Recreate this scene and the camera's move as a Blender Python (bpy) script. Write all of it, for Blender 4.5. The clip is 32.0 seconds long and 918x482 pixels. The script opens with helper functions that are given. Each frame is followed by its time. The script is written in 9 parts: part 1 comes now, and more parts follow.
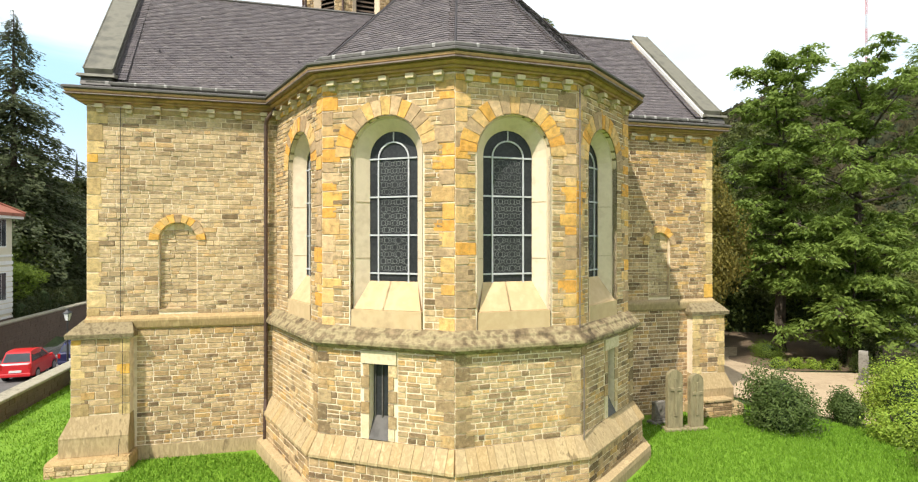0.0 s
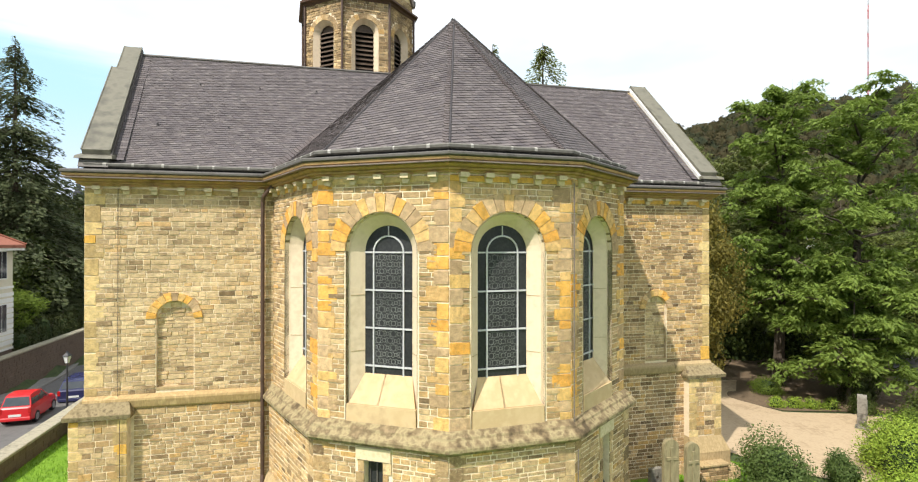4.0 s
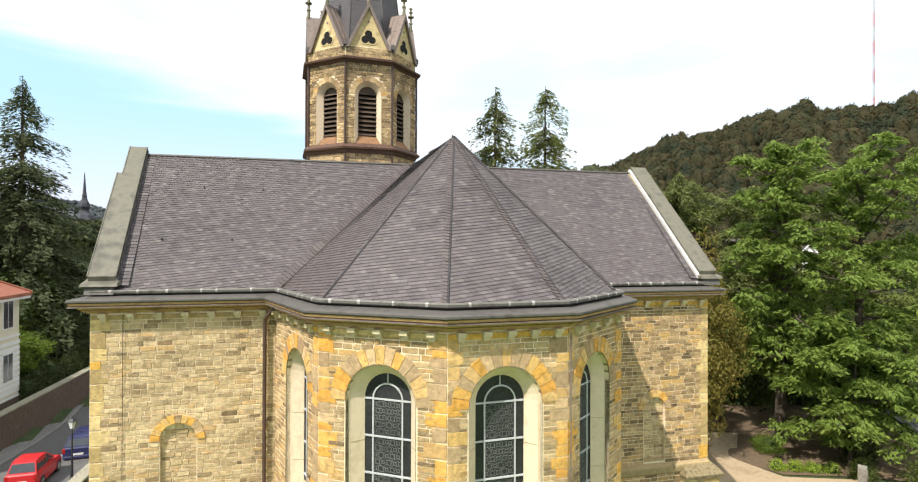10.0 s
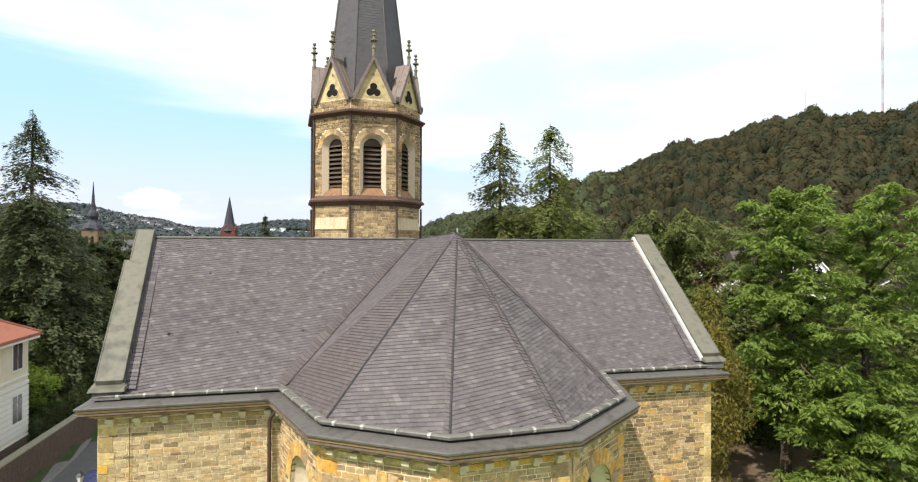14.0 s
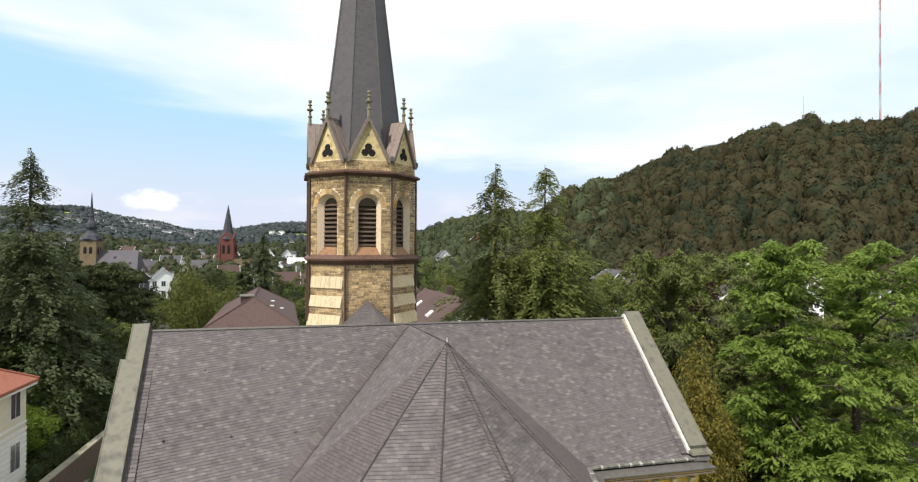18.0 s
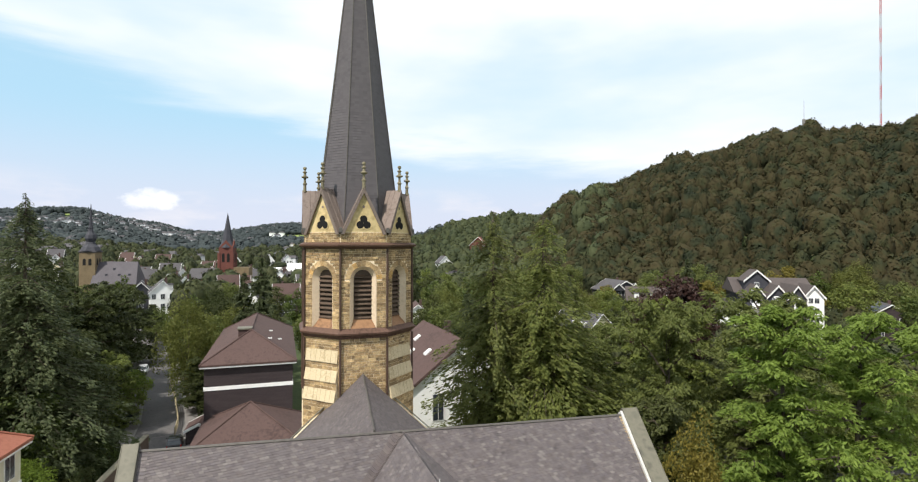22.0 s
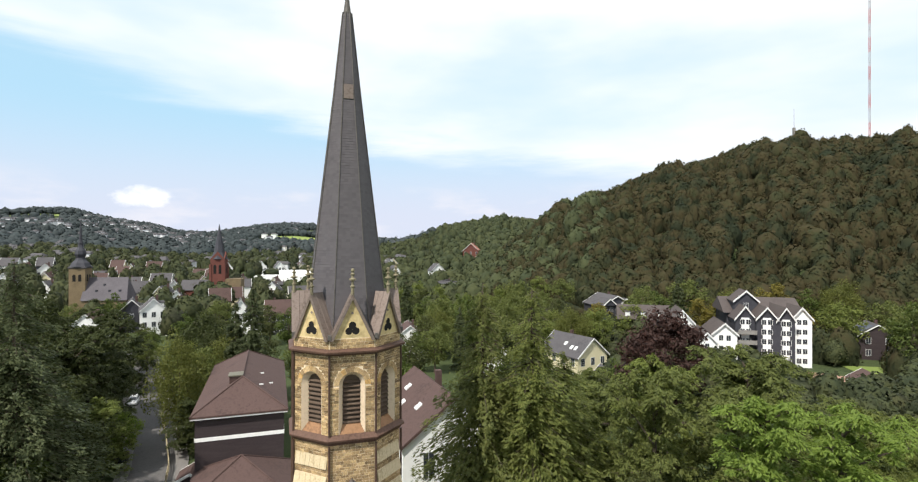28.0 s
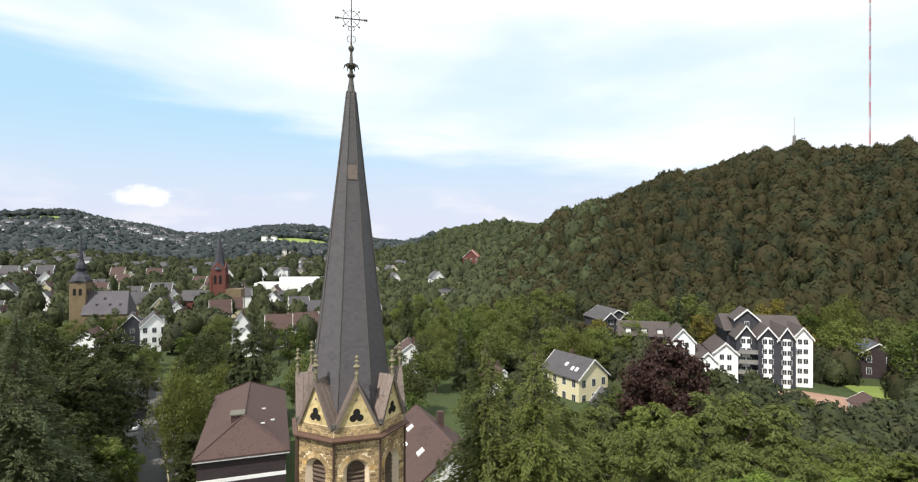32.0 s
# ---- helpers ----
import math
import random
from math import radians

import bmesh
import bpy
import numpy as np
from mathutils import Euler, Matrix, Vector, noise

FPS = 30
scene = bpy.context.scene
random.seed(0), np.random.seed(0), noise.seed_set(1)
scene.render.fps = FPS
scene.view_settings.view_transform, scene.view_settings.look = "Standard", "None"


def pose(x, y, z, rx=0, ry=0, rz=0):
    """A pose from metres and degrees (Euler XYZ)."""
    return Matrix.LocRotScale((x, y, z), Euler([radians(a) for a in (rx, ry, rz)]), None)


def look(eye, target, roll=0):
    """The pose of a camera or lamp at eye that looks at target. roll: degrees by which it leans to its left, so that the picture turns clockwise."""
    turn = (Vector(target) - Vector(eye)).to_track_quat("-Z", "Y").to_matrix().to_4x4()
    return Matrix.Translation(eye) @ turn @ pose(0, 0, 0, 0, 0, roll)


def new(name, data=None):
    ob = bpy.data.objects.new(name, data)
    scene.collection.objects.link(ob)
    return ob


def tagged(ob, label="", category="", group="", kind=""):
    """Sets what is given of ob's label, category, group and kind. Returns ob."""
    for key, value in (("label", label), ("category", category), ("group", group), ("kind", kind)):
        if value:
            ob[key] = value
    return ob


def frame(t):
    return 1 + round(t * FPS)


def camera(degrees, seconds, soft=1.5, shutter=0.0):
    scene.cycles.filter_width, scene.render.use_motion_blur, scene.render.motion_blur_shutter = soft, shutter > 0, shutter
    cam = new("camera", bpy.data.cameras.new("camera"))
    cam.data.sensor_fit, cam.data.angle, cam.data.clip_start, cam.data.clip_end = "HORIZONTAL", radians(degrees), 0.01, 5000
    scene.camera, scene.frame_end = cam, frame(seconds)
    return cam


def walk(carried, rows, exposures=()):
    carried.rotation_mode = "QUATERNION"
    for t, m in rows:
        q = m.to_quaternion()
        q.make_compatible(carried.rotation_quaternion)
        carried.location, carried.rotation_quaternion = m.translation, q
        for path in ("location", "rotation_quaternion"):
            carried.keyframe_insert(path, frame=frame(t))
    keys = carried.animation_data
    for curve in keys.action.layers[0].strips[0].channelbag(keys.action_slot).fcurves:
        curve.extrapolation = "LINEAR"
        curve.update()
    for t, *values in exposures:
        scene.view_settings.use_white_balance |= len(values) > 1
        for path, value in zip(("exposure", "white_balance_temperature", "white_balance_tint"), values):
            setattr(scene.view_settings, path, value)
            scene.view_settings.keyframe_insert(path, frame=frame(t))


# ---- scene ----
# Camera: a drone that climbs straight up in front of the apse.
cam = camera(81.3, 32.0, soft=1.2)
METRES, EYE, TILT, LEAN, TURN = 28.0, 6.0, 0.0, 0.0, 0.0
ROWS = [
    (0.0, 0.0, 0.0, 0.0, 0.0, 0.0, -0.0),
    (0.5, 0.0007, 0.0006, 0.0101, 0.01, 0.03, -0.01),
    (1.0, 0.0013, 0.0013, 0.0198, 0.02, 0.07, -0.01),
    (1.5, 0.0014, 0.0015, 0.0296, 0.03, 0.09, -0.01),
    (2.0, 0.0013, 0.0016, 0.0399, 0.07, 0.09, -0.02),
    (2.5, 0.0022, 0.0019, 0.0491, 0.09, 0.12, -0.0),
    (3.0, 0.0044, 0.0015, 0.0575, 0.12, 0.13, -0.0),
    (3.5, 0.0051, -0.0002, 0.0664, 0.13, 0.15, -0.01),
    (5.5, 0.0081, -0.0042, 0.1066, 0.26, 0.2, -0.09),
    (6.0, 0.0091, -0.0046, 0.1157, 0.28, 0.24, -0.1),
    (6.5, 0.0094, -0.0057, 0.1254, 0.29, 0.25, -0.1),
    (7.0, 0.0098, -0.0068, 0.1357, 0.32, 0.25, -0.14),
    (7.5, 0.0105, -0.0084, 0.1456, 0.34, 0.27, -0.15),
    (8.0, 0.011, -0.0094, 0.156, 0.36, 0.26, -0.15),
    (8.5, 0.0098, -0.0095, 0.1663, 0.4, 0.29, -0.16),
    (9.0, 0.0088, -0.0094, 0.1763, 0.46, 0.3, -0.19),
    (9.5, 0.0088, -0.0093, 0.1878, 0.5, 0.3, -0.2),
    (10.0, 0.0097, -0.0088, 0.1993, 0.55, 0.33, -0.21),
    (10.5, 0.0108, -0.0089, 0.2087, 0.61, 0.36, -0.22),
    (11.0, 0.0118, -0.0105, 0.2184, 0.62, 0.36, -0.24),
    (11.5, 0.012, -0.0149, 0.2306, 0.62, 0.36, -0.23),
    (12.0, 0.0102, -0.0189, 0.2447, 0.79, 0.38, -0.25),
    (12.5, 0.0099, -0.018, 0.2593, 1.02, 0.44, -0.28),
    (13.0, 0.0114, -0.0159, 0.2738, 1.08, 0.48, -0.28),
    (13.5, 0.0121, -0.0143, 0.2881, 1.14, 0.47, -0.28),
    (14.0, 0.0124, -0.0132, 0.3028, 1.17, 0.49, -0.27),
    (14.5, 0.0123, -0.0128, 0.3174, 1.2, 0.49, -0.27),
    (16.5, 0.0123, -0.02, 0.3756, 1.38, 0.62, -0.28),
    (17.0, 0.0152, -0.0214, 0.3909, 1.39, 0.63, -0.27),
    (17.5, 0.0186, -0.0229, 0.4068, 1.25, 0.62, -0.26),
    (18.0, 0.0226, -0.0249, 0.4245, 1.08, 0.58, -0.25),
    (18.5, 0.0291, -0.0245, 0.4421, 1.07, 0.59, -0.22),
    (19.0, 0.0347, -0.0224, 0.4605, 1.08, 0.58, -0.2),
    (19.5, 0.0369, -0.0201, 0.4822, 1.07, 0.53, -0.15),
    (20.0, 0.035, -0.0166, 0.5048, 1.09, 0.53, -0.14),
    (20.5, 0.0312, -0.0138, 0.5236, 1.15, 0.51, -0.14),
    (21.0, 0.03, -0.0119, 0.5409, 1.15, 0.51, -0.13),
    (21.5, 0.0296, -0.0121, 0.5596, 1.16, 0.47, -0.14),
    (22.0, 0.0304, -0.0142, 0.5788, 1.12, 0.43, -0.13),
    (22.5, 0.0319, -0.016, 0.5973, 1.11, 0.41, -0.13),
    (23.0, 0.0341, -0.0178, 0.6132, 1.11, 0.39, -0.13),
    (23.5, 0.0366, -0.0195, 0.6324, 1.04, 0.36, -0.11),
    (24.0, 0.0375, -0.0217, 0.6505, 0.98, 0.36, -0.11),
    (24.5, 0.0379, -0.0238, 0.6693, 0.96, 0.34, -0.12),
    (25.0, 0.0389, -0.0245, 0.6879, 0.89, 0.33, -0.11),
    (25.5, 0.038, -0.0246, 0.7062, 0.89, 0.31, -0.11),
    (27.5, 0.0433, -0.0272, 0.7845, 0.36, 0.16, -0.1),
    (28.0, 0.0414, -0.0276, 0.8059, 0.4, 0.17, -0.12),
    (28.5, 0.0395, -0.0266, 0.8277, 0.46, 0.16, -0.12),
    (29.0, 0.039, -0.0256, 0.8499, 0.42, 0.15, -0.14),
    (29.5, 0.0378, -0.0264, 0.8734, 0.31, 0.12, -0.15),
    (30.0, 0.0347, -0.027, 0.8981, 0.27, 0.11, -0.16),
    (30.5, 0.0317, -0.0269, 0.9216, 0.3, 0.12, -0.16),
    (31.0, 0.0303, -0.0261, 0.9448, 0.31, 0.1, -0.17),
    (31.5, 0.0304, -0.0261, 0.967, 0.38, 0.1, -0.18),
    (32.0, 0.0313, -0.0266, 0.9891, 0.38, 0.11, -0.16),
]
walk(cam, [(t, pose(0, 0, EYE, TILT, LEAN, TURN) @ pose(METRES * x, METRES * y, METRES * z, 90 + pitch, roll, yaw)) for t, x, y, z, yaw, pitch, roll in ROWS],
     [(0, 0.36), (5, 0.33), (10, 0.32), (13.5, 0.27), (17.5, 0.07), (20, 0.0), (32, 0.03)])

# ---- frame of the church: u along the transept wall, v along the nave, origin in the middle of the wall ----
TH = radians(14)
CH = Matrix.Translation((-0.47, 16.62, 0)) @ Matrix.Rotation(TH, 4, "Z")


def wpt(u, v, z=0.0):
    return CH @ Vector((u, v, z))


# ---- sun and sky ----
to_sun = (CH.to_3x3() @ Vector((-1.12, -1.0, 1.9))).normalized()
sun = new("sun", bpy.data.lights.new("sun", "SUN"))
sun.data.energy, sun.data.angle, sun.data.color = 5.0, radians(0.6), (1.0, 0.945, 0.87)
sun.matrix_world = look((0, 0, 80), Vector((0, 0, 80)) - to_sun)

world = bpy.data.worlds.new("sky")
scene.world = world
world.use_nodes = True
wn, wl = world.node_tree.nodes, world.node_tree.links
wn.clear()


sky = wn.new("ShaderNodeTexSky")
sky.sky_type, sky.sun_disc = "NISHITA", False
sky.sun_elevation = math.asin(to_sun.z)
sky.sun_rotation = math.atan2(to_sun.x, to_sun.y)
sky.air_density, sky.dust_density, sky.ozone_density = 1.0, 0.6, 1.5
coord = wn.new("ShaderNodeTexCoord")
sep = wn.new("ShaderNodeSeparateXYZ")
wl.new(coord.outputs["Generated"], sep.inputs[0])
def wmath(op, a, b):
    n = wn.new("ShaderNodeMath"); n.operation = op
    for k, v in enumerate((a, b)):
        if isinstance(v, (int, float)):
            n.inputs[k].default_value = v
        else:
            wl.new(v, n.inputs[k])
    return n.outputs[0]


def wnoise(scale_xyz, rot_y, loc, scale, detail, rough):
    mp = wn.new("ShaderNodeMapping")
    mp.inputs["Rotation"].default_value = (0, rot_y, 0)
    mp.inputs["Location"].default_value, mp.inputs["Scale"].default_value = loc, scale_xyz
    wl.new(coord.outputs["Generated"], mp.inputs["Vector"])
    n = wn.new("ShaderNodeTexNoise")
    n.inputs["Scale"].default_value, n.inputs["Detail"].default_value, n.inputs["Roughness"].default_value = scale, detail, rough
    wl.new(mp.outputs[0], n.inputs["Vector"])
    return n.outputs["Fac"]


def wramp(v, a, b, lo=0.0, hi=1.0):
    n = wn.new("ShaderNodeMapRange"); n.interpolation_type = "SMOOTHSTEP"
    wl.new(v, n.inputs["Value"])
    for key, val in (("From Min", a), ("From Max", b), ("To Min", lo), ("To Max", hi)):
        n.inputs[key].default_value = val
    return n.outputs[0]


def wmix(f, a, b):
    n = wn.new("ShaderNodeMix"); n.data_type = "RGBA"
    for key, v in (("Factor", f), ("A", a), ("B", b)):
        if isinstance(v, (int, float, tuple)):
            n.inputs[key].default_value = v
        else:
            wl.new(v, n.inputs[key])
    return n.outputs["Result"]


# thin high cirrus that leans to the right, over pale blue, with small cumulus near the horizon
tilted = wmath("ADD", sep.outputs["Z"], wmath("MULTIPLY", sep.outputs["X"], 0.177))
wisps = wnoise((0.9, 0.6, 6.0), radians(-10), (0.2, 0.1, 0.4), 2.2, 8.0, 0.55)
soft_ = wnoise((0.8, 0.6, 2.6), radians(-10), (1.3, 0.0, 0.2), 1.8, 5.0, 0.5)
edge = wmath("ADD", tilted, wmath("MULTIPLY", wmath("SUBTRACT", wisps, 0.5), 0.22))
cirrus = wramp(edge, 0.135, 0.20)
thick = wramp(soft_, 0.32, 0.60, 0.40, 1.0)
veil = wmath("MULTIPLY", cirrus, thick)
puffs = wramp(wnoise((1.0, 1.0, 3.4), 0, (0.35, 0.0, 0.1), 5.5, 6.0, 0.55), 0.46, 0.66)
lowband = wramp(sep.outputs["Z"], 0.13, 0.05)
clear = wmix(0.80, sky.outputs["Color"], (5.3, 8.3, 10.3, 1))
horizon = wmix(wramp(sep.outputs["Z"], 0.24, 0.03, 0.0, 0.9), clear, (7.2, 7.5, 8.9, 1))
cloudy = wmix(veil, horizon, (10.2, 10.4, 10.6, 1))
full = wmix(wmath("MULTIPLY", puffs, wmath("MULTIPLY", lowband, 0.7)), cloudy, (8.8, 8.7, 9.3, 1))
# one small cumulus low over the town
ca = wmath("DIVIDE", wmath("ADD", sep.outputs["X"], 0.512), 0.042)
cb = wmath("DIVIDE", wmath("SUBTRACT", sep.outputs["Z"], 0.073), 0.0165)
cloud_r = wmath("ADD", wmath("ADD", wmath("MULTIPLY", ca, ca), wmath("MULTIPLY", cb, cb)), wmath("MULTIPLY", wmath("SUBTRACT", wnoise((1, 1, 1.6), 0, (0.3, 0, 0.5), 26.0, 5.0, 0.6), 0.5), 3.2))
ahead = wramp(sep.outputs["Y"], 0.0, 0.2)
full = wmix(wmath("MULTIPLY", wramp(cloud_r, 1.3, 0.2, 0.0, 0.75), ahead), full, (11.0, 11.0, 11.3, 1))
bg = wn.new("ShaderNodeBackground"); bg.inputs["Strength"].default_value = 0.105
wl.new(full, bg.inputs["Color"])
wo = wn.new("ShaderNodeOutputWorld"); wl.new(bg.outputs[0], wo.inputs[0])


# ---- materials ----
def mat(name, cols, scale=3.0, rough=0.85, bump=0.3, bscale=30.0, rnd="", rnd_cols=None, metal=0.0, mixin=0.55, spec=0.3, stretch=(1, 1, 1), translucent=0.0, bdist=0.02, detail=6.0):
    """Colours cols mixed by large and small noise; rnd 'object' or 'island' picks from rnd_cols piece by piece."""
    m = bpy.data.materials.new(name)
    m.use_nodes = True
    n, l = m.node_tree.nodes, m.node_tree.links
    n.clear()
    out = n.new("ShaderNodeOutputMaterial")
    bs = n.new("ShaderNodeBsdfPrincipled")
    geo = n.new("ShaderNodeNewGeometry")
    mp = n.new("ShaderNodeMapping"); mp.inputs["Scale"].default_value = stretch
    l.new(geo.outputs["Position"], mp.inputs["Vector"])
    big = n.new("ShaderNodeTexNoise"); big.inputs["Scale"].default_value = scale * 0.22; big.inputs["Detail"].default_value = 3
    small = n.new("ShaderNodeTexNoise"); small.inputs["Scale"].default_value = scale * 2.2; small.inputs["Detail"].default_value = detail
    fine = n.new("ShaderNodeTexNoise"); fine.inputs["Scale"].default_value = bscale; fine.inputs["Detail"].default_value = 4
    for t in (big, small, fine):
        l.new(mp.outputs[0], t.inputs["Vector"])
    avg = n.new("ShaderNodeMix"); avg.data_type = "FLOAT"; avg.inputs["Factor"].default_value = 0.55
    l.new(big.outputs["Fac"], avg.inputs["A"]); l.new(small.outputs["Fac"], avg.inputs["B"])
    ra = n.new("ShaderNodeValToRGB")
    el = ra.color_ramp.elements
    lo, hi = 0.36, 0.64
    for i, c in enumerate(cols):
        p = lo + (hi - lo) * i / max(1, len(cols) - 1)
        e = el[i] if i < 2 else el.new(p)
        e.position, e.color = p, (*c, 1)
    if len(cols) == 1:
        el[1].color = (*cols[0], 1)
    l.new(avg.outputs[0], ra.inputs[0])
    col = ra.outputs[0]
    if rnd:
        src = n.new("ShaderNodeObjectInfo").outputs["Random"] if rnd == "object" else geo.outputs["Random Per Island"]
        rr = n.new("ShaderNodeValToRGB"); rr.color_ramp.interpolation = "LINEAR"
        el = rr.color_ramp.elements
        for i, c in enumerate(rnd_cols):
            p = i / max(1, len(rnd_cols) - 1)
            e = el[i] if i < 2 else el.new(p)
            e.position, e.color = p, (*c, 1)
        l.new(src, rr.inputs[0])
        mx = n.new("ShaderNodeMix"); mx.data_type = "RGBA"; mx.inputs["Factor"].default_value = mixin
        l.new(col, mx.inputs["A"]); l.new(rr.outputs[0], mx.inputs["B"])
        col = mx.outputs["Result"]
    l.new(col, bs.inputs["Base Color"])
    bs.inputs["Roughness"].default_value, bs.inputs["Metallic"].default_value = rough, metal
    bs.inputs["Specular IOR Level"].default_value = spec
    if bump:
        b = n.new("ShaderNodeBump"); b.inputs["Strength"].default_value, b.inputs["Distance"].default_value = bump, bdist
        l.new(fine.outputs["Fac"], b.inputs["Height"]); l.new(b.outputs[0], bs.inputs["Normal"])
    last = bs.outputs[0]
    if translucent:
        tr = n.new("ShaderNodeBsdfTranslucent"); l.new(col, tr.inputs["Color"])
        ms = n.new("ShaderNodeMixShader"); ms.inputs[0].default_value = translucent
        l.new(last, ms.inputs[1]); l.new(tr.outputs[0], ms.inputs[2]); last = ms.outputs[0]
    l.new(last, out.inputs["Surface"])
    return m


def stonemat(name, palette, src="object", dirt=0.3, smear=0.5, pit=0.5, flat=False):
    """Rough stone: a colour of its own for each piece, cloudy grain, dark pits, smears of mortar and broad grime."""
    m = bpy.data.materials.new(name)
    m.use_nodes = True
    n, l = m.node_tree.nodes, m.node_tree.links
    n.clear()
    out, bs, geo = n.new("ShaderNodeOutputMaterial"), n.new("ShaderNodeBsdfPrincipled"), n.new("ShaderNodeNewGeometry")

    def noise(scale, detail, rough=0.55):
        t = n.new("ShaderNodeTexNoise")
        t.inputs["Scale"].default_value, t.inputs["Detail"].default_value, t.inputs["Roughness"].default_value = scale, detail, rough
        l.new(geo.outputs["Position"], t.inputs["Vector"])
        return t.outputs["Fac"]

    def rng(v, a, b, lo, hi):
        t = n.new("ShaderNodeMapRange"); l.new(v, t.inputs["Value"])
        for key, val in (("From Min", a), ("From Max", b), ("To Min", lo), ("To Max", hi)):
            t.inputs[key].default_value = val
        return t.outputs[0]

    def mix(f, a, b, mode="MIX"):
        t = n.new("ShaderNodeMix"); t.data_type = "RGBA"; t.blend_type = mode
        for key, v in (("Factor", f), ("A", a), ("B", b)):
            if isinstance(v, (float, tuple)):
                t.inputs[key].default_value = v
            else:
                l.new(v, t.inputs[key])
        return t.outputs["Result"]
    rr = n.new("ShaderNodeValToRGB")
    rr.color_ramp.interpolation = "CONSTANT" if flat else "LINEAR"
    el = rr.color_ramp.elements
    for i, c in enumerate(palette):
        p = i / len(palette)
        e = el[i] if i < 2 else el.new(p)
        e.position, e.color = p, (*c, 1)
    l.new(n.new("ShaderNodeObjectInfo").outputs["Random"] if src == "object" else geo.outputs["Random Per Island"], rr.inputs[0])
    cloud, pits = noise(8.0, 8, 0.65), noise(34.0, 6, 0.6)
    grey = n.new("ShaderNodeCombineColor")
    v = rng(cloud, 0.30, 0.70, 0.62, 1.28)
    for k in ("Red", "Green", "Blue"):
        l.new(v, grey.inputs[k])
    col = mix(1.0, rr.outputs[0], grey.outputs[0], "MULTIPLY")
    col = mix(rng(noise(14.0, 5, 0.6), 0.55, 0.70, 0.0, smear), col, (0.66, 0.54, 0.32, 1))
    col = mix(rng(pits, 0.54, 0.70, 0.0, pit), col, (0.06, 0.042, 0.024, 1))
    col = mix(rng(noise(0.55, 5, 0.6), 0.46, 0.70, 0.0, dirt), col, (0.12, 0.085, 0.048, 1))
    l.new(col, bs.inputs["Base Color"])
    bs.inputs["Roughness"].default_value, bs.inputs["Specular IOR Level"].default_value = 0.93, 0.2
    add = n.new("ShaderNodeMath"); add.operation = "ADD"
    l.new(cloud, add.inputs[0]); l.new(rng(pits, 0.3, 0.7, 0.5, 0.0), add.inputs[1])
    b = n.new("ShaderNodeBump"); b.inputs["Strength"].default_value, b.inputs["Distance"].default_value = 0.75, 0.02
    l.new(add.outputs[0], b.inputs["Height"]); l.new(b.outputs[0], bs.inputs["Normal"])
    l.new(bs.outputs[0], out.inputs["Surface"])
    return m


STONES = [(0.620, 0.455, 0.254), (0.660, 0.495, 0.286), (0.570, 0.415, 0.227), (0.290, 0.195, 0.103), (0.640, 0.475, 0.265), (0.600, 0.435, 0.238), (0.690, 0.525, 0.313), (0.400, 0.280, 0.151), (0.620, 0.460, 0.259), (0.200, 0.135, 0.071), (0.650, 0.480, 0.270), (0.540, 0.385, 0.205), (0.600, 0.385, 0.173), (0.670, 0.505, 0.297), (0.460, 0.325, 0.173)]
BROWNS = [(0.567, 0.400, 0.209), (0.247, 0.165, 0.086), (0.484, 0.335, 0.173), (0.649, 0.470, 0.255), (0.371, 0.252, 0.129), (0.546, 0.385, 0.199), (0.170, 0.112, 0.060), (0.597, 0.425, 0.223), (0.618, 0.440, 0.233), (0.309, 0.208, 0.107), (0.505, 0.325, 0.146), (0.536, 0.375, 0.194), (0.412, 0.285, 0.146), (0.560, 0.345, 0.130)]
# grey-brown stone, darkened so its colour also carries the right wall's shade
GREYS = [(0.498, 0.335, 0.171), (0.191, 0.122, 0.062), (0.403, 0.265, 0.133), (0.604, 0.415, 0.224), (0.297, 0.192, 0.097), (0.530, 0.355, 0.180), (0.133, 0.084, 0.045), (0.445, 0.295, 0.148), (0.636, 0.440, 0.238), (0.233, 0.152, 0.076), (0.466, 0.310, 0.157), (0.560, 0.345, 0.130)]
TANS = [(0.66, 0.475, 0.21), (0.50, 0.35, 0.152), (0.72, 0.53, 0.255), (0.44, 0.31, 0.138), (0.72, 0.41, 0.085), (0.60, 0.43, 0.19), (0.68, 0.50, 0.235)]
STONES2 = [(0.251, 0.169, 0.088), (0.547, 0.384, 0.193), (0.148, 0.099, 0.055), (0.638, 0.463, 0.237), (0.342, 0.232, 0.119), (0.502, 0.350, 0.176), (0.194, 0.130, 0.069), (0.684, 0.497, 0.264), (0.296, 0.201, 0.105)]
QUOINS = [(0.504, 0.346, 0.195), (0.718, 0.382, 0.085), (0.446, 0.305, 0.170), (0.679, 0.428, 0.150), (0.737, 0.410, 0.105), (0.485, 0.332, 0.185), (0.640, 0.437, 0.240), (0.698, 0.346, 0.070), (0.407, 0.273, 0.150), (0.698, 0.446, 0.180), (0.601, 0.373, 0.150)]
m_mortar = mat("lime_mortar", [(0.60, 0.48, 0.32), (0.80, 0.67, 0.48), (0.70, 0.57, 0.39)], 2.5, 0.95, 0.5, 60)
m_stone = stonemat("sandstone_rubble", STONES)
m_stone_j = stonemat("sandstone_rubble_joined", STONES, "island")
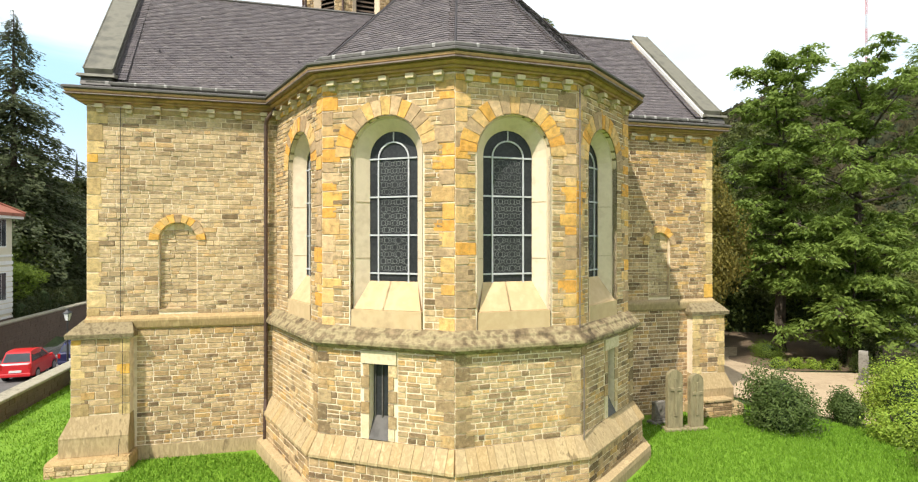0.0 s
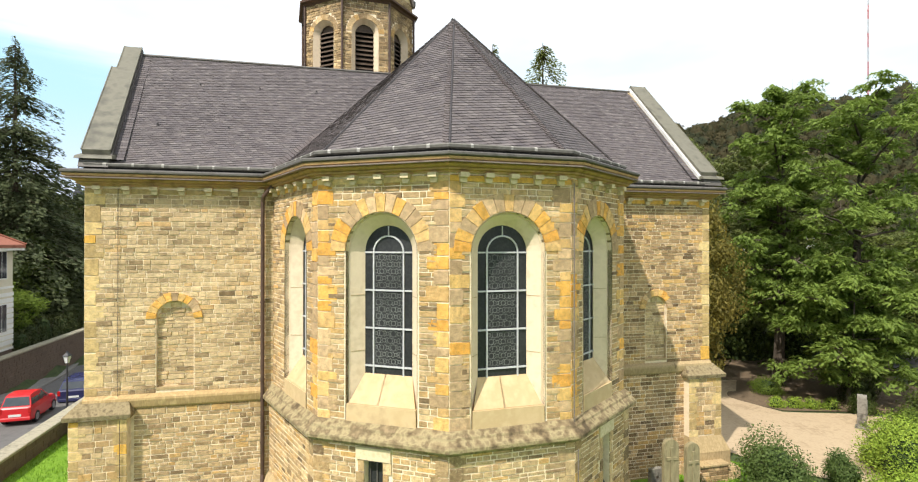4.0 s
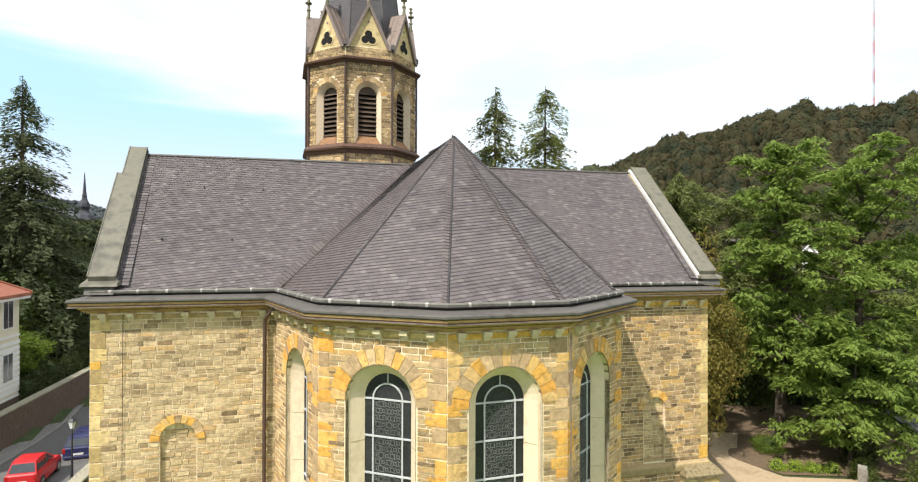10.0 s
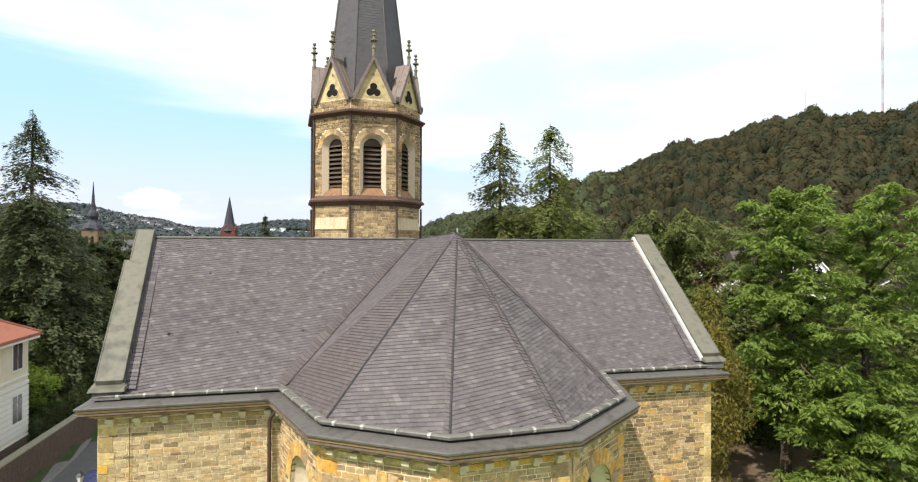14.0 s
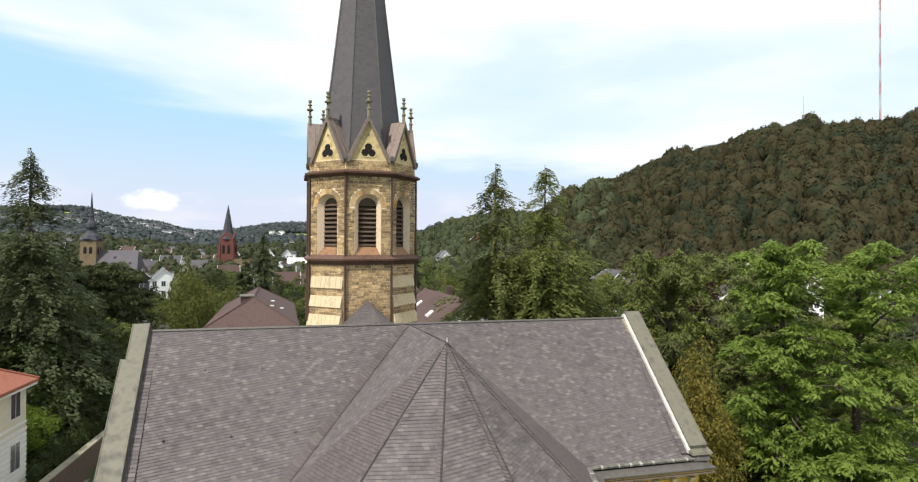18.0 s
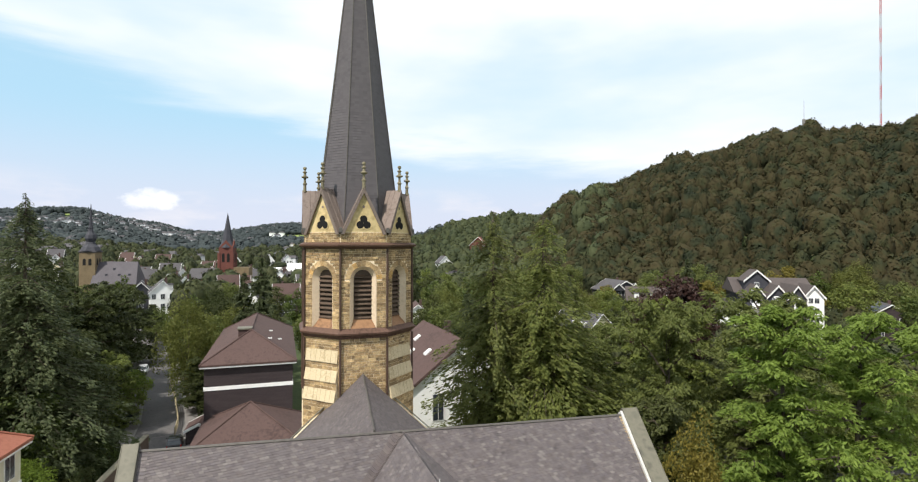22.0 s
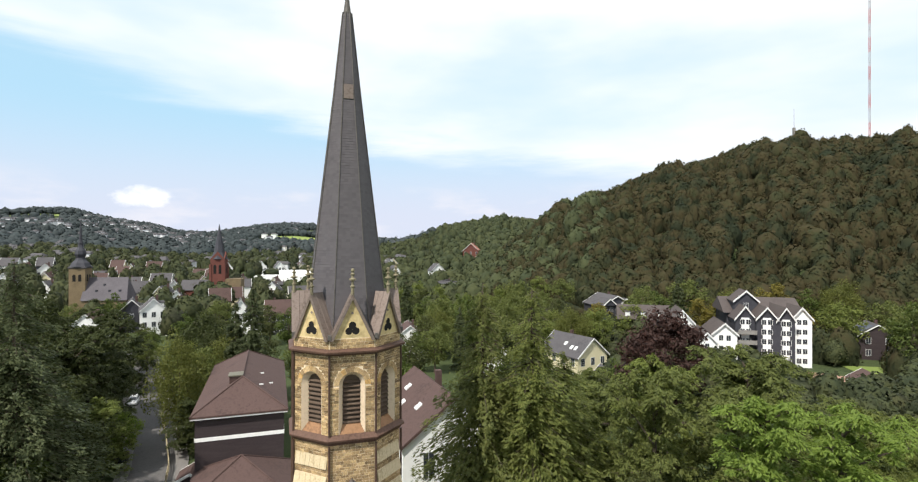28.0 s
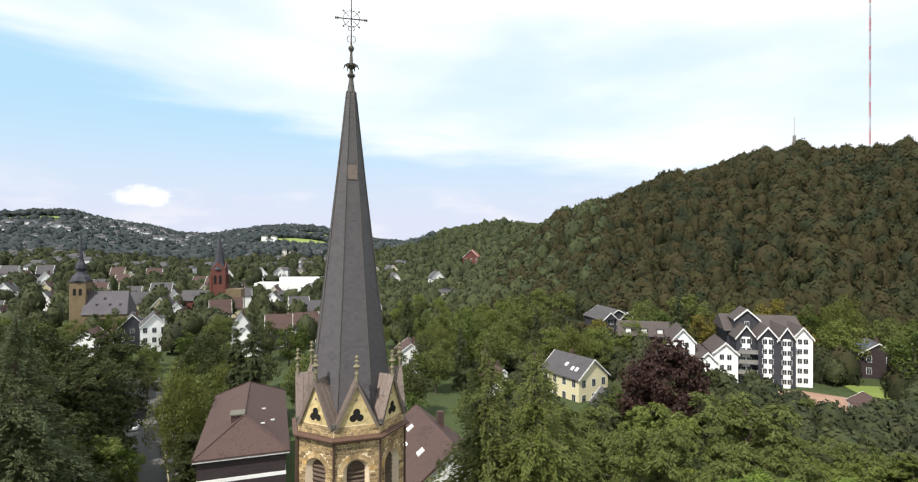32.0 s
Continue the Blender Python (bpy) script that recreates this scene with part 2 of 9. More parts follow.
m_stone_t = stonemat("sandstone_rubble_tower", STONES2, "island", 0.75)
m_quoin = stonemat("orange_dressed_sandstone", QUOINS, "object", 0.22, 0.3, 0.35, True)
m_stone_b = stonemat("brown_rubble", BROWNS)
m_stone_bj = stonemat("brown_rubble_joined", BROWNS, "island")
m_stone_g = stonemat("grey_brown_shade_rubble", GREYS)
m_stone_gj = stonemat("grey_brown_shade_rubble_joined", GREYS, "island")
m_quoin_t = stonemat("tan_dressed_sandstone", TANS, "object", 0.22, 0.3, 0.35, True)
m_cream = mat("cream_limestone", [(0.60, 0.475, 0.33), (0.70, 0.57, 0.41), (0.64, 0.515, 0.365)], 2.5, 0.85, 0.25, 40)
m_sill = mat("pink_sandstone", [(0.43, 0.31, 0.17), (0.54, 0.40, 0.225), (0.49, 0.355, 0.19), (0.57, 0.435, 0.25)], 1.2, 0.85, 0.3, 40)
m_band = mat("weathered_string_course", [(0.09, 0.065, 0.036), (0.20, 0.148, 0.08), (0.32, 0.26, 0.14), (0.15, 0.11, 0.06), (0.27, 0.20, 0.11)], 2.0, 0.95, 0.8, 36)
m_slope = mat("weathered_plinth_stone", [(0.13, 0.095, 0.055), (0.40, 0.30, 0.165), (0.27, 0.20, 0.11), (0.46, 0.35, 0.20)], 5.0, 0.92, 0.7, 34, "object", TANS, mixin=0.18, stretch=(1, 1, 0.3), detail=9.0)
m_moss = mat("mossy_slab", [(0.08, 0.058, 0.033), (0.17, 0.13, 0.07), (0.27, 0.215, 0.12), (0.12, 0.088, 0.05)], 4, 0.95, 0.7, 30)
m_cornice = mat("ochre_cornice", [(0.24, 0.145, 0.066), (0.44, 0.275, 0.125), (0.33, 0.20, 0.09)], 2, 0.9, 0.3, 30)
m_lead = mat("grey_lead_sheet", [(0.07, 0.063, 0.056), (0.115, 0.105, 0.094), (0.088, 0.08, 0.072)], 2.2, 0.6, 0.2, 12, metal=0.15)
m_coping = mat("sheet_covered_coping", [(0.085, 0.080, 0.062), (0.155, 0.144, 0.108), (0.118, 0.112, 0.084)], 1.4, 0.6, 0.1, 10, stretch=(1, 1, 1))
m_clip = mat("weathered_zinc_clip", [(0.30, 0.285, 0.25), (0.50, 0.48, 0.44)], 6, 0.55, 0.2, 20, metal=0.2)
m_zinc = mat("bright_zinc_flashing", [(0.62, 0.60, 0.56), (0.8, 0.79, 0.76)], 5, 0.45, 0.15, 20, metal=0.3)
m_copper = mat("brown_copper", [(0.13, 0.098, 0.082), (0.225, 0.178, 0.152), (0.17, 0.132, 0.112)], 3, 0.55, 0.15, 20, metal=0.3)
m_pipe = mat("brown_downpipe", [(0.06, 0.036, 0.026), (0.10, 0.06, 0.043)], 4, 0.55, 0.05, 20)
SLATES = [(0.054, 0.046, 0.049), (0.138, 0.117, 0.118), (0.087, 0.075, 0.080), (0.166, 0.143, 0.136), (0.061, 0.052, 0.057), (0.114, 0.094, 0.085), (0.098, 0.087, 0.097), (0.121, 0.105, 0.106), (0.072, 0.063, 0.066), (0.103, 0.087, 0.083), (0.217, 0.192, 0.182), (0.091, 0.079, 0.088)]
m_slate = mat("grey_slate", [(0.086, 0.074, 0.075), (0.140, 0.122, 0.120), (0.108, 0.094, 0.093)], 1.2, 0.65, 0.5, 40, "island", SLATES, mixin=0.46, spec=0.2)
m_slate_o = mat("grey_slate_piece", [(0.086, 0.074, 0.075), (0.140, 0.122, 0.120), (0.108, 0.094, 0.093)], 1.2, 0.65, 0.5, 40, "object", SLATES, mixin=0.46, spec=0.2)
m_slate_b = mat("brown_slate", [(0.066, 0.050, 0.047), (0.104, 0.081, 0.073), (0.081, 0.063, 0.058)], 1.2, 0.55, 0.4, 40, "island", SLATES[:9], mixin=0.4, spec=0.35)
m_slate_s = mat("spire_slate", [(0.066, 0.058, 0.062), (0.092, 0.082, 0.086), (0.078, 0.069, 0.073)], 0.8, 0.5, 0.3, 30, "island", [(0.062, 0.054, 0.058), (0.10, 0.09, 0.094), (0.078, 0.069, 0.073)], mixin=0.5, spec=0.4)
m_slate_d = mat("slate_underlay", [(0.032, 0.028, 0.03), (0.055, 0.05, 0.052)], 3, 0.7, 0.3, 30)
m_glass = mat("dark_leaded_glass", [(0.018, 0.019, 0.02), (0.042, 0.043, 0.044)], 8, 0.35, 0.4, 45, spec=0.25)
m_came = mat("white_window_bar", [(0.42, 0.42, 0.43), (0.52, 0.52, 0.53)], 5, 0.5, 0.05, 20)
m_lace = mat("grey_lead_ornament", [(0.07, 0.072, 0.068), (0.20, 0.205, 0.195)], 6, 0.6, 0.05, 20)
# near black, used where gaps and openings lie in shade
m_shade_black = mat("shade_black", [(0.012, 0.011, 0.010)], 3, 0.9, 0)
m_louvre = mat("brown_louvre", [(0.075, 0.05, 0.035), (0.12, 0.085, 0.06)], 4, 0.6, 0.1, 20)
m_iron = mat("dark_iron", [(0.03, 0.03, 0.032), (0.055, 0.05, 0.05)], 6, 0.5, 0.1, 30, metal=0.5)


# ---- mesh helpers ----
class Geo:
    """Collects vertices and faces of one mesh."""
    def __init__(self):
        self.v, self.f, self.weld = [], [], False

    def add(self, vs, fs):
        k = len(self.v)
        self.v += [tuple(p) for p in vs]
        self.f += [tuple(i + k for i in f) for f in fs]
        return self

    def hexa(self, a, b):
        """A solid between two like polygons a and b."""
        n = len(a)
        return self.add(list(a) + list(b), [tuple(range(n))[::-1], tuple(range(n, 2 * n))] + [(i, (i + 1) % n, n + (i + 1) % n, n + i) for i in range(n)])

    def box(self, x0, x1, y0, y1, z0, z1, b=0.0):
        if b:
            b = min(b, (x1 - x0) / 3, (y1 - y0) / 3, (z1 - z0) / 3)
            r = lambda i, z: [(x0 + i, y0 + i, z), (x1 - i, y0 + i, z), (x1 - i, y1 - i, z), (x0 + i, y1 - i, z)]
            rings = [r(b, z0), r(0, z0 + b), r(0, z1 - b), r(b, z1)]
            return self.loft(rings)
        return self.hexa([(x0, y0, z0), (x1, y0, z0), (x1, y1, z0), (x0, y1, z0)], [(x0, y0, z1), (x1, y0, z1), (x1, y1, z1), (x0, y1, z1)])

    def loft(self, rings, caps=True):
        n = len(rings[0])
        fs = [(k * n + i, k * n + (i + 1) % n, (k + 1) * n + (i + 1) % n, (k + 1) * n + i) for k in range(len(rings) - 1) for i in range(n)]
        if caps:
            fs += [tuple(range(n))[::-1], tuple(range((len(rings) - 1) * n, len(rings) * n))]
        return self.add([p for r in rings for p in r], fs)

    def tube(self, p, q, r, r2=None, n=8):
        p, q = Vector(p), Vector(q)
        m = (q - p).to_track_quat("Z", "Y").to_matrix()
        ring = lambda c, k: [c + m @ Vector((k * math.cos(2 * math.pi * i / n), k * math.sin(2 * math.pi * i / n), 0)) for i in range(n)]
        return self.loft([ring(p, r), ring(q, r if r2 is None else r2)])

    def lathe(self, prof, c=(0, 0), n=10):
        return self.loft([[(c[0] + r * math.cos(2 * math.pi * i / n), c[1] + r * math.sin(2 * math.pi * i / n), z) for i in range(n)] for r, z in prof])

    def mesh(self, name, m):
        me = bpy.data.meshes.new(name)
        me.from_pydata(self.v, [], self.f)
        me.update()
        bm = bmesh.new(); bm.from_mesh(me)
        if self.weld:
            bmesh.ops.remove_doubles(bm, verts=bm.verts, dist=0.0005)
        bmesh.ops.recalc_face_normals(bm, faces=bm.faces)
        bm.to_mesh(me); bm.free()
        if m:
            me.materials.append(m)
        return me


def part(name, g, m, parent, label="", smooth=False):
    """One mesh object under a thing or a part."""
    me = g.mesh(name, m) if isinstance(g, Geo) else g
    if smooth:
        me.polygons.foreach_set("use_smooth", [True] * len(me.polygons))
    ob = new(name, me)
    ob.parent = parent
    if label:
        ob["label"] = label
    return ob


def thing(name, label, category, group="", kind="", m=None):
    ob = new(name)
    if m is not None:
        ob.matrix_world = m
    return tagged(ob, label, category, group, kind)


def fast_mesh(name, v, f, m):
    """A mesh from arrays: v (n, 3), f (k, 3 or 4)."""
    v, f = np.asarray(v, np.float32), np.asarray(f, np.int32)
    me = bpy.data.meshes.new(name)
    me.vertices.add(len(v)); me.vertices.foreach_set("co", v.ravel())
    me.loops.add(f.size); me.loops.foreach_set("vertex_index", f.ravel())
    me.polygons.add(len(f))
    me.polygons.foreach_set("loop_start", np.arange(0, f.size, f.shape[1], dtype=np.int32))
    me.polygons.foreach_set("loop_total", np.full(len(f), f.shape[1], np.int32))
    me.update(calc_edges=True)
    me.materials.append(m)
    return me


def offset_line(pts, d):
    """An open polyline in the plane, moved out by d to its right hand, mitred."""
    res = []
    for i, p in enumerate(pts):
        p = Vector(p)
        ns = []
        if i > 0:
            e = (p - Vector(pts[i - 1])).normalized(); ns.append(Vector((e.y, -e.x)))
        if i < len(pts) - 1:
            e = (Vector(pts[i + 1]) - p).normalized(); ns.append(Vector((e.y, -e.x)))
        n = ns[0] if len(ns) == 1 else (ns[0] + ns[1]).normalized()
        k = 1 / max(0.35, n.dot(ns[0]))
        res.append((p.x + n.x * d * k, p.y + n.y * d * k))
    return res


def sweep(pts, prof):
    """A closed profile (out, z) led along an open polyline."""
    g = Geo()
    lines = [(offset_line(pts, o), z) for o, z in prof]
    return g.loft([[(ln[i][0], ln[i][1], z) for ln, z in lines] for i in range(len(pts))])


class Face:
    """A vertical wall face from a to b in the plan: s along, o outward, z up."""
    def __init__(self, a, b):
        self.a, self.b = Vector(a), Vector(b)
        self.len = (self.b - self.a).length
        self.d = (self.b - self.a) / self.len
        self.n = Vector((self.d.y, -self.d.x))

    def p(self, s, o, z):
        q = self.a + self.d * s + self.n * o
        return (q.x, q.y, z)

    def slab(self, g, poly, o0, o1):
        return g.hexa([self.p(s, o0, z) for s, z in poly], [self.p(s, o1, z) for s, z in poly])

    def rect(self, g, s0, s1, z0, z1, o0, o1):
        return self.slab(g, [(s0, z0), (s1, z0), (s1, z1), (s0, z1)], o0, o1)

    def matrix(self, s, o, z, w, t, h):
        x, y = self.d, self.n
        q = self.p(s, o, z)
        return Matrix(((x.x * w, y.x * t, 0, q[0]), (x.y * w, y.y * t, 0, q[1]), (0, 0, h, q[2]), (0, 0, 0, 1)))


def arch_hole(c, half, z0, zs, n=14, half_top=None):
    """Outline of an opening with a round head: centre c, half width, sill z0, springing zs."""
    return [(c - half, z0)] + [(c - half * math.cos(math.pi * i / n), zs + half * math.sin(math.pi * i / n)) for i in range(n + 1)] + [(c + half, z0)]


def wall_with_arch(f, s0, s1, z0, z1, c, half, zb, zs, o0, o1, n=12):
    g = Geo()
    g.weld = True
    f.rect(g, s0, c - half, z0, z1, o0, o1)
    f.rect(g, c + half, s1, z0, z1, o0, o1)
    if zb > z0:
        f.rect(g, c - half, c + half, z0, zb, o0, o1)
    for i in range(n):
        a, b = math.pi * i / n, math.pi * (i + 1) / n
        sa, sb = c - half * math.cos(a), c - half * math.cos(b)
        f.slab(g, [(sa, zs + half * math.sin(a)), (sb, zs + half * math.sin(b)), (sb, z1), (sa, z1)], o0, o1)
    return g


# ---- stones ----
rs = random.Random(5)


def unit_stone(k, fx=0.93, fz=0.86, rough=1.0):
    """A roughly dressed stone with worn corners, 1 x 1 x 1, its face towards +y."""
    r = random.Random(k)
    j = lambda a: r.uniform(-a, a)
    out = []
    for sx, sz in ((-1, -1), (1, -1), (1, 1), (-1, 1)):
        cx, cz = r.uniform(0.012, 0.05), r.uniform(0.03, 0.13)
        p, q = (sx * (0.5 - cx), sz * 0.5), (sx * 0.5, sz * (0.5 - cz))
        out += [p, q] if sx * sz < 0 else [q, p]
    out = [(x + j(0.012), z + j(0.03)) for x, z in out]
    back = [(x, 0.0, z) for x, z in out]
    mid = [(x * 0.985, 0.62 + j(0.12), z * 0.96) for x, z in out]
    front = [(x * fx + j(0.015) * rough, 1.0 + j(0.25) * rough, z * fz + j(0.025) * rough) for x, z in out]
    n = 8
    fs = [(k2 * n + i, k2 * n + (i + 1) % n, (k2 + 1) * n + (i + 1) % n, (k2 + 1) * n + i) for k2 in range(2) for i in range(n)]
    return back + mid + front, fs + [tuple(range(2 * n, 3 * n))]


STONE_V = [unit_stone(k) for k in range(10)]


BLOCK_V = [unit_stone(40 + k, 0.97, 0.955, 0.4) for k in range(10)]


def stone_mesh(k, m, src=None):
    me = bpy.data.meshes.new("stone")
    vs, fs = (src or STONE_V)[k]
    me.from_pydata(vs, [], fs); me.update()
    bm = bmesh.new(); bm.from_mesh(me); bmesh.ops.recalc_face_normals(bm, faces=bm.faces); bm.to_mesh(me); bm.free()
    me.materials.append(m)
    return me


stone_me = [stone_mesh(k, m_stone) for k in range(10)]
brown_me = [stone_mesh(k, m_stone_b) for k in range(10)]
grey_me = [stone_mesh(k, m_stone_g) for k in range(10)]
block_me = [stone_mesh(k, m_stone_b, BLOCK_V) for k in range(10)]
tan_me = [stone_mesh(k, m_quoin_t, BLOCK_V) for k in range(10)]
quoin_me = [stone_mesh(k, m_quoin, BLOCK_V) for k in range(10)]


def courses(s0, s1, z0, z1, blocked, r, hmin=0.085, hmax=0.155, wmin=0.15, wmax=0.46):
    """Rectangles (s, z, w, h) of rubble in uneven courses; blocked(za, zb) gives the stretches left free."""
    z, res = z0, []
    while z < z1 - 0.06:
        h = min(r.uniform(hmin, hmax), z1 - z)
        if z1 - z - h < 0.08:
            h = z1 - z
        gaps = sorted(blocked(z, z + h))
        runs, s = [], s0
        for a, b in gaps:
            if a > s + 0.05:
                runs.append((s, min(a, s1)))
            s = max(s, b)
        if s < s1 - 0.05:
            runs.append((s, s1))
        for a, b in runs:
            s = a
            while s < b - 0.03:
                w = r.uniform(wmin, wmax) * (0.75 + h * 2.0)
                if b - s - w < 0.12:
                    w = b - s
                if r.random() < 0.12 and h > 0.17 and w > 0.2:
                    h1 = h * r.uniform(0.4, 0.6)
                    res.append((s, z, w, h1)); res.append((s, z + h1, w, h - h1))
                else:
                    res.append((s, z, w, h))
                s += w
        z += h
    return res


def lay(f, rects, parent, limit=150, o=0.0, t=(0.007, 0.022), joint=0.008, jm=None, name="stone", pool=None):
    """Stones on a wall face: the first ones singly, the rest as one mesh."""
    rects = list(rects)
    rs.shuffle(rects)
    single, rest = rects[:limit], rects[limit:]
    for s, z, w, h in single:
        ob = new(name, (pool or stone_me)[rs.randrange(10)])
        ob.parent = parent
        ob.matrix_local = f.matrix(s + w / 2, o, z + h / 2, w - joint * 2, rs.uniform(*t), h - joint * 2)
    if rest:
        g = Geo()
        for s, z, w, h in rest:
            vs, fs = STONE_V[rs.randrange(10)]
            mt = f.matrix(s + w / 2, o, z + h / 2, w - joint * 2, rs.uniform(*t), h - joint * 2)
            g.add([mt @ Vector(v) for v in vs], fs)
        ob = part(name + "_rubble", g, jm or m_stone_j, parent)
        ob["kind"] = "stuff"


def quoins(f, parent, z0, z1, at_end, hmin=0.17, hmax=0.40, wide=(0.30, 0.55), t=0.018, o=0.0, pool=None):
    """Dressed corner stones, long and short by turns."""
    z, k = z0, rs.randrange(2)
    while z < z1 - 0.1:
        h = min(rs.uniform(hmin, hmax), z1 - z)
        if z1 - z - h < 0.12:
            h = z1 - z
        w = wide[k % 2] * rs.uniform(0.78, 1.2)
        s = f.len - w / 2 if at_end else w / 2
        ob = new("corner_stone", (pool or quoin_me)[rs.randrange(10)])
        ob.parent = parent
        ob.matrix_local = f.matrix(s, o, z + h / 2, w - 0.014, t * rs.uniform(0.7, 1.3), h - 0.018)
        z += h; k += 1


def voussoirs(f, parent, c, r0, r1, zs, n, o=0.0, t=0.024, m=None, name="arch_stone"):
    """A ring of wedge stones over an arch."""
    for i in range(n):
        a, b = math.pi * i / n + 0.007, math.pi * (i + 1) / n - 0.007
        ro = r1 * rs.uniform(0.98, 1.03)
        g = Geo()
        pts = lambda q0, q1: [(c - q0 * math.cos(a), zs + q0 * math.sin(a)), (c - q1 * math.cos(a), zs + q1 * math.sin(a)), (c - q1 * math.cos(b), zs + q1 * math.sin(b)), (c - q0 * math.cos(b), zs + q0 * math.sin(b))]
        ring0 = [f.p(s, o, z) for s, z in pts(r0, ro)]
        ring1 = [f.p(s, o + t * 0.8, z) for s, z in pts(r0 + 0.004, ro - 0.004)]
        ring2 = [f.p(s, o + t + rs.uniform(-0.006, 0.006), z) for s, z in pts(r0 + 0.009, ro - 0.009)]
        g.loft([ring0, ring1, ring2])
        part(name, g, m or m_quoin, parent)


# ================= CHURCH =================
APSE = [(-4.93, 0.0), (-3.64, -3.365), (-0.87, -5.08), (2.05, -4.92), (4.60, -2.93), (5.45, 0.0)]
RIDGE, EAVE = 14.70, 10.26

apse = thing("church_apse", "polygonal sandstone church apse with slate roof and arched windows", "church", kind="", m=CH)
transept = thing("church_transept", "church transept of coursed tan sandstone under a grey slate roof", "church", m=CH)
nave = thing("church_nave", "church nave with dark slate saddle roof behind the transept", "church", m=CH)

# ---- apse walls ----
WZ, WS, WH, GH = 4.06, 7.93, 0.885, 0.60


def blocked_window(c, extra):
    def fn(za, zb):
        z = (za + zb) / 2
        if z < WS:
            return [(c - WH - 0.03, c + WH + 0.03)] if zb > WZ else []
        ro = WH + extra
        if z < WS + ro:
            k = math.sqrt(max(0, ro * ro - (max(za, WS) - WS) ** 2))
            return [(c - k - 0.02, c + k + 0.02)]
        return []
    return fn


def apse_window(f, c, parent):
    """Deep round-headed window: splayed cream surround, sloping sill, dark leaded glass with white bars."""
    w = part("window_surround", Geo(), m_cream, parent)
    n = 16
    outer = arch_hole(c, WH, 5.08, WS, n)
    inner = arch_hole(c, GH, 5.08, WS, n)
    g = Geo()
    # the splay
    lip, step = arch_hole(c, WH - 0.05, 5.08, WS, n), arch_hole(c, WH - 0.06, 5.08, WS, n)
    for ra, rb, oa, ob in ((outer, lip, -0.11, -0.105), (lip, step, -0.105, -0.13), (step, inner, -0.13, -0.40)):
        for k in range(len(outer) - 1):
            a0, a1, b0, b1 = ra[k], ra[k + 1], rb[k], rb[k + 1]
            g.add([f.p(a0[0], oa, a0[1]), f.p(a1[0], oa, a1[1]), f.p(b1[0], ob, b1[1]), f.p(b0[0], ob, b0[1])], [(0, 1, 2, 3)])
    # lower jamb, below the sill's head
    for sg in (-1, 1):
        lo, hi = (c + sg * WH, WZ), (c + sg * WH, 5.08)
        g.add([f.p(lo[0], -0.11, lo[1]), f.p(hi[0], -0.11, hi[1]), f.p(c + sg * (WH - 0.05), -0.105, 5.08), f.p(c + sg * (WH - 0.05), -0.105, WZ)], [(0, 1, 2, 3)])
        g.add([f.p(c + sg * (WH - 0.05), -0.105, WZ), f.p(c + sg * (WH - 0.05), -0.105, 5.08), f.p(c + sg * (WH - 0.06), -0.13, 5.08), f.p(c + sg * (WH - 0.06), -0.13, WZ)], [(0, 1, 2, 3)])
        g.add([f.p(c + sg * (WH - 0.06), -0.13, WZ), f.p(c + sg * (WH - 0.06), -0.13, 5.08), f.p(c + sg * GH, -0.40, 5.08), f.p(c + sg * (WH - 0.07), -0.135, WZ)], [(0, 1, 2, 3)])
    w.data = g.mesh("window_surround", m_cream)
    g = Geo()
    ring = [(c + WH, WZ)] + outer[::-1] + [(c - WH, WZ)] if outer[0][0] < c else [(c - WH, WZ)] + outer[::-1] + [(c + WH, WZ)]
    for (xa, za), (xb, zb) in zip(ring, ring[1:]):
        g.add([f.p(xa, 0.02, za), f.p(xb, 0.02, zb), f.p(xb, -0.12, zb), f.p(xa, -0.12, za)], [(0, 1, 2, 3)])
    # dark sooty stone here also paints the shadow line of the reveal
    part("stone_reveal", g, m_band, w, "dark stone edge, its soot and shade put into the colour")
    # joints of the jamb stones
    for zz in (5.6, 6.9):
        for sg in (-1, 1):
            g = Geo()
            g.hexa([f.p(c + sg * (WH - 0.061), -0.126, zz), f.p(c + sg * (GH + 0.003), -0.392, zz), f.p(c + sg * (GH - 0.003), -0.392, zz), f.p(c + sg * (WH - 0.068), -0.126, zz)],
                   [f.p(c + sg * (WH - 0.061), -0.126, zz + 0.012), f.p(c + sg * (GH + 0.003), -0.392, zz + 0.012), f.p(c + sg * (GH - 0.003), -0.392, zz + 0.012), f.p(c + sg * (WH - 0.068), -0.126, zz + 0.012)])
            part("joint", g, m_slope, w)
    # sloping sill of three slabs and a bottom course
    g = Geo()
    for a, b in ((-1, -0.08), (-0.13, 1)):
        p0, p1 = c + a * (WH - 0.062), c + b * (WH - 0.062)
        q0, q1 = c + a * GH, c + b * GH
        g.add([f.p(p0, -0.02, 4.45), f.p(p1, -0.02, 4.45), f.p(q1, -0.40, 5.07), f.p(q0, -0.40, 5.07), f.p(p0, -0.3, 4.1), f.p(p1, -0.3, 4.1), f.p(q1, -0.5, 4.9), f.p(q0, -0.5, 4.9)],
              [(0, 1, 2, 3), (0, 4, 5, 1), (4, 7, 6, 5), (0, 3, 7, 4), (1, 5, 6, 2), (3, 2, 6, 7)])
    part("window_sill", g, m_sill, w, "pink sandstone sloping sill")
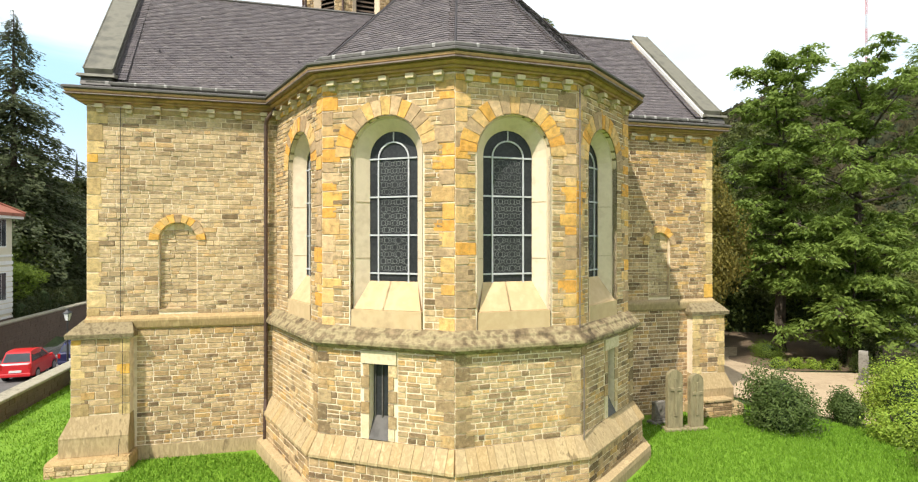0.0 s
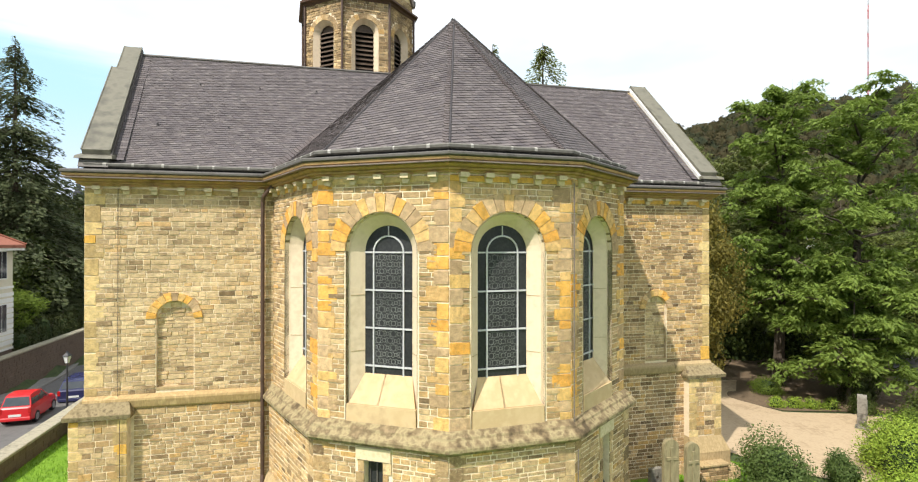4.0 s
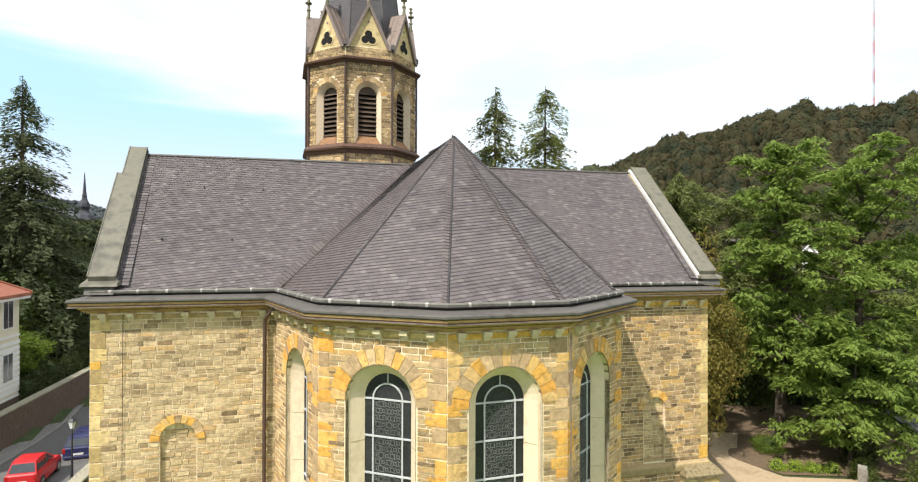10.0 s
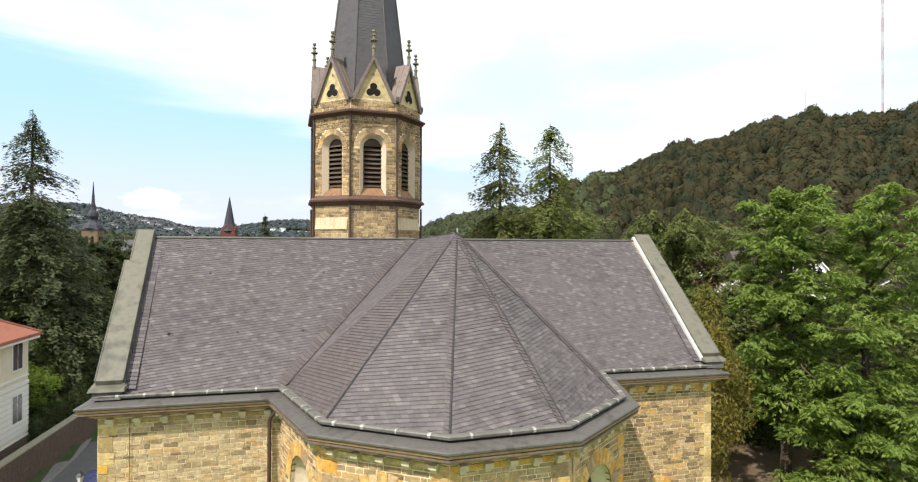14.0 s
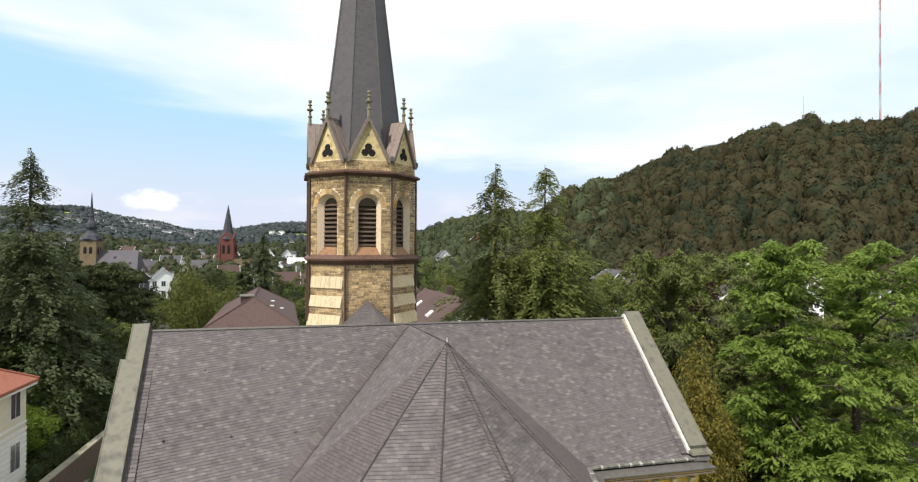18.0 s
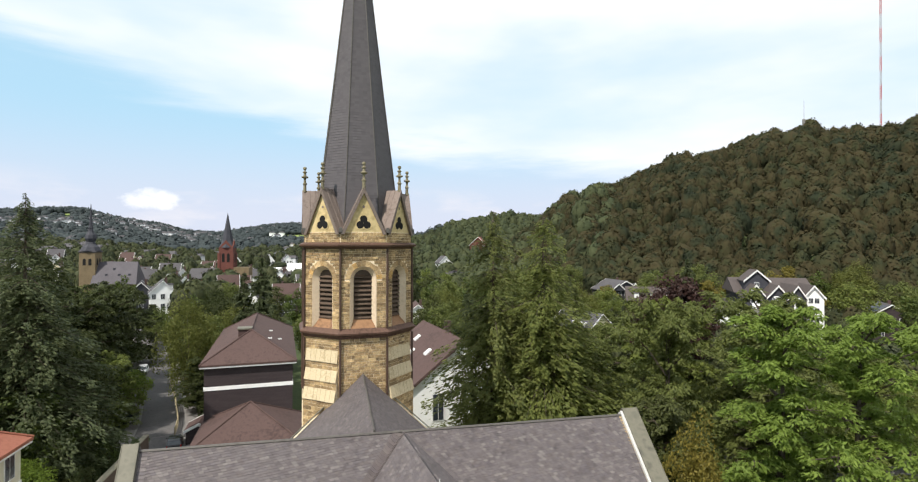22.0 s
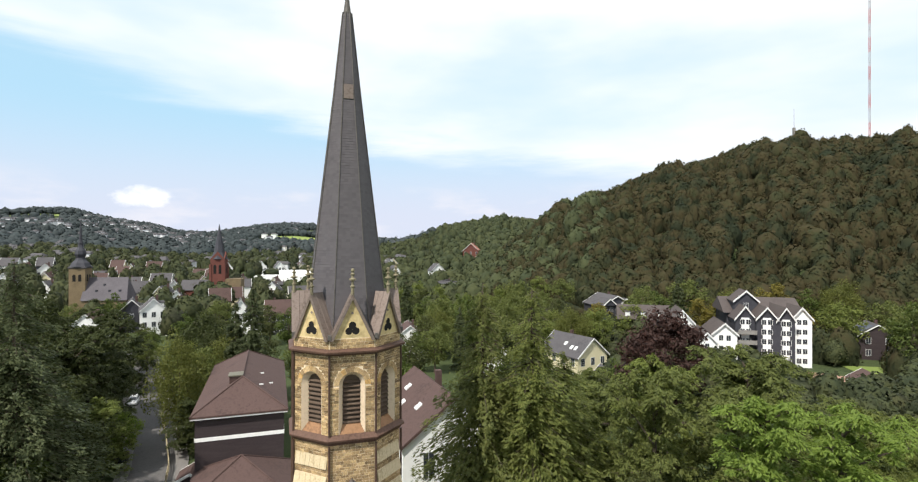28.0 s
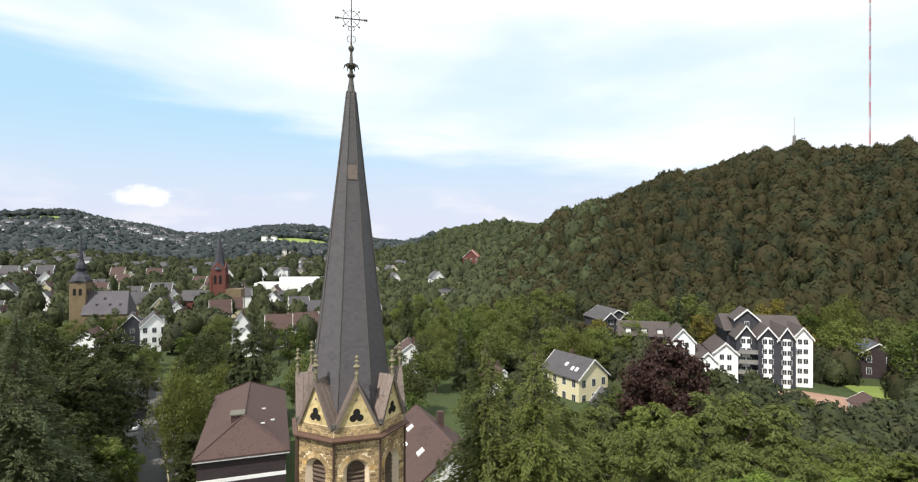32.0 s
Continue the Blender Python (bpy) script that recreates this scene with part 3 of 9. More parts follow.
    g = Geo()
    f.slab(g, [(c - WH + 0.02, 4.04), (c + WH - 0.02, 4.04), (c + WH - 0.03, 4.44), (c - WH + 0.03, 4.44)], -0.3, 0.03)
    part("sill_course", g, m_sill, w)
    # glass
    g = Geo()
    poly = arch_hole(c, GH + 0.01, 5.03, WS, n)
    f.slab(g, poly, -0.46, -0.42)
    part("pane", g, m_glass, w, "dark leaded glass pane")
    # white bars
    o = -0.40
    for z in (5.25, 6.135, 7.02, 7.905):
        bars = Geo()
        f.rect(bars, c - GH, c + GH, z - 0.018, z + 0.018, o - 0.02, o + 0.02)
        part("glazing_bar", bars, m_came, w)
    bars = Geo(); bars.weld = True
    ri = 0.38
    for sg in (-1, 1):
        f.rect(bars, c + sg * ri - 0.017, c + sg * ri + 0.017, 5.04, 7.905, o - 0.015, o + 0.015)
    for k in range(14):
        a, b = math.pi * k / 14, math.pi * (k + 1) / 14
        pt = lambda r, t: (c - r * math.cos(t), 7.905 + r * math.sin(t))
        f.slab(bars, [pt(ri - 0.017, a), pt(ri + 0.017, a), pt(ri + 0.017, b), pt(ri - 0.017, b)], o - 0.015, o + 0.015)
    top = Geo(); f.rect(top, c - 0.012, c + 0.012, 8.28, 8.52, o - 0.015, o + 0.01)
    part("glazing_bar", top, m_came, w)
    part("glazing_bar", bars, m_came, w, "white arched inner bar")
    # leaded ornament in the three fields: rings and scrolls
    for z0, z1 in ((5.29, 6.095), (6.175, 6.98), (7.06, 7.865)):
        g = Geo()
        for row in range(5):
            for col in range(5):
                cx, cz = c + (col - 2) * 0.148 + (0.03 if row % 2 else -0.03), z0 + (row + 0.5) * (z1 - z0) / 5
                r = (0.066 if (row + col) % 2 else 0.040) * rs.uniform(0.8, 1.15)
                for k in range(8):
                    a, b = 2 * math.pi * k / 8, 2 * math.pi * (k + 1) / 8
                    pt = lambda q, t: (cx + q * math.cos(t), cz + q * math.sin(t))
                    f.slab(g, [pt(r - 0.007, a), pt(r + 0.007, a), pt(r + 0.007, b), pt(r - 0.007, b)], -0.42, -0.408)
                for a in (0.785, 2.356, 3.927, 5.498):
                    pa = (cx + r * math.cos(a), cz + r * math.sin(a)); pb = (cx + 0.105 * math.cos(a), cz + 0.10 * math.sin(a))
                    f.slab(g, [(pa[0] - 0.008, pa[1]), (pa[0] + 0.008, pa[1]), (pb[0] + 0.008, pb[1]), (pb[0] - 0.008, pb[1])], -0.42, -0.409)
        part("lead_ornament", g, m_lace, w, "grey lead tracery")
    return w


apse_faces = [Face(APSE[i], APSE[i + 1]) for i in range(5)]
centres = [1.98, 1.63, 1.385, 1.515, 1.52]
for i, f in enumerate(apse_faces):
    c = centres[i]
    w = part("wall", wall_with_arch(f, 0, f.len, 3.6, 9.9, c, WH, WZ, WS, -0.55, 0), m_mortar, apse)
    if i == 4:
        continue
    qa, qb = (0.0 if i == 0 else 0.27), 0.27
    blk = blocked_window(c, 0.30)

    def blk2(za, zb, f=f, blk=blk, qa=qa, qb=qb):
        return [(-1, qa), (f.len - qb, f.len + 1)] + blk(za, zb)
    lay(f, courses(0, f.len, 3.98, 9.62, blk2, rs), w, pool=brown_me, jm=m_stone_bj, joint=0.011)
    if i:
        quoins(f, w, 3.98, 9.62, False, wide=(0.34, 0.46))
    quoins(f, w, 3.98, 9.62, True, wide=(0.34, 0.46))
    voussoirs(f, w, c, WH + 0.012, WH + 0.40, WS, 15)
    apse_window(f, c, apse)

m_corbel0 = mat("pale_dressed_stone", [(0.50, 0.40, 0.24), (0.66, 0.55, 0.36), (0.58, 0.47, 0.29)], 4, 0.9, 0.5, 40)
# ---- apse lower storey ----
LOW = offset_line(APSE, 0.12)
low_faces = [Face(LOW[i], LOW[i + 1]) for i in range(5)]
for i, f in enumerate(low_faces):
    slit = i in (1, 3)
    c = 1.56 if i == 1 else 1.76
    g = Geo(); g.weld = True
    if slit:
        f.rect(g, 0, c - 0.23, 0.5, 3.6, -0.55, 0); f.rect(g, c + 0.23, f.len, 0.5, 3.6, -0.55, 0)
        f.rect(g, c - 0.23, c + 0.23, 0.5, 1.6, -0.55, 0); f.rect(g, c - 0.23, c + 0.23, 3.27, 3.6, -0.55, 0)
    else:
        f.rect(g, 0, f.len, 0.5, 3.6, -0.55, 0)
    w = part("wall", g, m_mortar, apse)
    if i == 4:
        continue
    qa, qb = (0.0 if i == 0 else 0.23), 0.23

    def blk3(za, zb, f=f, qa=qa, qb=qb, slit=slit, c=c):
        r = [(-1, qa), (f.len - qb, f.len + 1)]
        if slit and zb > 1.5 and za < 3.55:
            r.append((c - 0.45, c + 0.45))
        return r
    lay(f, courses(0, f.len, 1.57, 3.64, blk3, rs), w, pool=brown_me, jm=m_stone_bj, joint=0.012)
    if i:
        quoins(f, w, 1.57, 3.63, False, wide=(0.30, 0.38), pool=block_me)
    quoins(f, w, 1.57, 3.63, True, wide=(0.30, 0.38), pool=block_me)
    if slit:
        win = part("slit_window", Geo(), m_cream, apse, "narrow slit window with pale stone surround")
        g = Geo()
        f.rect(g, c - 0.43, c + 0.43, 3.27, 3.55, -0.3, 0.05)
        for sa, sb, zt in ((c - 0.42, c - 0.235, 2.12), (c + 0.235, c + 0.38, 1.84)):
            jam = Geo(); f.rect(jam, sa, sb, 1.58, zt, -0.3, 0.03)
            part("jamb_stone", jam, m_corbel0, win)
        for z, w1, w2 in ((1.85, 0.0, 0.42), (2.13, 0.44, 0.36), (2.42, 0.36, 0.44), (2.71, 0.44, 0.36), (2.99, 0.38, 0.44)):
            for sg, ww in ((-1, w1), (1, w2)):
                if ww:
                    jam = Geo(); f.rect(jam, min(c + sg * ww, c + sg * 0.235), max(c + sg * ww, c + sg * 0.235), z + 0.006, z + 0.262, -0.3, 0.028)
                    part("jamb_stone", jam, m_stone_b, win)
        win.data = g.mesh("slit_window", m_corbel0)
        g = Geo(); f.rect(g, c - 0.23, c + 0.23, 1.9, 3.26, -0.24, -0.20)
        part("pane", g, m_glass, win)
        g = Geo()
        for s in (-0.2, -0.02, 0.17):
            f.rect(g, c + s, c + s + 0.035, 1.95, 3.26, -0.2, -0.17)
        part("window_frame", g, m_lead, win)
        g = Geo()
        g.add([f.p(c - 0.235, 0.05, 1.59), f.p(c + 0.235, 0.05, 1.59), f.p(c + 0.235, -0.2, 2.06), f.p(c - 0.235, -0.2, 2.06), f.p(c - 0.235, -0.38, 1.5), f.p(c + 0.235, -0.38, 1.5)],
              [(0, 1, 2, 3), (0, 4, 5, 1), (3, 2, 5, 4), (0, 3, 4), (1, 5, 2)])
        part("sill", g, m_lead, win)

# string course, sloped plinth and footing of the apse
part("string_course", sweep(APSE, [(-0.1, 4.06), (0.02, 4.06), (0.16, 3.95), (0.18, 3.90), (0.30, 3.80), (0.32, 3.76), (0.32, 3.69), (0.27, 3.67), (0.25, 3.625), (0.17, 3.60), (0.15, 3.57), (-0.1, 3.57)]), m_band, apse, "mossy weathered sandstone string course")
for i, f in enumerate(low_faces[:4]):
    s, slabs = 0.0, part("plinth_course", sweep([LOW[i], LOW[i + 1]], [(-0.3, 1.53), (0.0, 1.53), (0.26, 1.16), (0.26, 1.10), (-0.3, 1.10)]), m_slope, apse)
    while s < f.len - 0.02:
        wd = min(rs.uniform(0.16, 0.3), f.len - s)
        if f.len - s - wd < 0.1:
            wd = f.len - s
        g = Geo()
        a, b = s + 0.004, s + wd - 0.004
        k0 = -0.07 if s == 0 else 0
        k1 = 0.07 if s + wd >= f.len - 0.001 else 0
        d = rs.uniform(0.0, 0.012)
        g.loft([[f.p(a, -0.1, 1.57), f.p(b, -0.1, 1.57), f.p(b, 0.03 + d, 1.565), f.p(a, 0.03 + d, 1.565)],
                [f.p(a + k0, -0.1, 1.16), f.p(b + k1, -0.1, 1.16), f.p(b + k1, 0.30 + d, 1.175), f.p(a + k0, 0.30 + d, 1.175)],
                [f.p(a + k0, -0.1, 1.11), f.p(b + k1, -0.1, 1.11), f.p(b + k1, 0.30 + d, 1.115), f.p(a + k0, 0.30 + d, 1.115)]])
        part("plinth_stone", g, m_slope, slabs)
        s += wd
BASE = offset_line(LOW, 0.24)
for i in range(4):
    f = Face(BASE[i], BASE[i + 1])
    g = Geo(); f.rect(g, 0, f.len, -0.3, 1.10, -0.5, 0)
    w = part("base_wall", g, m_mortar, apse)
    lay(f, courses(0, f.len, 0.42, 1.10, lambda a, b: [], rs, 0.1, 0.16), w, limit=60, pool=grey_me, jm=m_stone_gj)
part("footing_slab", sweep(offset_line(LOW, 0.24), [(-0.3, 0.46), (0.0, 0.46), (0.2, 0.39), (0.22, 0.28), (0.22, -0.4), (-0.3, -0.4)]), m_slope, apse, "worn sandstone footing")

# ---- transept walls ----
TL, TR = Face((-9.75, 0), (APSE[0][0], 0)), Face((APSE[5][0], 0), (9.75, 0))


def blind_niche(f, c, half, z0, zs, parent):
    g = Geo()
    f.slab(g, arch_hole(c, half + 0.01, z0 - 0.02, zs, 14), -0.3, -0.13)
    back = part("niche", g, m_mortar, parent, "blind arched niche filled with rubble")
    def blk(za, zb):
        z = za
        if z <= zs:
            return [(-9, c - half), (c + half, 99)]
        k = math.sqrt(max(0, half * half - min(half, zb - zs) ** 2))
        return [(-9, c - k), (c + k, 99)]
    lay(f, courses(c - half, c + half, z0, zs + half - 0.02, blk, rs), back, limit=40, o=-0.13, t=(0.015, 0.03))
    voussoirs(f, parent, c, half + 0.005, half + 0.24, zs, 11, t=0.045)
    g = Geo()
    f.slab(g, [(c - half, z0 - 0.02), (c + half, z0 - 0.02), (c + half, z0 + 0.05), (c - half, z0 + 0.05)], -0.14, 0.02)
    part("niche_sill", g, m_slope, back)


for f, c, nh, zs, qend, lo_a, lo_b in ((TL, 2.22, 0.475, 6.03, False, 1.2, TL.len), (TR, 2.16, 0.41, 5.87, True, 0.0, 3.25)):
    w = part("wall", wall_with_arch(f, 0, f.len, 3.5, 9.9, c, nh, 4.08, zs, -0.6, 0), m_mortar, transept)
    def blk(za, zb, f=f, c=c, qend=qend, nh=nh, zs=zs):
        r = [(-1, 0.27), (f.len, 99)] if not qend else [(-1, 0), (f.len - 0.27, 99)]
        z = (za + zb) / 2
        if 4.02 < zb and z < zs:
            r.append((c - nh - 0.01, c + nh + 0.01))
        elif z >= zs and z < zs + nh + 0.14:
            k = math.sqrt(max(0, (nh + 0.16) ** 2 - (max(za, zs) - zs) ** 2))
            r.append((c - k, c + k))
        return r
    # the right wall's darker stones also paint in its shade
    pool, jm = (grey_me, m_stone_gj) if qend else (stone_me, m_stone_j)
    lay(f, courses(0, f.len, 3.98, 9.6, blk, rs), w, limit=225, pool=pool, jm=jm)
    quoins(f, w, 3.98, 9.6, qend, wide=(0.34, 0.46), hmin=0.22, hmax=0.5, pool=tan_me)
    blind_niche(f, c, nh, 4.08, zs, transept)
    # lower wall, slightly proud
    g = Geo(); f.rect(g, 0, f.len, -0.6, 3.58, -0.6, 0.03)
    w = part("wall", g, m_mortar, transept)
    z_lo = 0.45 if not qend else 0.1
    lay(f, courses(lo_a, lo_b, z_lo, 3.6, lambda a, b: [], rs), w, limit=150, o=0.03, pool=grey_me if qend else brown_me, jm=m_stone_gj if qend else m_stone_bj, joint=0.011)
    g = Geo(); f.rect(g, lo_a, lo_b, -0.6, z_lo - 0.02, 0.0, 0.06)
    part("base_course", g, m_slope, transept)
    line = [f.p(0, 0, 0)[:2], f.p(f.len, 0, 0)[:2]]
    part("string_course", sweep(line, [(-0.1, 4.02), (0.03, 3.98), (0.13, 3.90), (0.14, 3.84), (0.10, 3.66), (0.06, 3.60), (-0.1, 3.60)]), m_slope, transept, "sandstone string course")

# clasping buttresses at the outer corners
for side in (-1, 1):
    g = Geo()
    a, b = (-10.0, -8.62) if side < 0 else (8.7, 10.0)
    g.box(a, b, -0.30, 1.2, 1.35, 3.45, 0.01)
    w = part("buttress", g, m_mortar, transept, "clasping corner buttress with weathered cap")
    f = Face((a, -0.30), (b, -0.30))
    lay(f, courses(0.22, f.len - 0.22, 1.45, 3.42, lambda p, q: [], rs, 0.13, 0.22), w, limit=70, pool=brown_me)
    quoins(f, w, 1.4, 3.42, False, wide=(0.28, 0.36), pool=tan_me); quoins(f, w, 1.4, 3.42, True, wide=(0.28, 0.36), pool=tan_me)
    fo = Face((a, 1.2), (a, -0.30)) if side < 0 else Face((b, -0.30), (b, 1.2))
    lay(fo, courses(0, fo.len, 1.45, 3.42, lambda p, q: [], rs, 0.13, 0.22), w, limit=60)
    g = Geo()
    g.loft([[(a - 0.1, -0.4, 3.45), (b + 0.1, -0.4, 3.45), (b + 0.1, 1.3, 3.45), (a - 0.1, 1.3, 3.45)],
            [(a - 0.12, -0.42, 3.56), (b + 0.12, -0.42, 3.56), (b + 0.12, 1.3, 3.56), (a - 0.12, 1.3, 3.56)],
            [(a + (0.25 if side < 0 else 0.05), -0.02, 3.95), (b - (0.05 if side < 0 else 0.25), -0.02, 3.95), (b - (0.05 if side < 0 else 0.25), 1.2, 3.95), (a + (0.25 if side < 0 else 0.05), 1.2, 3.95)]])
    part("buttress_cap", g, m_moss, transept, "lichen-covered sloping stone cap")
    g = Geo()
    e = 0.2
    g.loft([[(a, -0.31, 1.42), (b, -0.31, 1.42), (b, 1.2, 1.42), (a, 1.2, 1.42)],
            [(a - e, -0.31 - e, 0.92), (b + e * 0.1, -0.31 - e, 0.92), (b + e * 0.1, 1.2, 0.92), (a - e, 1.2, 0.92)],
            [(a - e, -0.31 - e, 0.88), (b + e * 0.1, -0.31 - e, 0.88), (b + e * 0.1, 1.2, 0.88), (a - e, 1.2, 0.88)]] if side < 0 else
           [[(a, -0.31, 1.42), (b, -0.31, 1.42), (b, 1.2, 1.42), (a, 1.2, 1.42)],
            [(a - e * 0.1, -0.31 - e, 0.92), (b + e, -0.31 - e, 0.92), (b + e, 1.2, 0.92), (a - e * 0.1, 1.2, 0.92)],
            [(a - e * 0.1, -0.31 - e, 0.88), (b + e, -0.31 - e, 0.88), (b + e, 1.2, 0.88), (a - e * 0.1, 1.2, 0.88)]])
    part("buttress_slope", g, m_slope, transept)
    lo, hi = (a - e, b + 0.02) if side < 0 else (a - 0.02, b + e)
    g = Geo(); g.box(lo, hi, -0.51, 1.2, 0.42, 0.90, 0.01)
    part("buttress_base", g, m_slope, transept)
    g = Geo()
    g.loft([[(lo - 0.22, -0.75, -0.7), (hi + 0.1, -0.75, -0.7), (hi + 0.1, 1.3, -0.7), (lo - 0.22, 1.3, -0.7)],
            [(lo - 0.22, -0.75, 0.34), (hi + 0.1, -0.75, 0.34), (hi + 0.1, 1.3, 0.34), (lo - 0.22, 1.3, 0.34)],
            [(lo - 0.18, -0.70, 0.42), (hi + 0.06, -0.70, 0.42), (hi + 0.06, 1.3, 0.42), (lo - 0.18, 1.3, 0.42)]] if side < 0 else
           [[(lo - 0.1, -0.75, -1.2), (hi + 0.22, -0.75, -1.2), (hi + 0.22, 1.3, -1.2), (lo - 0.1, 1.3, -1.2)],
            [(lo - 0.1, -0.75, 0.34), (hi + 0.22, -0.75, 0.34), (hi + 0.22, 1.3, 0.34), (lo - 0.1, 1.3, 0.34)],
            [(lo - 0.06, -0.70, 0.42), (hi + 0.18, -0.70, 0.42), (hi + 0.18, 1.3, 0.42), (lo - 0.06, 1.3, 0.42)]])
    foot = part("buttress_foot", g, m_slope, transept)
    ff = Face((lo - 0.22 if side < 0 else lo - 0.1, -0.75), (hi + 0.1 if side < 0 else hi + 0.22, -0.75))
    lay(ff, courses(0.02, ff.len - 0.02, -0.2, 0.32, lambda p, q: [], rs, 0.12, 0.18), foot, limit=30, t=(0.01, 0.03))

# gable ends: the west one runs a little askew
SKEW = {-1: 0.135, 1: 0.0}
for side in (-1, 1):
    sk = SKEW[side]
    gx = lambda x, y: x - sk * y
    x0, x1 = (-9.75, -9.2) if side < 0 else (9.3, 9.75)
    pts = [(0.01, -1.2), (9.49, -1.2), (9.49, 10.1), (4.65, 14.55), (0.01, 10.1)]
    g = Geo(); g.hexa([(gx(x0, y), y, z) for y, z in pts], [(gx(x1, y), y, z) for y, z in pts])
    w = part("gable_wall", g, m_mortar, transept)
    f = Face((gx(-9.75, 9.5), 9.5), (-9.75, 0)) if side < 0 else Face((9.75, 0), (9.75, 9.5))
    lay(f, courses(0.0, 9.5, -0.6, 9.9, lambda p, q: [], rs, 0.16, 0.26, 0.25, 0.7), w, limit=0)
    # coping covered with grey sheet, in lapped lengths
    a, b = (-9.86, -9.16) if side < 0 else (9.5, 10.18)
    for sl in (1, -1):
        y = lambda v: v if sl > 0 else 9.3 - v
        top, bot = (4.65, 15.0), (0.10, 10.62)
        at = lambda t: (bot[0] + (top[0] - bot[0]) * t, bot[1] + (top[1] - bot[1]) * t)
        n_len = 4
        cg = Geo(); cg.hexa([(gx(x0, y(0.3)), y(0.3), 10.3), (gx(x1, y(0.3)), y(0.3), 10.3), (gx(x1, y(4.64)), y(4.64), 14.5), (gx(x0, y(4.64)), y(4.64), 14.5)], [(gx(x0, y(0.3)), y(0.3), 10.5), (gx(x1, y(0.3)), y(0.3), 10.5), (gx(x1, y(4.64)), y(4.64), 14.75), (gx(x0, y(4.64)), y(4.64), 14.75)])
        cop = part("coping", cg, m_slope, transept, "sloping gable coping covered with grey sheet metal")
        for k in range(n_len):
            p, q = at(k / n_len), at((k + 1) / n_len + (0.004 if k < n_len - 1 else 0))
            ia = 0.16 if (side < 0 and k == n_len - 1) else 0.0
            up = 0.008 * (n_len - k)
            g = Geo()
            g.hexa([(gx(a + ia, y(p[0])), y(p[0]), p[1] + up), (gx(b, y(p[0])), y(p[0]), p[1] + up), (gx(b, y(q[0])), y(q[0]), q[1] + up), (gx(a + ia, y(q[0])), y(q[0]), q[1] + up)],
                   [(gx(a + ia + 0.02, y(p[0])), y(p[0] + 0.1), p[1] - 0.24), (gx(b - 0.02, y(p[0])), y(p[0] + 0.1), p[1] - 0.24), (gx(b - 0.02, y(q[0])), y(q[0]), q[1] - 0.24), (gx(a + ia + 0.02, y(q[0])), y(q[0]), q[1] - 0.24)])
            part("sheet", g, m_coping, cop)
            # rolled edge on both sides
            g = Geo()
            for xe in (a + ia, b):
                g.tube((gx(xe, y(p[0])), y(p[0]), p[1] + up), (gx(xe, y(q[0])), y(q[0]), q[1] + up), 0.022, n=6)
            part("rolled_edge", g, m_coping, cop)
        g = Geo()
        ins = b if side < 0 else a
        wd = 0.05 if side < 0 else 0.10
        o0, o1 = (ins, ins + wd) if side < 0 else (ins - wd, ins)
        g.hexa([(gx(o0, y(bot[0])), y(bot[0]), bot[1] - 0.10), (gx(o1, y(bot[0])), y(bot[0]), bot[1] - 0.10), (gx(o1, y(top[0])), y(top[0]), top[1] - 0.10), (gx(o0, y(top[0])), y(top[0]), top[1] - 0.10)],
               [(gx(o0, y(bot[0])), y(bot[0]), bot[1] - 0.24), (gx(o1, y(bot[0])), y(bot[0]), bot[1] - 0.24), (gx(o1, y(top[0])), y(top[0]), top[1] - 0.26), (gx(o0, y(top[0])), y(top[0]), top[1] - 0.26)])
        part("flashing", g, m_zinc if side > 0 else m_lead, transept)
        # slates turned along the coping
        if sl > 0:
            g = Geo()
            for k in range(46):
                p, q = at((k + 0.1) / 46), at((k + 1.25) / 46)
                e0, e1 = (b + 0.05, b + 0.32) if side < 0 else (a - 0.34, a - 0.11)
                g.add([(gx(e0, p[0]), p[0], p[1] - 0.225), (gx(e1, p[0]), p[0], p[1] - 0.235), (gx(e1, q[0]), q[0], q[1] - 0.262), (gx(e0, q[0]), q[0], q[1] - 0.252)], [(0, 1, 2, 3)])
            part("slate_border", g, m_slate, transept)["kind"] = "stuff"
    g = Geo()
    k0, k1 = (-9.98, -9.06) if side < 0 else (9.42, 10.3)
    g.hexa([(k0 + 0.1, -0.1, 10.16), (k1 - 0.1, -0.1, 10.16), (k1 - 0.1, 0.6, 10.16), (k0 + 0.1, 0.6, 10.16)], [(k0 + 0.1, -0.02, 10.38), (k1 - 0.1, -0.02, 10.38), (k1 - 0.1, 0.6, 10.38), (k0 + 0.1, 0.6, 10.38)])
    part("kneeler", g, m_lead, transept)
    g = Geo()
    g.hexa([(k0, -0.12, 10.38), (k1, -0.12, 10.38), (k1, 0.5, 10.44), (k0, 0.5, 10.44)], [(k0 + 0.02, -0.08, 10.46), (k1 - 0.02, -0.08, 10.46), (k1 - 0.02, 0.5, 10.62), (k0 + 0.02, 0.5, 10.62)])
    part("kneeler_cap", g, m_coping, transept)

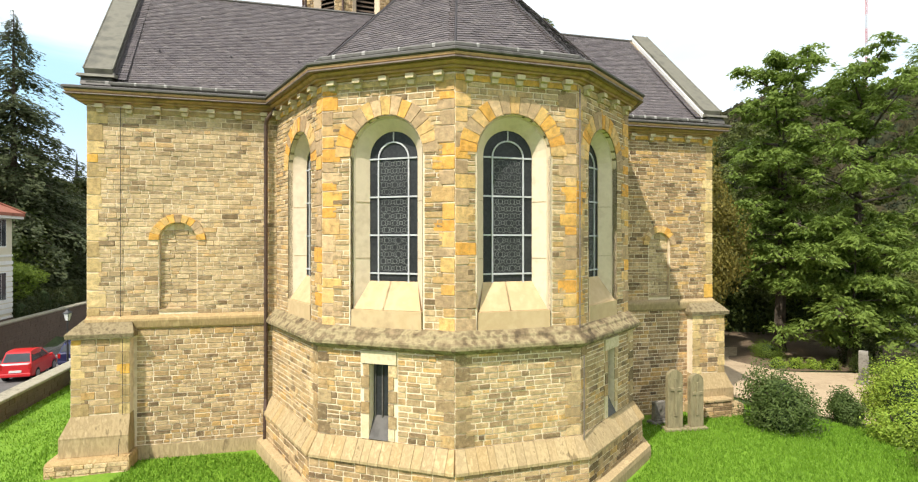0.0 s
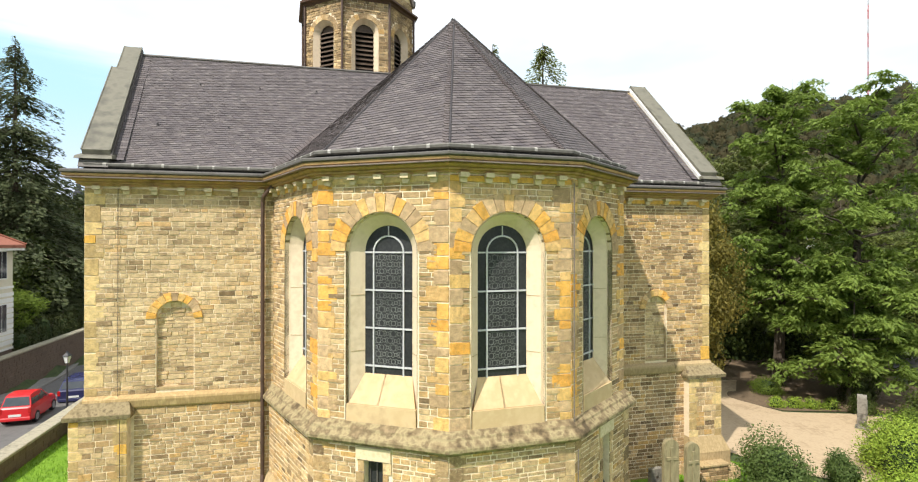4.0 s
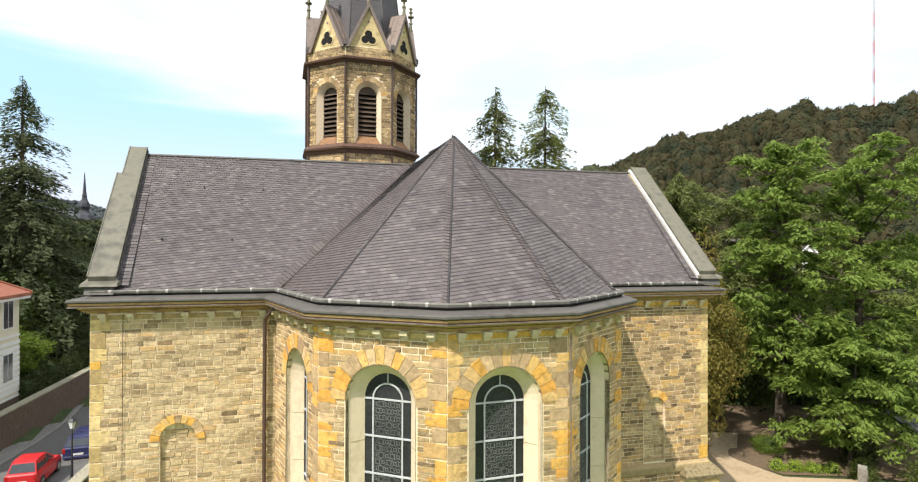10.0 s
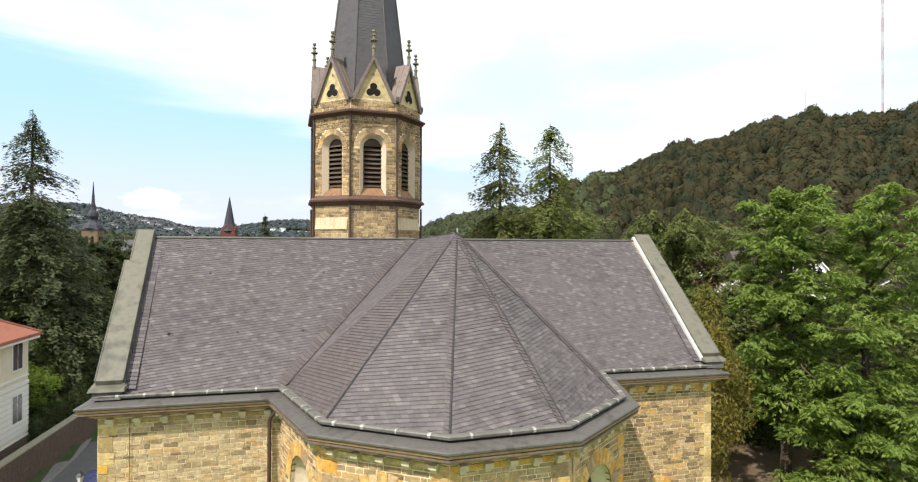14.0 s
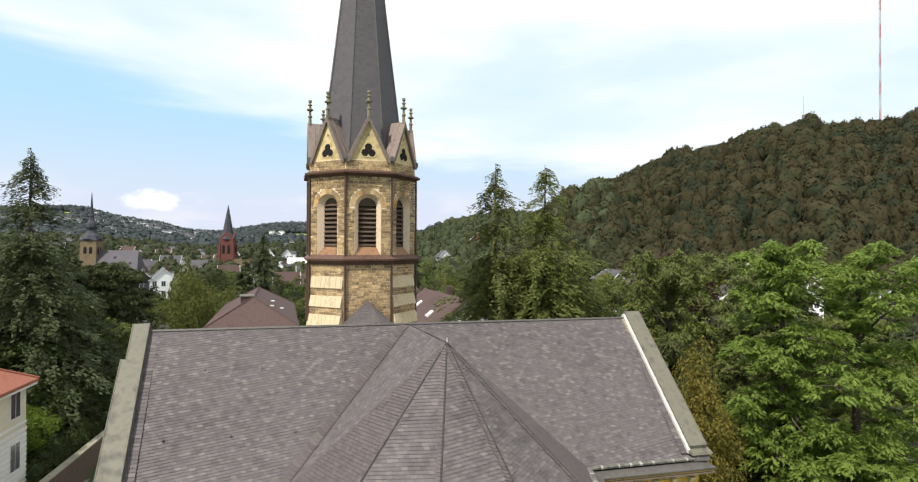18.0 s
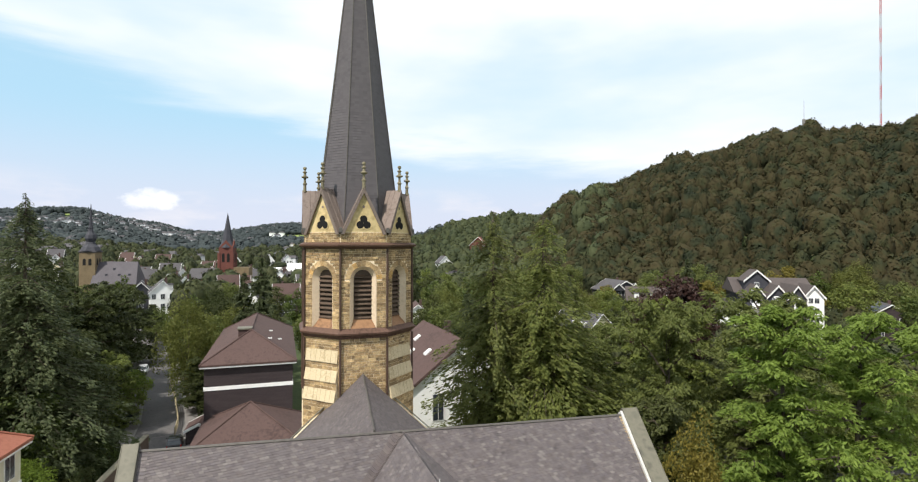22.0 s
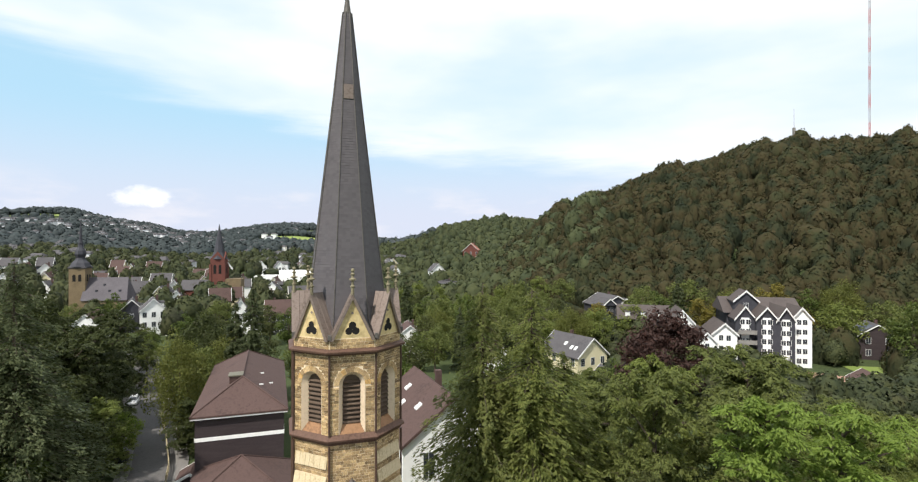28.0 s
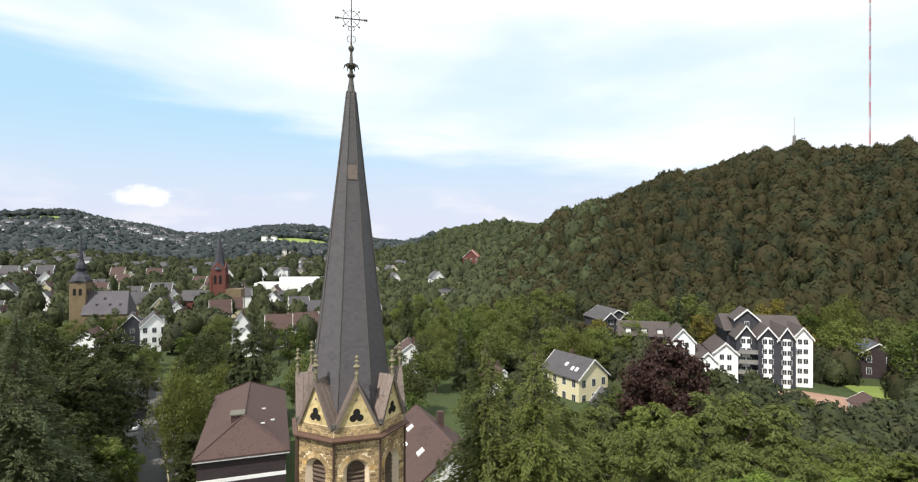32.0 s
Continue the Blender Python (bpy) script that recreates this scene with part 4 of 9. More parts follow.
# back wall and nave walls, plain
g = Geo(); g.box(-10.9, 9.75, 9.0, 9.48, -1.6, 10.1)
part("back_wall", g, m_mortar, transept)
NU = -1.33
g = Geo(); g.box(NU - 4.9, NU - 4.4, 9.3, 15.3, -1.6, 10.1); g.box(NU + 4.4, NU + 4.9, 9.3, 15.3, -1.6, 10.1)
part("side_wall", g, m_mortar, nave)
g = Geo()
pts = [(NU - 4.9, -1.6), (NU + 4.9, -1.6), (NU + 4.9, 10.1), (NU, 14.75), (NU - 4.9, 10.1)]
g.hexa([(x, 15.0, z) for x, z in pts], [(x, 15.5, z) for x, z in pts])
part("west_gable", g, m_mortar, nave)

m_gutter = mat("zinc_gutter", [(0.085, 0.08, 0.068), (0.17, 0.16, 0.14), (0.115, 0.108, 0.092)], 2.5, 0.6, 0.2, 12, metal=0.1)
# ---- cornice, lead apron, corbels, gutter: one line round transept and apse ----
LINE = [(-9.75, 1.0), (-9.75, 0.0)] + APSE + [(9.75, 0.0), (9.75, 1.0)]
CORN = [(-0.1, 9.65), (0.06, 9.65), (0.075, 9.695), (0.15, 9.705), (0.165, 9.745), (0.135, 9.75), (0.20, 9.775), (0.25, 9.815), (0.25, 9.84), (0.215, 9.845), (0.30, 9.865), (0.375, 9.895), (0.39, 9.95), (-0.1, 9.96)]
LEADP = [(-0.1, 9.963), (0.40, 9.963), (0.43, 9.985), (0.43, 10.03), (0.40, 10.055), (0.02, 10.12), (-0.1, 10.12)]
for own, pl in ((transept, LINE[:3]), (apse, LINE[2:8]), (transept, LINE[7:])):
    part("cornice", sweep(pl, CORN), m_cornice, own, "ochre moulded stone cornice")
    part("lead_apron", sweep(pl, LEADP), m_lead, own, "grey lead sheet on the cornice")
    part("cornice_fillet", sweep(pl, [(0.30, 9.835), (0.40, 9.835), (0.40, 9.865), (0.30, 9.87)]), m_copper, own)
    # black strip in the gap; the shade there is its colour
    part("gutter", sweep(pl if own is apse else pl[1:] if pl[0][0] < 0 else pl[:-1], [(-0.08, 10.115), (0.02, 10.115), (0.02, 10.175), (-0.08, 10.175)]), m_shade_black, own, "black strip painted as the shaded gap below the gutter")
    part("eaves_strip", sweep(pl if own is apse else pl[1:] if pl[0][0] < 0 else pl[:-1], [(-0.20, 10.18), (0.03, 10.165), (0.08, 10.195), (0.09, 10.25), (0.06, 10.28), (0.0, 10.28), (-0.20, 10.26)]), m_gutter, own, "grey half-round sheet gutter")
    # pale sheet clips over the gutter's edge
    run = pl if own is apse else pl[1:] if pl[0][0] < 0 else pl[:-1]
    for (pa, pb) in zip(run[:-1], run[1:]):
        pa, pb = Vector((pa[0], pa[1])), Vector((pb[0], pb[1]))
        seg = (pb - pa).length
        at_ = rs.uniform(0.2, 0.5)
        while at_ < seg - 0.25:
            w_ = rs.uniform(0.03, 0.10)
            c0, c1 = pa.lerp(pb, at_ / seg), pa.lerp(pb, (at_ + w_) / seg)
            part("gutter_clip", sweep([tuple(c0), tuple(c1)], [(-0.1, 10.267), (0.0, 10.285), (0.064, 10.285), (0.096, 10.252), (0.086, 10.19), (-0.1, 10.25)]), m_clip, own)
            at_ += rs.uniform(0.35, 0.95)


m_corbel = mat("pale_corbel_stone", [(0.44, 0.345, 0.205), (0.62, 0.51, 0.33), (0.52, 0.42, 0.26)], 4, 0.9, 0.5, 40)


def corbel(f, s, parent):
    g = Geo()
    f.slab(g, [(s - 0.095, 9.545), (s + 0.095, 9.545), (s + 0.095, 9.645), (s - 0.095, 9.645)], -0.05, 0.21)
    f.slab(g, [(s - 0.07, 9.435), (s + 0.07, 9.435), (s + 0.085, 9.535), (s - 0.085, 9.535)], -0.05, 0.12)
    part("corbel", g, m_corbel, parent, "")


for own, f, n in ((transept, TL, 7), (apse, apse_faces[0], 5), (apse, apse_faces[1], 5), (apse, apse_faces[2], 5), (apse, apse_faces[3], 4), (transept, TR, 6)):
    for k in range(n):
        corbel(f, (k + 0.5) * f.len / n if own is transept else (k + 0.5) * f.len / n, own)
# frieze course under the corbels
for own, f in ((transept, TL), (apse, apse_faces[0]), (apse, apse_faces[1]), (apse, apse_faces[2]), (apse, apse_faces[3]), (transept, TR)):
    g = Geo(); f.rect(g, 0.01, f.len - 0.01, 9.47, 9.59, -0.05, 0.035)
    part("frieze_course", g, m_quoin_t, own)


# ---- slate roofs ----
def slate_roof(tris, name, parent, singles=0, cw=0.17, ch=0.108, m=None, seed=1, rise=9.0):
    """Overlapping slates with clipped lower corner on a planar polygon (list of corners, first edge along the eaves); the courses climb by rise degrees."""
    r = np.random.RandomState(seed)
    P = [Vector(p) for p in tris]
    ex = (P[1] - P[0]).normalized()
    n = Vector((0, 0, 0))
    for i in range(len(P)):
        n += (P[i] - P[0]).cross(P[(i + 1) % len(P)] - P[0])
    n.normalize()
    if n.z < 0:
        n = -n
    ey = n.cross(ex)
    if ey.z < 0:
        ey, ex = -ey, -ex
    ra = radians(rise)
    ex, ey = ex * math.cos(ra) + ey * math.sin(ra), ey * math.cos(ra) - ex * math.sin(ra)
    poly = [((p - P[0]).dot(ex), (p - P[0]).dot(ey)) for p in P]
    y1 = max(q[1] for q in poly)
    V, F = [], []
    base = [(-0.94, 1.25), (-0.52, 0.07), (-0.44, 0.0), (0.16, 0.02), (0.36, 0.12), (0.38, 0.36), (0.06, 1.25)]
    row, y = 0, min(q[1] for q in poly)
    slates = []
    while y < y1:
        ys = y + ch * 0.5
        xs = []
        for i in range(len(poly)):
            (xa, ya), (xb, yb) = poly[i], poly[(i + 1) % len(poly)]
            if (ya <= ys) != (yb <= ys):
                xs.append(xa + (xb - xa) * (ys - ya) / (yb - ya))
        if len(xs) >= 2:
            x0, x1 = min(xs), max(xs)
            x = math.floor(x0 / cw) * cw - cw * (row * 0.37 % 1.0)
            while x < x1:
                a, b = max(x, x0 - 0.03), min(x + cw, x1 + 0.03)
                if b - a > 0.04:
                    slates.append((a, b, y))
                x += cw
        row += 1
        y += ch
    # the underlay
    g = Geo(); g.add(P + [p - n * 0.12 for p in P], [tuple(range(len(P))), tuple(range(len(P), 2 * len(P)))[::-1]] + [(i, len(P) + i, len(P) + (i + 1) % len(P), (i + 1) % len(P)) for i in range(len(P))])
    roof = part(name, g, m_slate_d, parent)
    order = list(range(len(slates)))
    np.random.RandomState(seed).shuffle(order)
    up = ey * math.cos(ra) + ex * math.sin(ra)
    up_max = max((p - P[0]).dot(up) for p in P)

    def trim_(p):
        q = (p - P[0]).dot(up)
        return p - up * (q - up_max) if q > up_max else p + up * (-0.05 - q) if q < -0.05 else p
    pick = set(sorted(order, key=lambda i: (slates[i][2] > 1.6))[:singles])
    for i, (a, b, y) in enumerate(slates):
        w = b - a
        t = 0.008 + 0.004 * r.rand()
        lift = 0.014 + 0.012 * r.rand()
        sk = (r.rand() - 0.5) * 0.02
        loc = []
        for px, py in base:
            yy = py * ch
            loc.append((a + (px + 0.5) * w * 0.985, y + yy + sk * px, lift * (1.25 - py) / 1.25 + 0.004))
        pts = [trim_(P[0] + ex * q[0] + ey * q[1] + n * q[2]) for q in loc]
        edge = [p - n * t for p in pts[1:6]]
        k = len(V)
        fs = [(0, 1, 2, 3, 4, 5, 6)] + [(j, 7 + j - 1, 7 + j, j + 1) for j in range(1, 5)]
        if i in pick:
            c = P[0] + ex * a + ey * y
            me = bpy.data.meshes.new("slate")
            me.from_pydata([p - c for p in pts + edge], [], fs); me.materials.append(m_slate_o)
            ob = new("slate", me); ob.parent = roof; ob.location = c
        else:
            V += pts + edge
            F += [tuple(k + q for q in f) for f in fs]
    me = bpy.data.meshes.new("slate_cladding")
    me.from_pydata([tuple(v) for v in V], [], F); me.update()
    me.materials.append(m or m_slate)
    ob = new("slate_cladding", me); ob.parent = roof; ob["kind"] = "stuff"
    return roof


E0, RV = 10.24, 4.62
EL = offset_line(APSE, -0.12)
AP = (0.28, -0.63, 14.86)
RJ = (-0.22, RV, RIDGE)
# where the choir valleys meet the transept's eaves
VL, VR = (EL[0][0] + 0.02, 0.08, E0), (EL[5][0] + 0.05, 0.08, E0)
slate_roof([(-9.2, 0.08, E0), VL, RJ, (-9.85, RV, RIDGE)], "roof_slope", transept, 150, seed=1)
slate_roof([VR, (9.5, 0.08, E0), (9.5, RV, RIDGE), RJ], "roof_slope", transept, 60, seed=2)
for i in range(1, 4):
    a, b = EL[i], EL[i + 1]
    slate_roof([(a[0], a[1], E0), (b[0], b[1], E0), AP], "roof_slope", apse, 100, seed=10 + i)
slate_roof([VL, (EL[1][0], EL[1][1], E0), AP], "roof_slope", apse, 0, m=m_slate_b, seed=21, rise=7.0)
slate_roof([(EL[4][0], EL[4][1], E0), VR, AP], "roof_slope", apse, 0, m=m_slate_b, seed=24, rise=12.0)
for tri_, sd in (([VL, AP, RJ], 5), ([AP, VR, RJ], 6)):
    g = Geo(); P = [Vector(p) for p in tri_]; g.add(P + [p - Vector((0, 0, 0.1)) for p in P], [(0, 1, 2), (5, 4, 3), (0, 3, 4, 1), (1, 4, 5, 2), (2, 5, 3, 0)])
    ob = part("roof_slope", g, m_slate_d, apse)
    n = (P[1] - P[0]).cross(P[2] - P[0]).normalized(); n = n if n.z > 0 else -n
    ex = Vector((0, 0, 1)).cross(n).normalized(); ey = n.cross(ex)
    if ey.z < 0:
        ey = -ey
    # slates cut to the triangle, course by course
    ys = [(p - P[0]).dot(ey) for p in P]; q = [((p - P[0]).dot(ex), (p - P[0]).dot(ey)) for p in P]
    V, F, y, row = [], [], min(ys), 0
    rr = random.Random(sd)
    while y < max(ys):
        yc = y + 0.07
        xs = []
        for i in range(3):
            (xa, ya), (xb, yb) = q[i], q[(i + 1) % 3]
            if (ya <= yc) != (yb <= yc):
                xs.append(xa + (xb - xa) * (yc - ya) / (yb - ya))
        if len(xs) == 2:
            x0, x1 = min(xs), max(xs)
            x = x0 - 0.24 * rr.random()
            while x < x1:
                a, b = max(x, x0), min(x + 0.185, x1)
                if b - a > 0.03:
                    l1 = 0.022 + 0.012 * rr.random()
                    pts = [P[0] + ex * sx + ey * sy + n * sn for sx, sy, sn in ((a, y + 0.15, 0.006), (a, y + 0.03, l1), (a + (b - a) * 0.5, y, l1), (b, y + 0.03, l1), (b, y + 0.15, 0.006))]
                    k = len(V); V += [tuple(p) for p in pts]; F.append(tuple(range(k, k + 5)))
                x += 0.185
        y += 0.118; row += 1
    me = bpy.data.meshes.new("slate_cladding"); me.from_pydata(V, [], F); me.materials.append(m_slate)
    o2 = new("slate_cladding", me); o2.parent = ob; o2["kind"] = "stuff"
# back slope of the transept and nave slopes
slate_roof([(9.5, 9.2, E0), (-10.4, 9.2, E0), (-9.85, RV, RIDGE), (9.5, RV, RIDGE)], "roof_slope", transept, 0, cw=0.5, ch=0.3, seed=31)
for sg in (-1, 1):
    slate_roof([(NU + sg * 4.85, 9.6 if sg > 0 else 15.0, E0 - 0.1), (NU + sg * 4.85, 15.0 if sg > 0 else 9.6, E0 - 0.1), (NU, 15.0 if sg > 0 else 4.9, RIDGE), (NU, 4.9 if sg > 0 else 15.0, RIDGE)], "roof_slope", nave, 0, seed=33 + sg)
    g = Geo()
    g.hexa([(NU, 14.9, RIDGE + 0.16), (NU, 15.1, RIDGE + 0.16), (NU + sg * 4.9, 15.1, E0 + 0.08), (NU + sg * 4.9, 14.9, E0 + 0.08)], [(NU, 14.9, RIDGE + 0.22), (NU, 15.1, RIDGE + 0.22), (NU + sg * 4.9, 15.1, E0 + 0.14), (NU + sg * 4.9, 14.9, E0 + 0.14)])
    part("flashing", g, m_coping, nave, "pale metal flashing")
    g = Geo(); g.box(NU + sg * 4.9 - 0.12, NU + sg * 4.9 + 0.12, 9.5, 15.0, 10.0, 10.16)
    part("gutter", g, m_lead, nave)


# hips, ridges and cables
def ridge_cap(a, b, parent, r=0.05, m=None, name="hip_ridge"):
    a, b = Vector(a), Vector(b)
    g = Geo(); g.tube(a, b, r, n=6)
    part(name, g, m or m_slate_d, parent)


def hip_slates(a, b, away, parent, width=0.15, step=0.105):
    """Small slates laid across a hip or valley line from a up to b, on the side of the point away."""
    a, b, w = Vector(a), Vector(b), Vector(away)
    d = (b - a); L = d.length; d /= L
    n = d.cross(w - a).normalized(); n = n if n.z > 0 else -n
    sd = n.cross(d)
    if sd.dot(w - a) < 0:
        sd = -sd
    g, k = Geo(), 0
    rr = random.Random(int(L * 100))
    while k * step < L - 0.25:
        p = a + d * (k * step) + n * 0.046
        wd = width * rr.uniform(0.85, 1.15)
        q = p + sd * wd + d * 0.07
        m_ = p + sd * wd * 0.6 + d * 0.012
        dn = n * 0.03
        g.add([p, m_, q, q + d * step * 1.2 - dn, p + d * step * 1.25 - dn, p - dn, m_ - dn, q - dn], [(0, 1, 2, 3, 4), (0, 5, 6, 1), (1, 6, 7, 2), (2, 7, 3)])
        k += 1
    part("slate_border", g, m_slate_b, parent)["kind"] = "stuff"


hip_slates((EL[2][0], EL[2][1], E0), AP, (EL[1][0], EL[1][1], E0), apse)
hip_slates((EL[3][0], EL[3][1], E0), AP, (EL[2][0], EL[2][1], E0), apse)
hip_slates((EL[4][0], EL[4][1], E0), AP, (EL[3][0], EL[3][1], E0), apse)
hip_slates(VL, RJ, (-9.2, 0.08, E0), transept, 0.30, 0.14)
hip_slates(VL, RJ, AP, apse, 0.22, 0.14)
for i in range(1, 5):
    ridge_cap((EL[i][0], EL[i][1], E0 + 0.02), (AP[0], AP[1], AP[2] + 0.01), apse, 0.034)
ridge_cap(AP, RJ, apse, 0.03)
ridge_cap((-9.8, RV, RIDGE + 0.02), (9.5, RV, RIDGE + 0.02), transept, 0.06, m_lead, "ridge_cap")
ridge_cap((NU, 4.9, RIDGE + 0.02), (NU, 15.0, RIDGE + 0.02), nave, 0.05, m_lead, "ridge_cap")
g = Geo(); g.tube((AP[0], AP[1], 14.7), (AP[0], AP[1], 15.02), 0.02, 0.01, 6)
part("lightning_rod", g, m_zinc, apse)
g = Geo(); g.tube((-8.93, -0.06, 9.6), (-8.93, -0.05, 3.95), 0.008, n=5); g.tube((-8.78, -0.36, 3.4), (-8.78, -0.36, 1.4), 0.008, n=5); g.tube((-8.78, -0.6, 0.85), (-8.78, -0.78, -0.3), 0.008, n=5)
part("lightning_cable", g, m_iron, transept)
f = apse_faces[3]
g = Geo(); g.tube(f.p(0.0, 0.09, 9.5), f.p(0.0, 0.09, 3.9), 0.018, n=6); f = low_faces[3]; g.tube(f.p(0, 0.09, 3.4), f.p(0, 0.09, 1.2), 0.018, n=6)
part("lightning_cable", g, m_copper, apse, "thin brown conductor on the corner")
for k in range(5):
    for rv in (0.32, 0.72):
        x = -8.4 + k * 2.0 if rv < 0.5 else -7.6 + k * 1.9
        y, z = 0.08 + (RV - 0.08) * rv, E0 + (RIDGE - E0) * rv + 0.05
        if x < VL[0] + (RJ[0] - VL[0]) * rv - 0.5:
            g = Geo(); g.box(x - 0.012, x + 0.012, y - 0.07, y + 0.02, z - 0.05, z + 0.02, 0.005)
            part("roof_hook", g, m_iron, transept)
# downpipe in the corner of transept and apse
g = Geo()
pp = [(-4.87, -0.40, 9.95), (-4.92, -0.36, 9.75), (-5.18, -0.22, 9.45), (-5.22, -0.14, 9.3), (-5.22, -0.14, 1.5), (-5.22, -0.30, 1.2), (-5.22, -0.34, 0.7), (-5.24, -0.3, -0.1)]
for a, b in zip(pp, pp[1:]):
    g.tube(a, b, 0.055, n=10)
for z in (8.6, 6.4, 4.2, 2.4):
    g.tube((-5.22, -0.14, z), (-5.22, -0.14, z + 0.05), 0.07, n=10)
part("downpipe", g, m_pipe, transept, "brown metal downpipe")

# ---- tower ----
TC = (-1.57, 17.88)
TROT = 0.08
tower = thing("church_tower", "octagonal sandstone bell tower with gablets and a slender slate spire", "church tower", m=CH)
AF = 3.20          # apothem of the wall


def octo(ap, z=None, rot=0):
    r, rot = ap / math.cos(math.pi / 8), rot + TROT
    return [(TC[0] + r * math.cos(math.pi / 8 + k * math.pi / 4 + rot), TC[1] + r * math.sin(math.pi / 8 + k * math.pi / 4 + rot)) + (() if z is None else (z,)) for k in range(8)]


def octo_band(name, prof, m, label=""):
    g = Geo(); g.loft([octo(a, z) for a, z in prof])
    return part(name, g, m, tower, label)


m_sheet = mat("bright_copper_sheet", [(0.16, 0.085, 0.045), (0.30, 0.165, 0.085), (0.22, 0.12, 0.062)], 2.5, 0.5, 0.15, 20, metal=0.3)
pts8 = octo(AF)
tower_faces = [Face(pts8[k], pts8[(k + 1) % 8]) for k in range(8)]
for f in tower_faces:
    # the polygon runs anticlockwise, so its outward side is the right hand
    c = f.len / 2
    seen = f.n.y < 0.75
    w = part("belfry_wall", wall_with_arch(f, 0, f.len, 17.2, 22.1, c, 0.75, 17.35, 20.2, -0.5, 0), m_mortar, tower)
    def blk(za, zb, c=c):
        z = (za + zb) / 2
        if z < 20.2:
            return [(c - 0.78, c + 0.78)]
        if z < 21.28:
            k = math.sqrt(max(0, 1.08 ** 2 - (max(za, 20.2) - 20.2) ** 2)); return [(c - k, c + k)]
        return []
    if seen:
        lay(f, courses(0.02, f.len - 0.02, 17.35, 22.0, blk, rs, 0.11, 0.20, 0.15, 0.42), w, limit=0, jm=m_stone_t, t=(0.012, 0.045))
        voussoirs(f, w, c, 0.76, 1.07, 20.2, 11, m=m_stone_b)
    # splayed cream surround
    g = Geo()
    outer, inner = arch_hole(c, 0.75, 17.35, 20.2, 12), arch_hole(c, 0.52, 17.8, 20.22, 12)
    for k in range(len(outer) - 1):
        a0, a1, b0, b1 = outer[k], outer[k + 1], inner[k], inner[k + 1]
        g.add([f.p(a0[0], 0.03, a0[1]), f.p(a1[0], 0.03, a1[1]), f.p(b1[0], -0.35, b1[1]), f.p(b0[0], -0.35, b0[1])], [(0, 1, 2, 3)])
    win = part("louvre_window", g, m_cream, tower, "cream splayed surround of the sound opening")
    # black board behind the louvres stands in for the unlit belfry
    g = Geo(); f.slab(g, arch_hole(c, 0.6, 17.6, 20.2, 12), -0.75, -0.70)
    part("void", g, m_shade_black, win)
    for k in range(10):
        z = 17.88 + k * 0.265
        hw = 0.53 if z < 20.15 else math.sqrt(max(0.02, 0.53 ** 2 - (z - 20.15) ** 2))
        g = Geo()
        g.hexa([f.p(c - hw, -0.30, z), f.p(c + hw, -0.30, z), f.p(c + hw, -0.58, z + 0.22), f.p(c - hw, -0.58, z + 0.22)],
               [f.p(c - hw, -0.30, z + 0.05), f.p(c + hw, -0.30, z + 0.05), f.p(c + hw, -0.58, z + 0.27), f.p(c - hw, -0.58, z + 0.27)])
        part("louvre", g, m_louvre, win)
    g = Geo(); f.slab(g, arch_hole(c, 0.50, 20.35, 20.40, 8), -0.5, -0.44)
    part("arch_board", g, m_louvre, win)
    g = Geo()
    g.add([f.p(c - 0.74, 0.05, 17.30), f.p(c + 0.74, 0.05, 17.30), f.p(c + 0.53, -0.36, 17.86), f.p(c - 0.53, -0.36, 17.86), f.p(c - 0.74, -0.4, 17.28), f.p(c + 0.74, -0.4, 17.28)], [(0, 1, 2, 3), (0, 4, 5, 1), (0, 3, 4), (1, 5, 2), (2, 5, 4, 3)])
    part("copper_sill", g, m_sheet, win, "brown copper sloping sill")
    # corner downpipe
    g = Geo(); g.tube(f.p(0, 0.09, 22.0), f.p(0, 0.09, 17.3), 0.065, n=8); g.tube(f.p(0, 0.10, 16.75), f.p(0, 0.10, 13.0), 0.065, n=8)
    part("downpipe", g, m_pipe, tower)
m_rust = mat("red_brown_sheet", [(0.075, 0.042, 0.03), (0.13, 0.075, 0.054), (0.095, 0.055, 0.04)], 3, 0.6, 0.15, 20, metal=0.15)
octo_band("lower_cornice", [(AF - 0.3, 16.78), (AF + 0.05, 16.78), (AF + 0.12, 16.95), (AF + 0.28, 17.02), (AF + 0.30, 17.12), (AF + 0.02, 17.36), (AF - 0.3, 17.36)], m_rust, "brown metal-covered cornice")
octo_band("upper_cornice", [(AF - 0.3, 21.96), (AF + 0.05, 21.96), (AF + 0.14, 22.06), (AF + 0.32, 22.12), (AF + 0.34, 22.22), (AF + 0.1, 22.34), (AF - 0.3, 22.34)], m_rust, "brown metal-covered cornice")
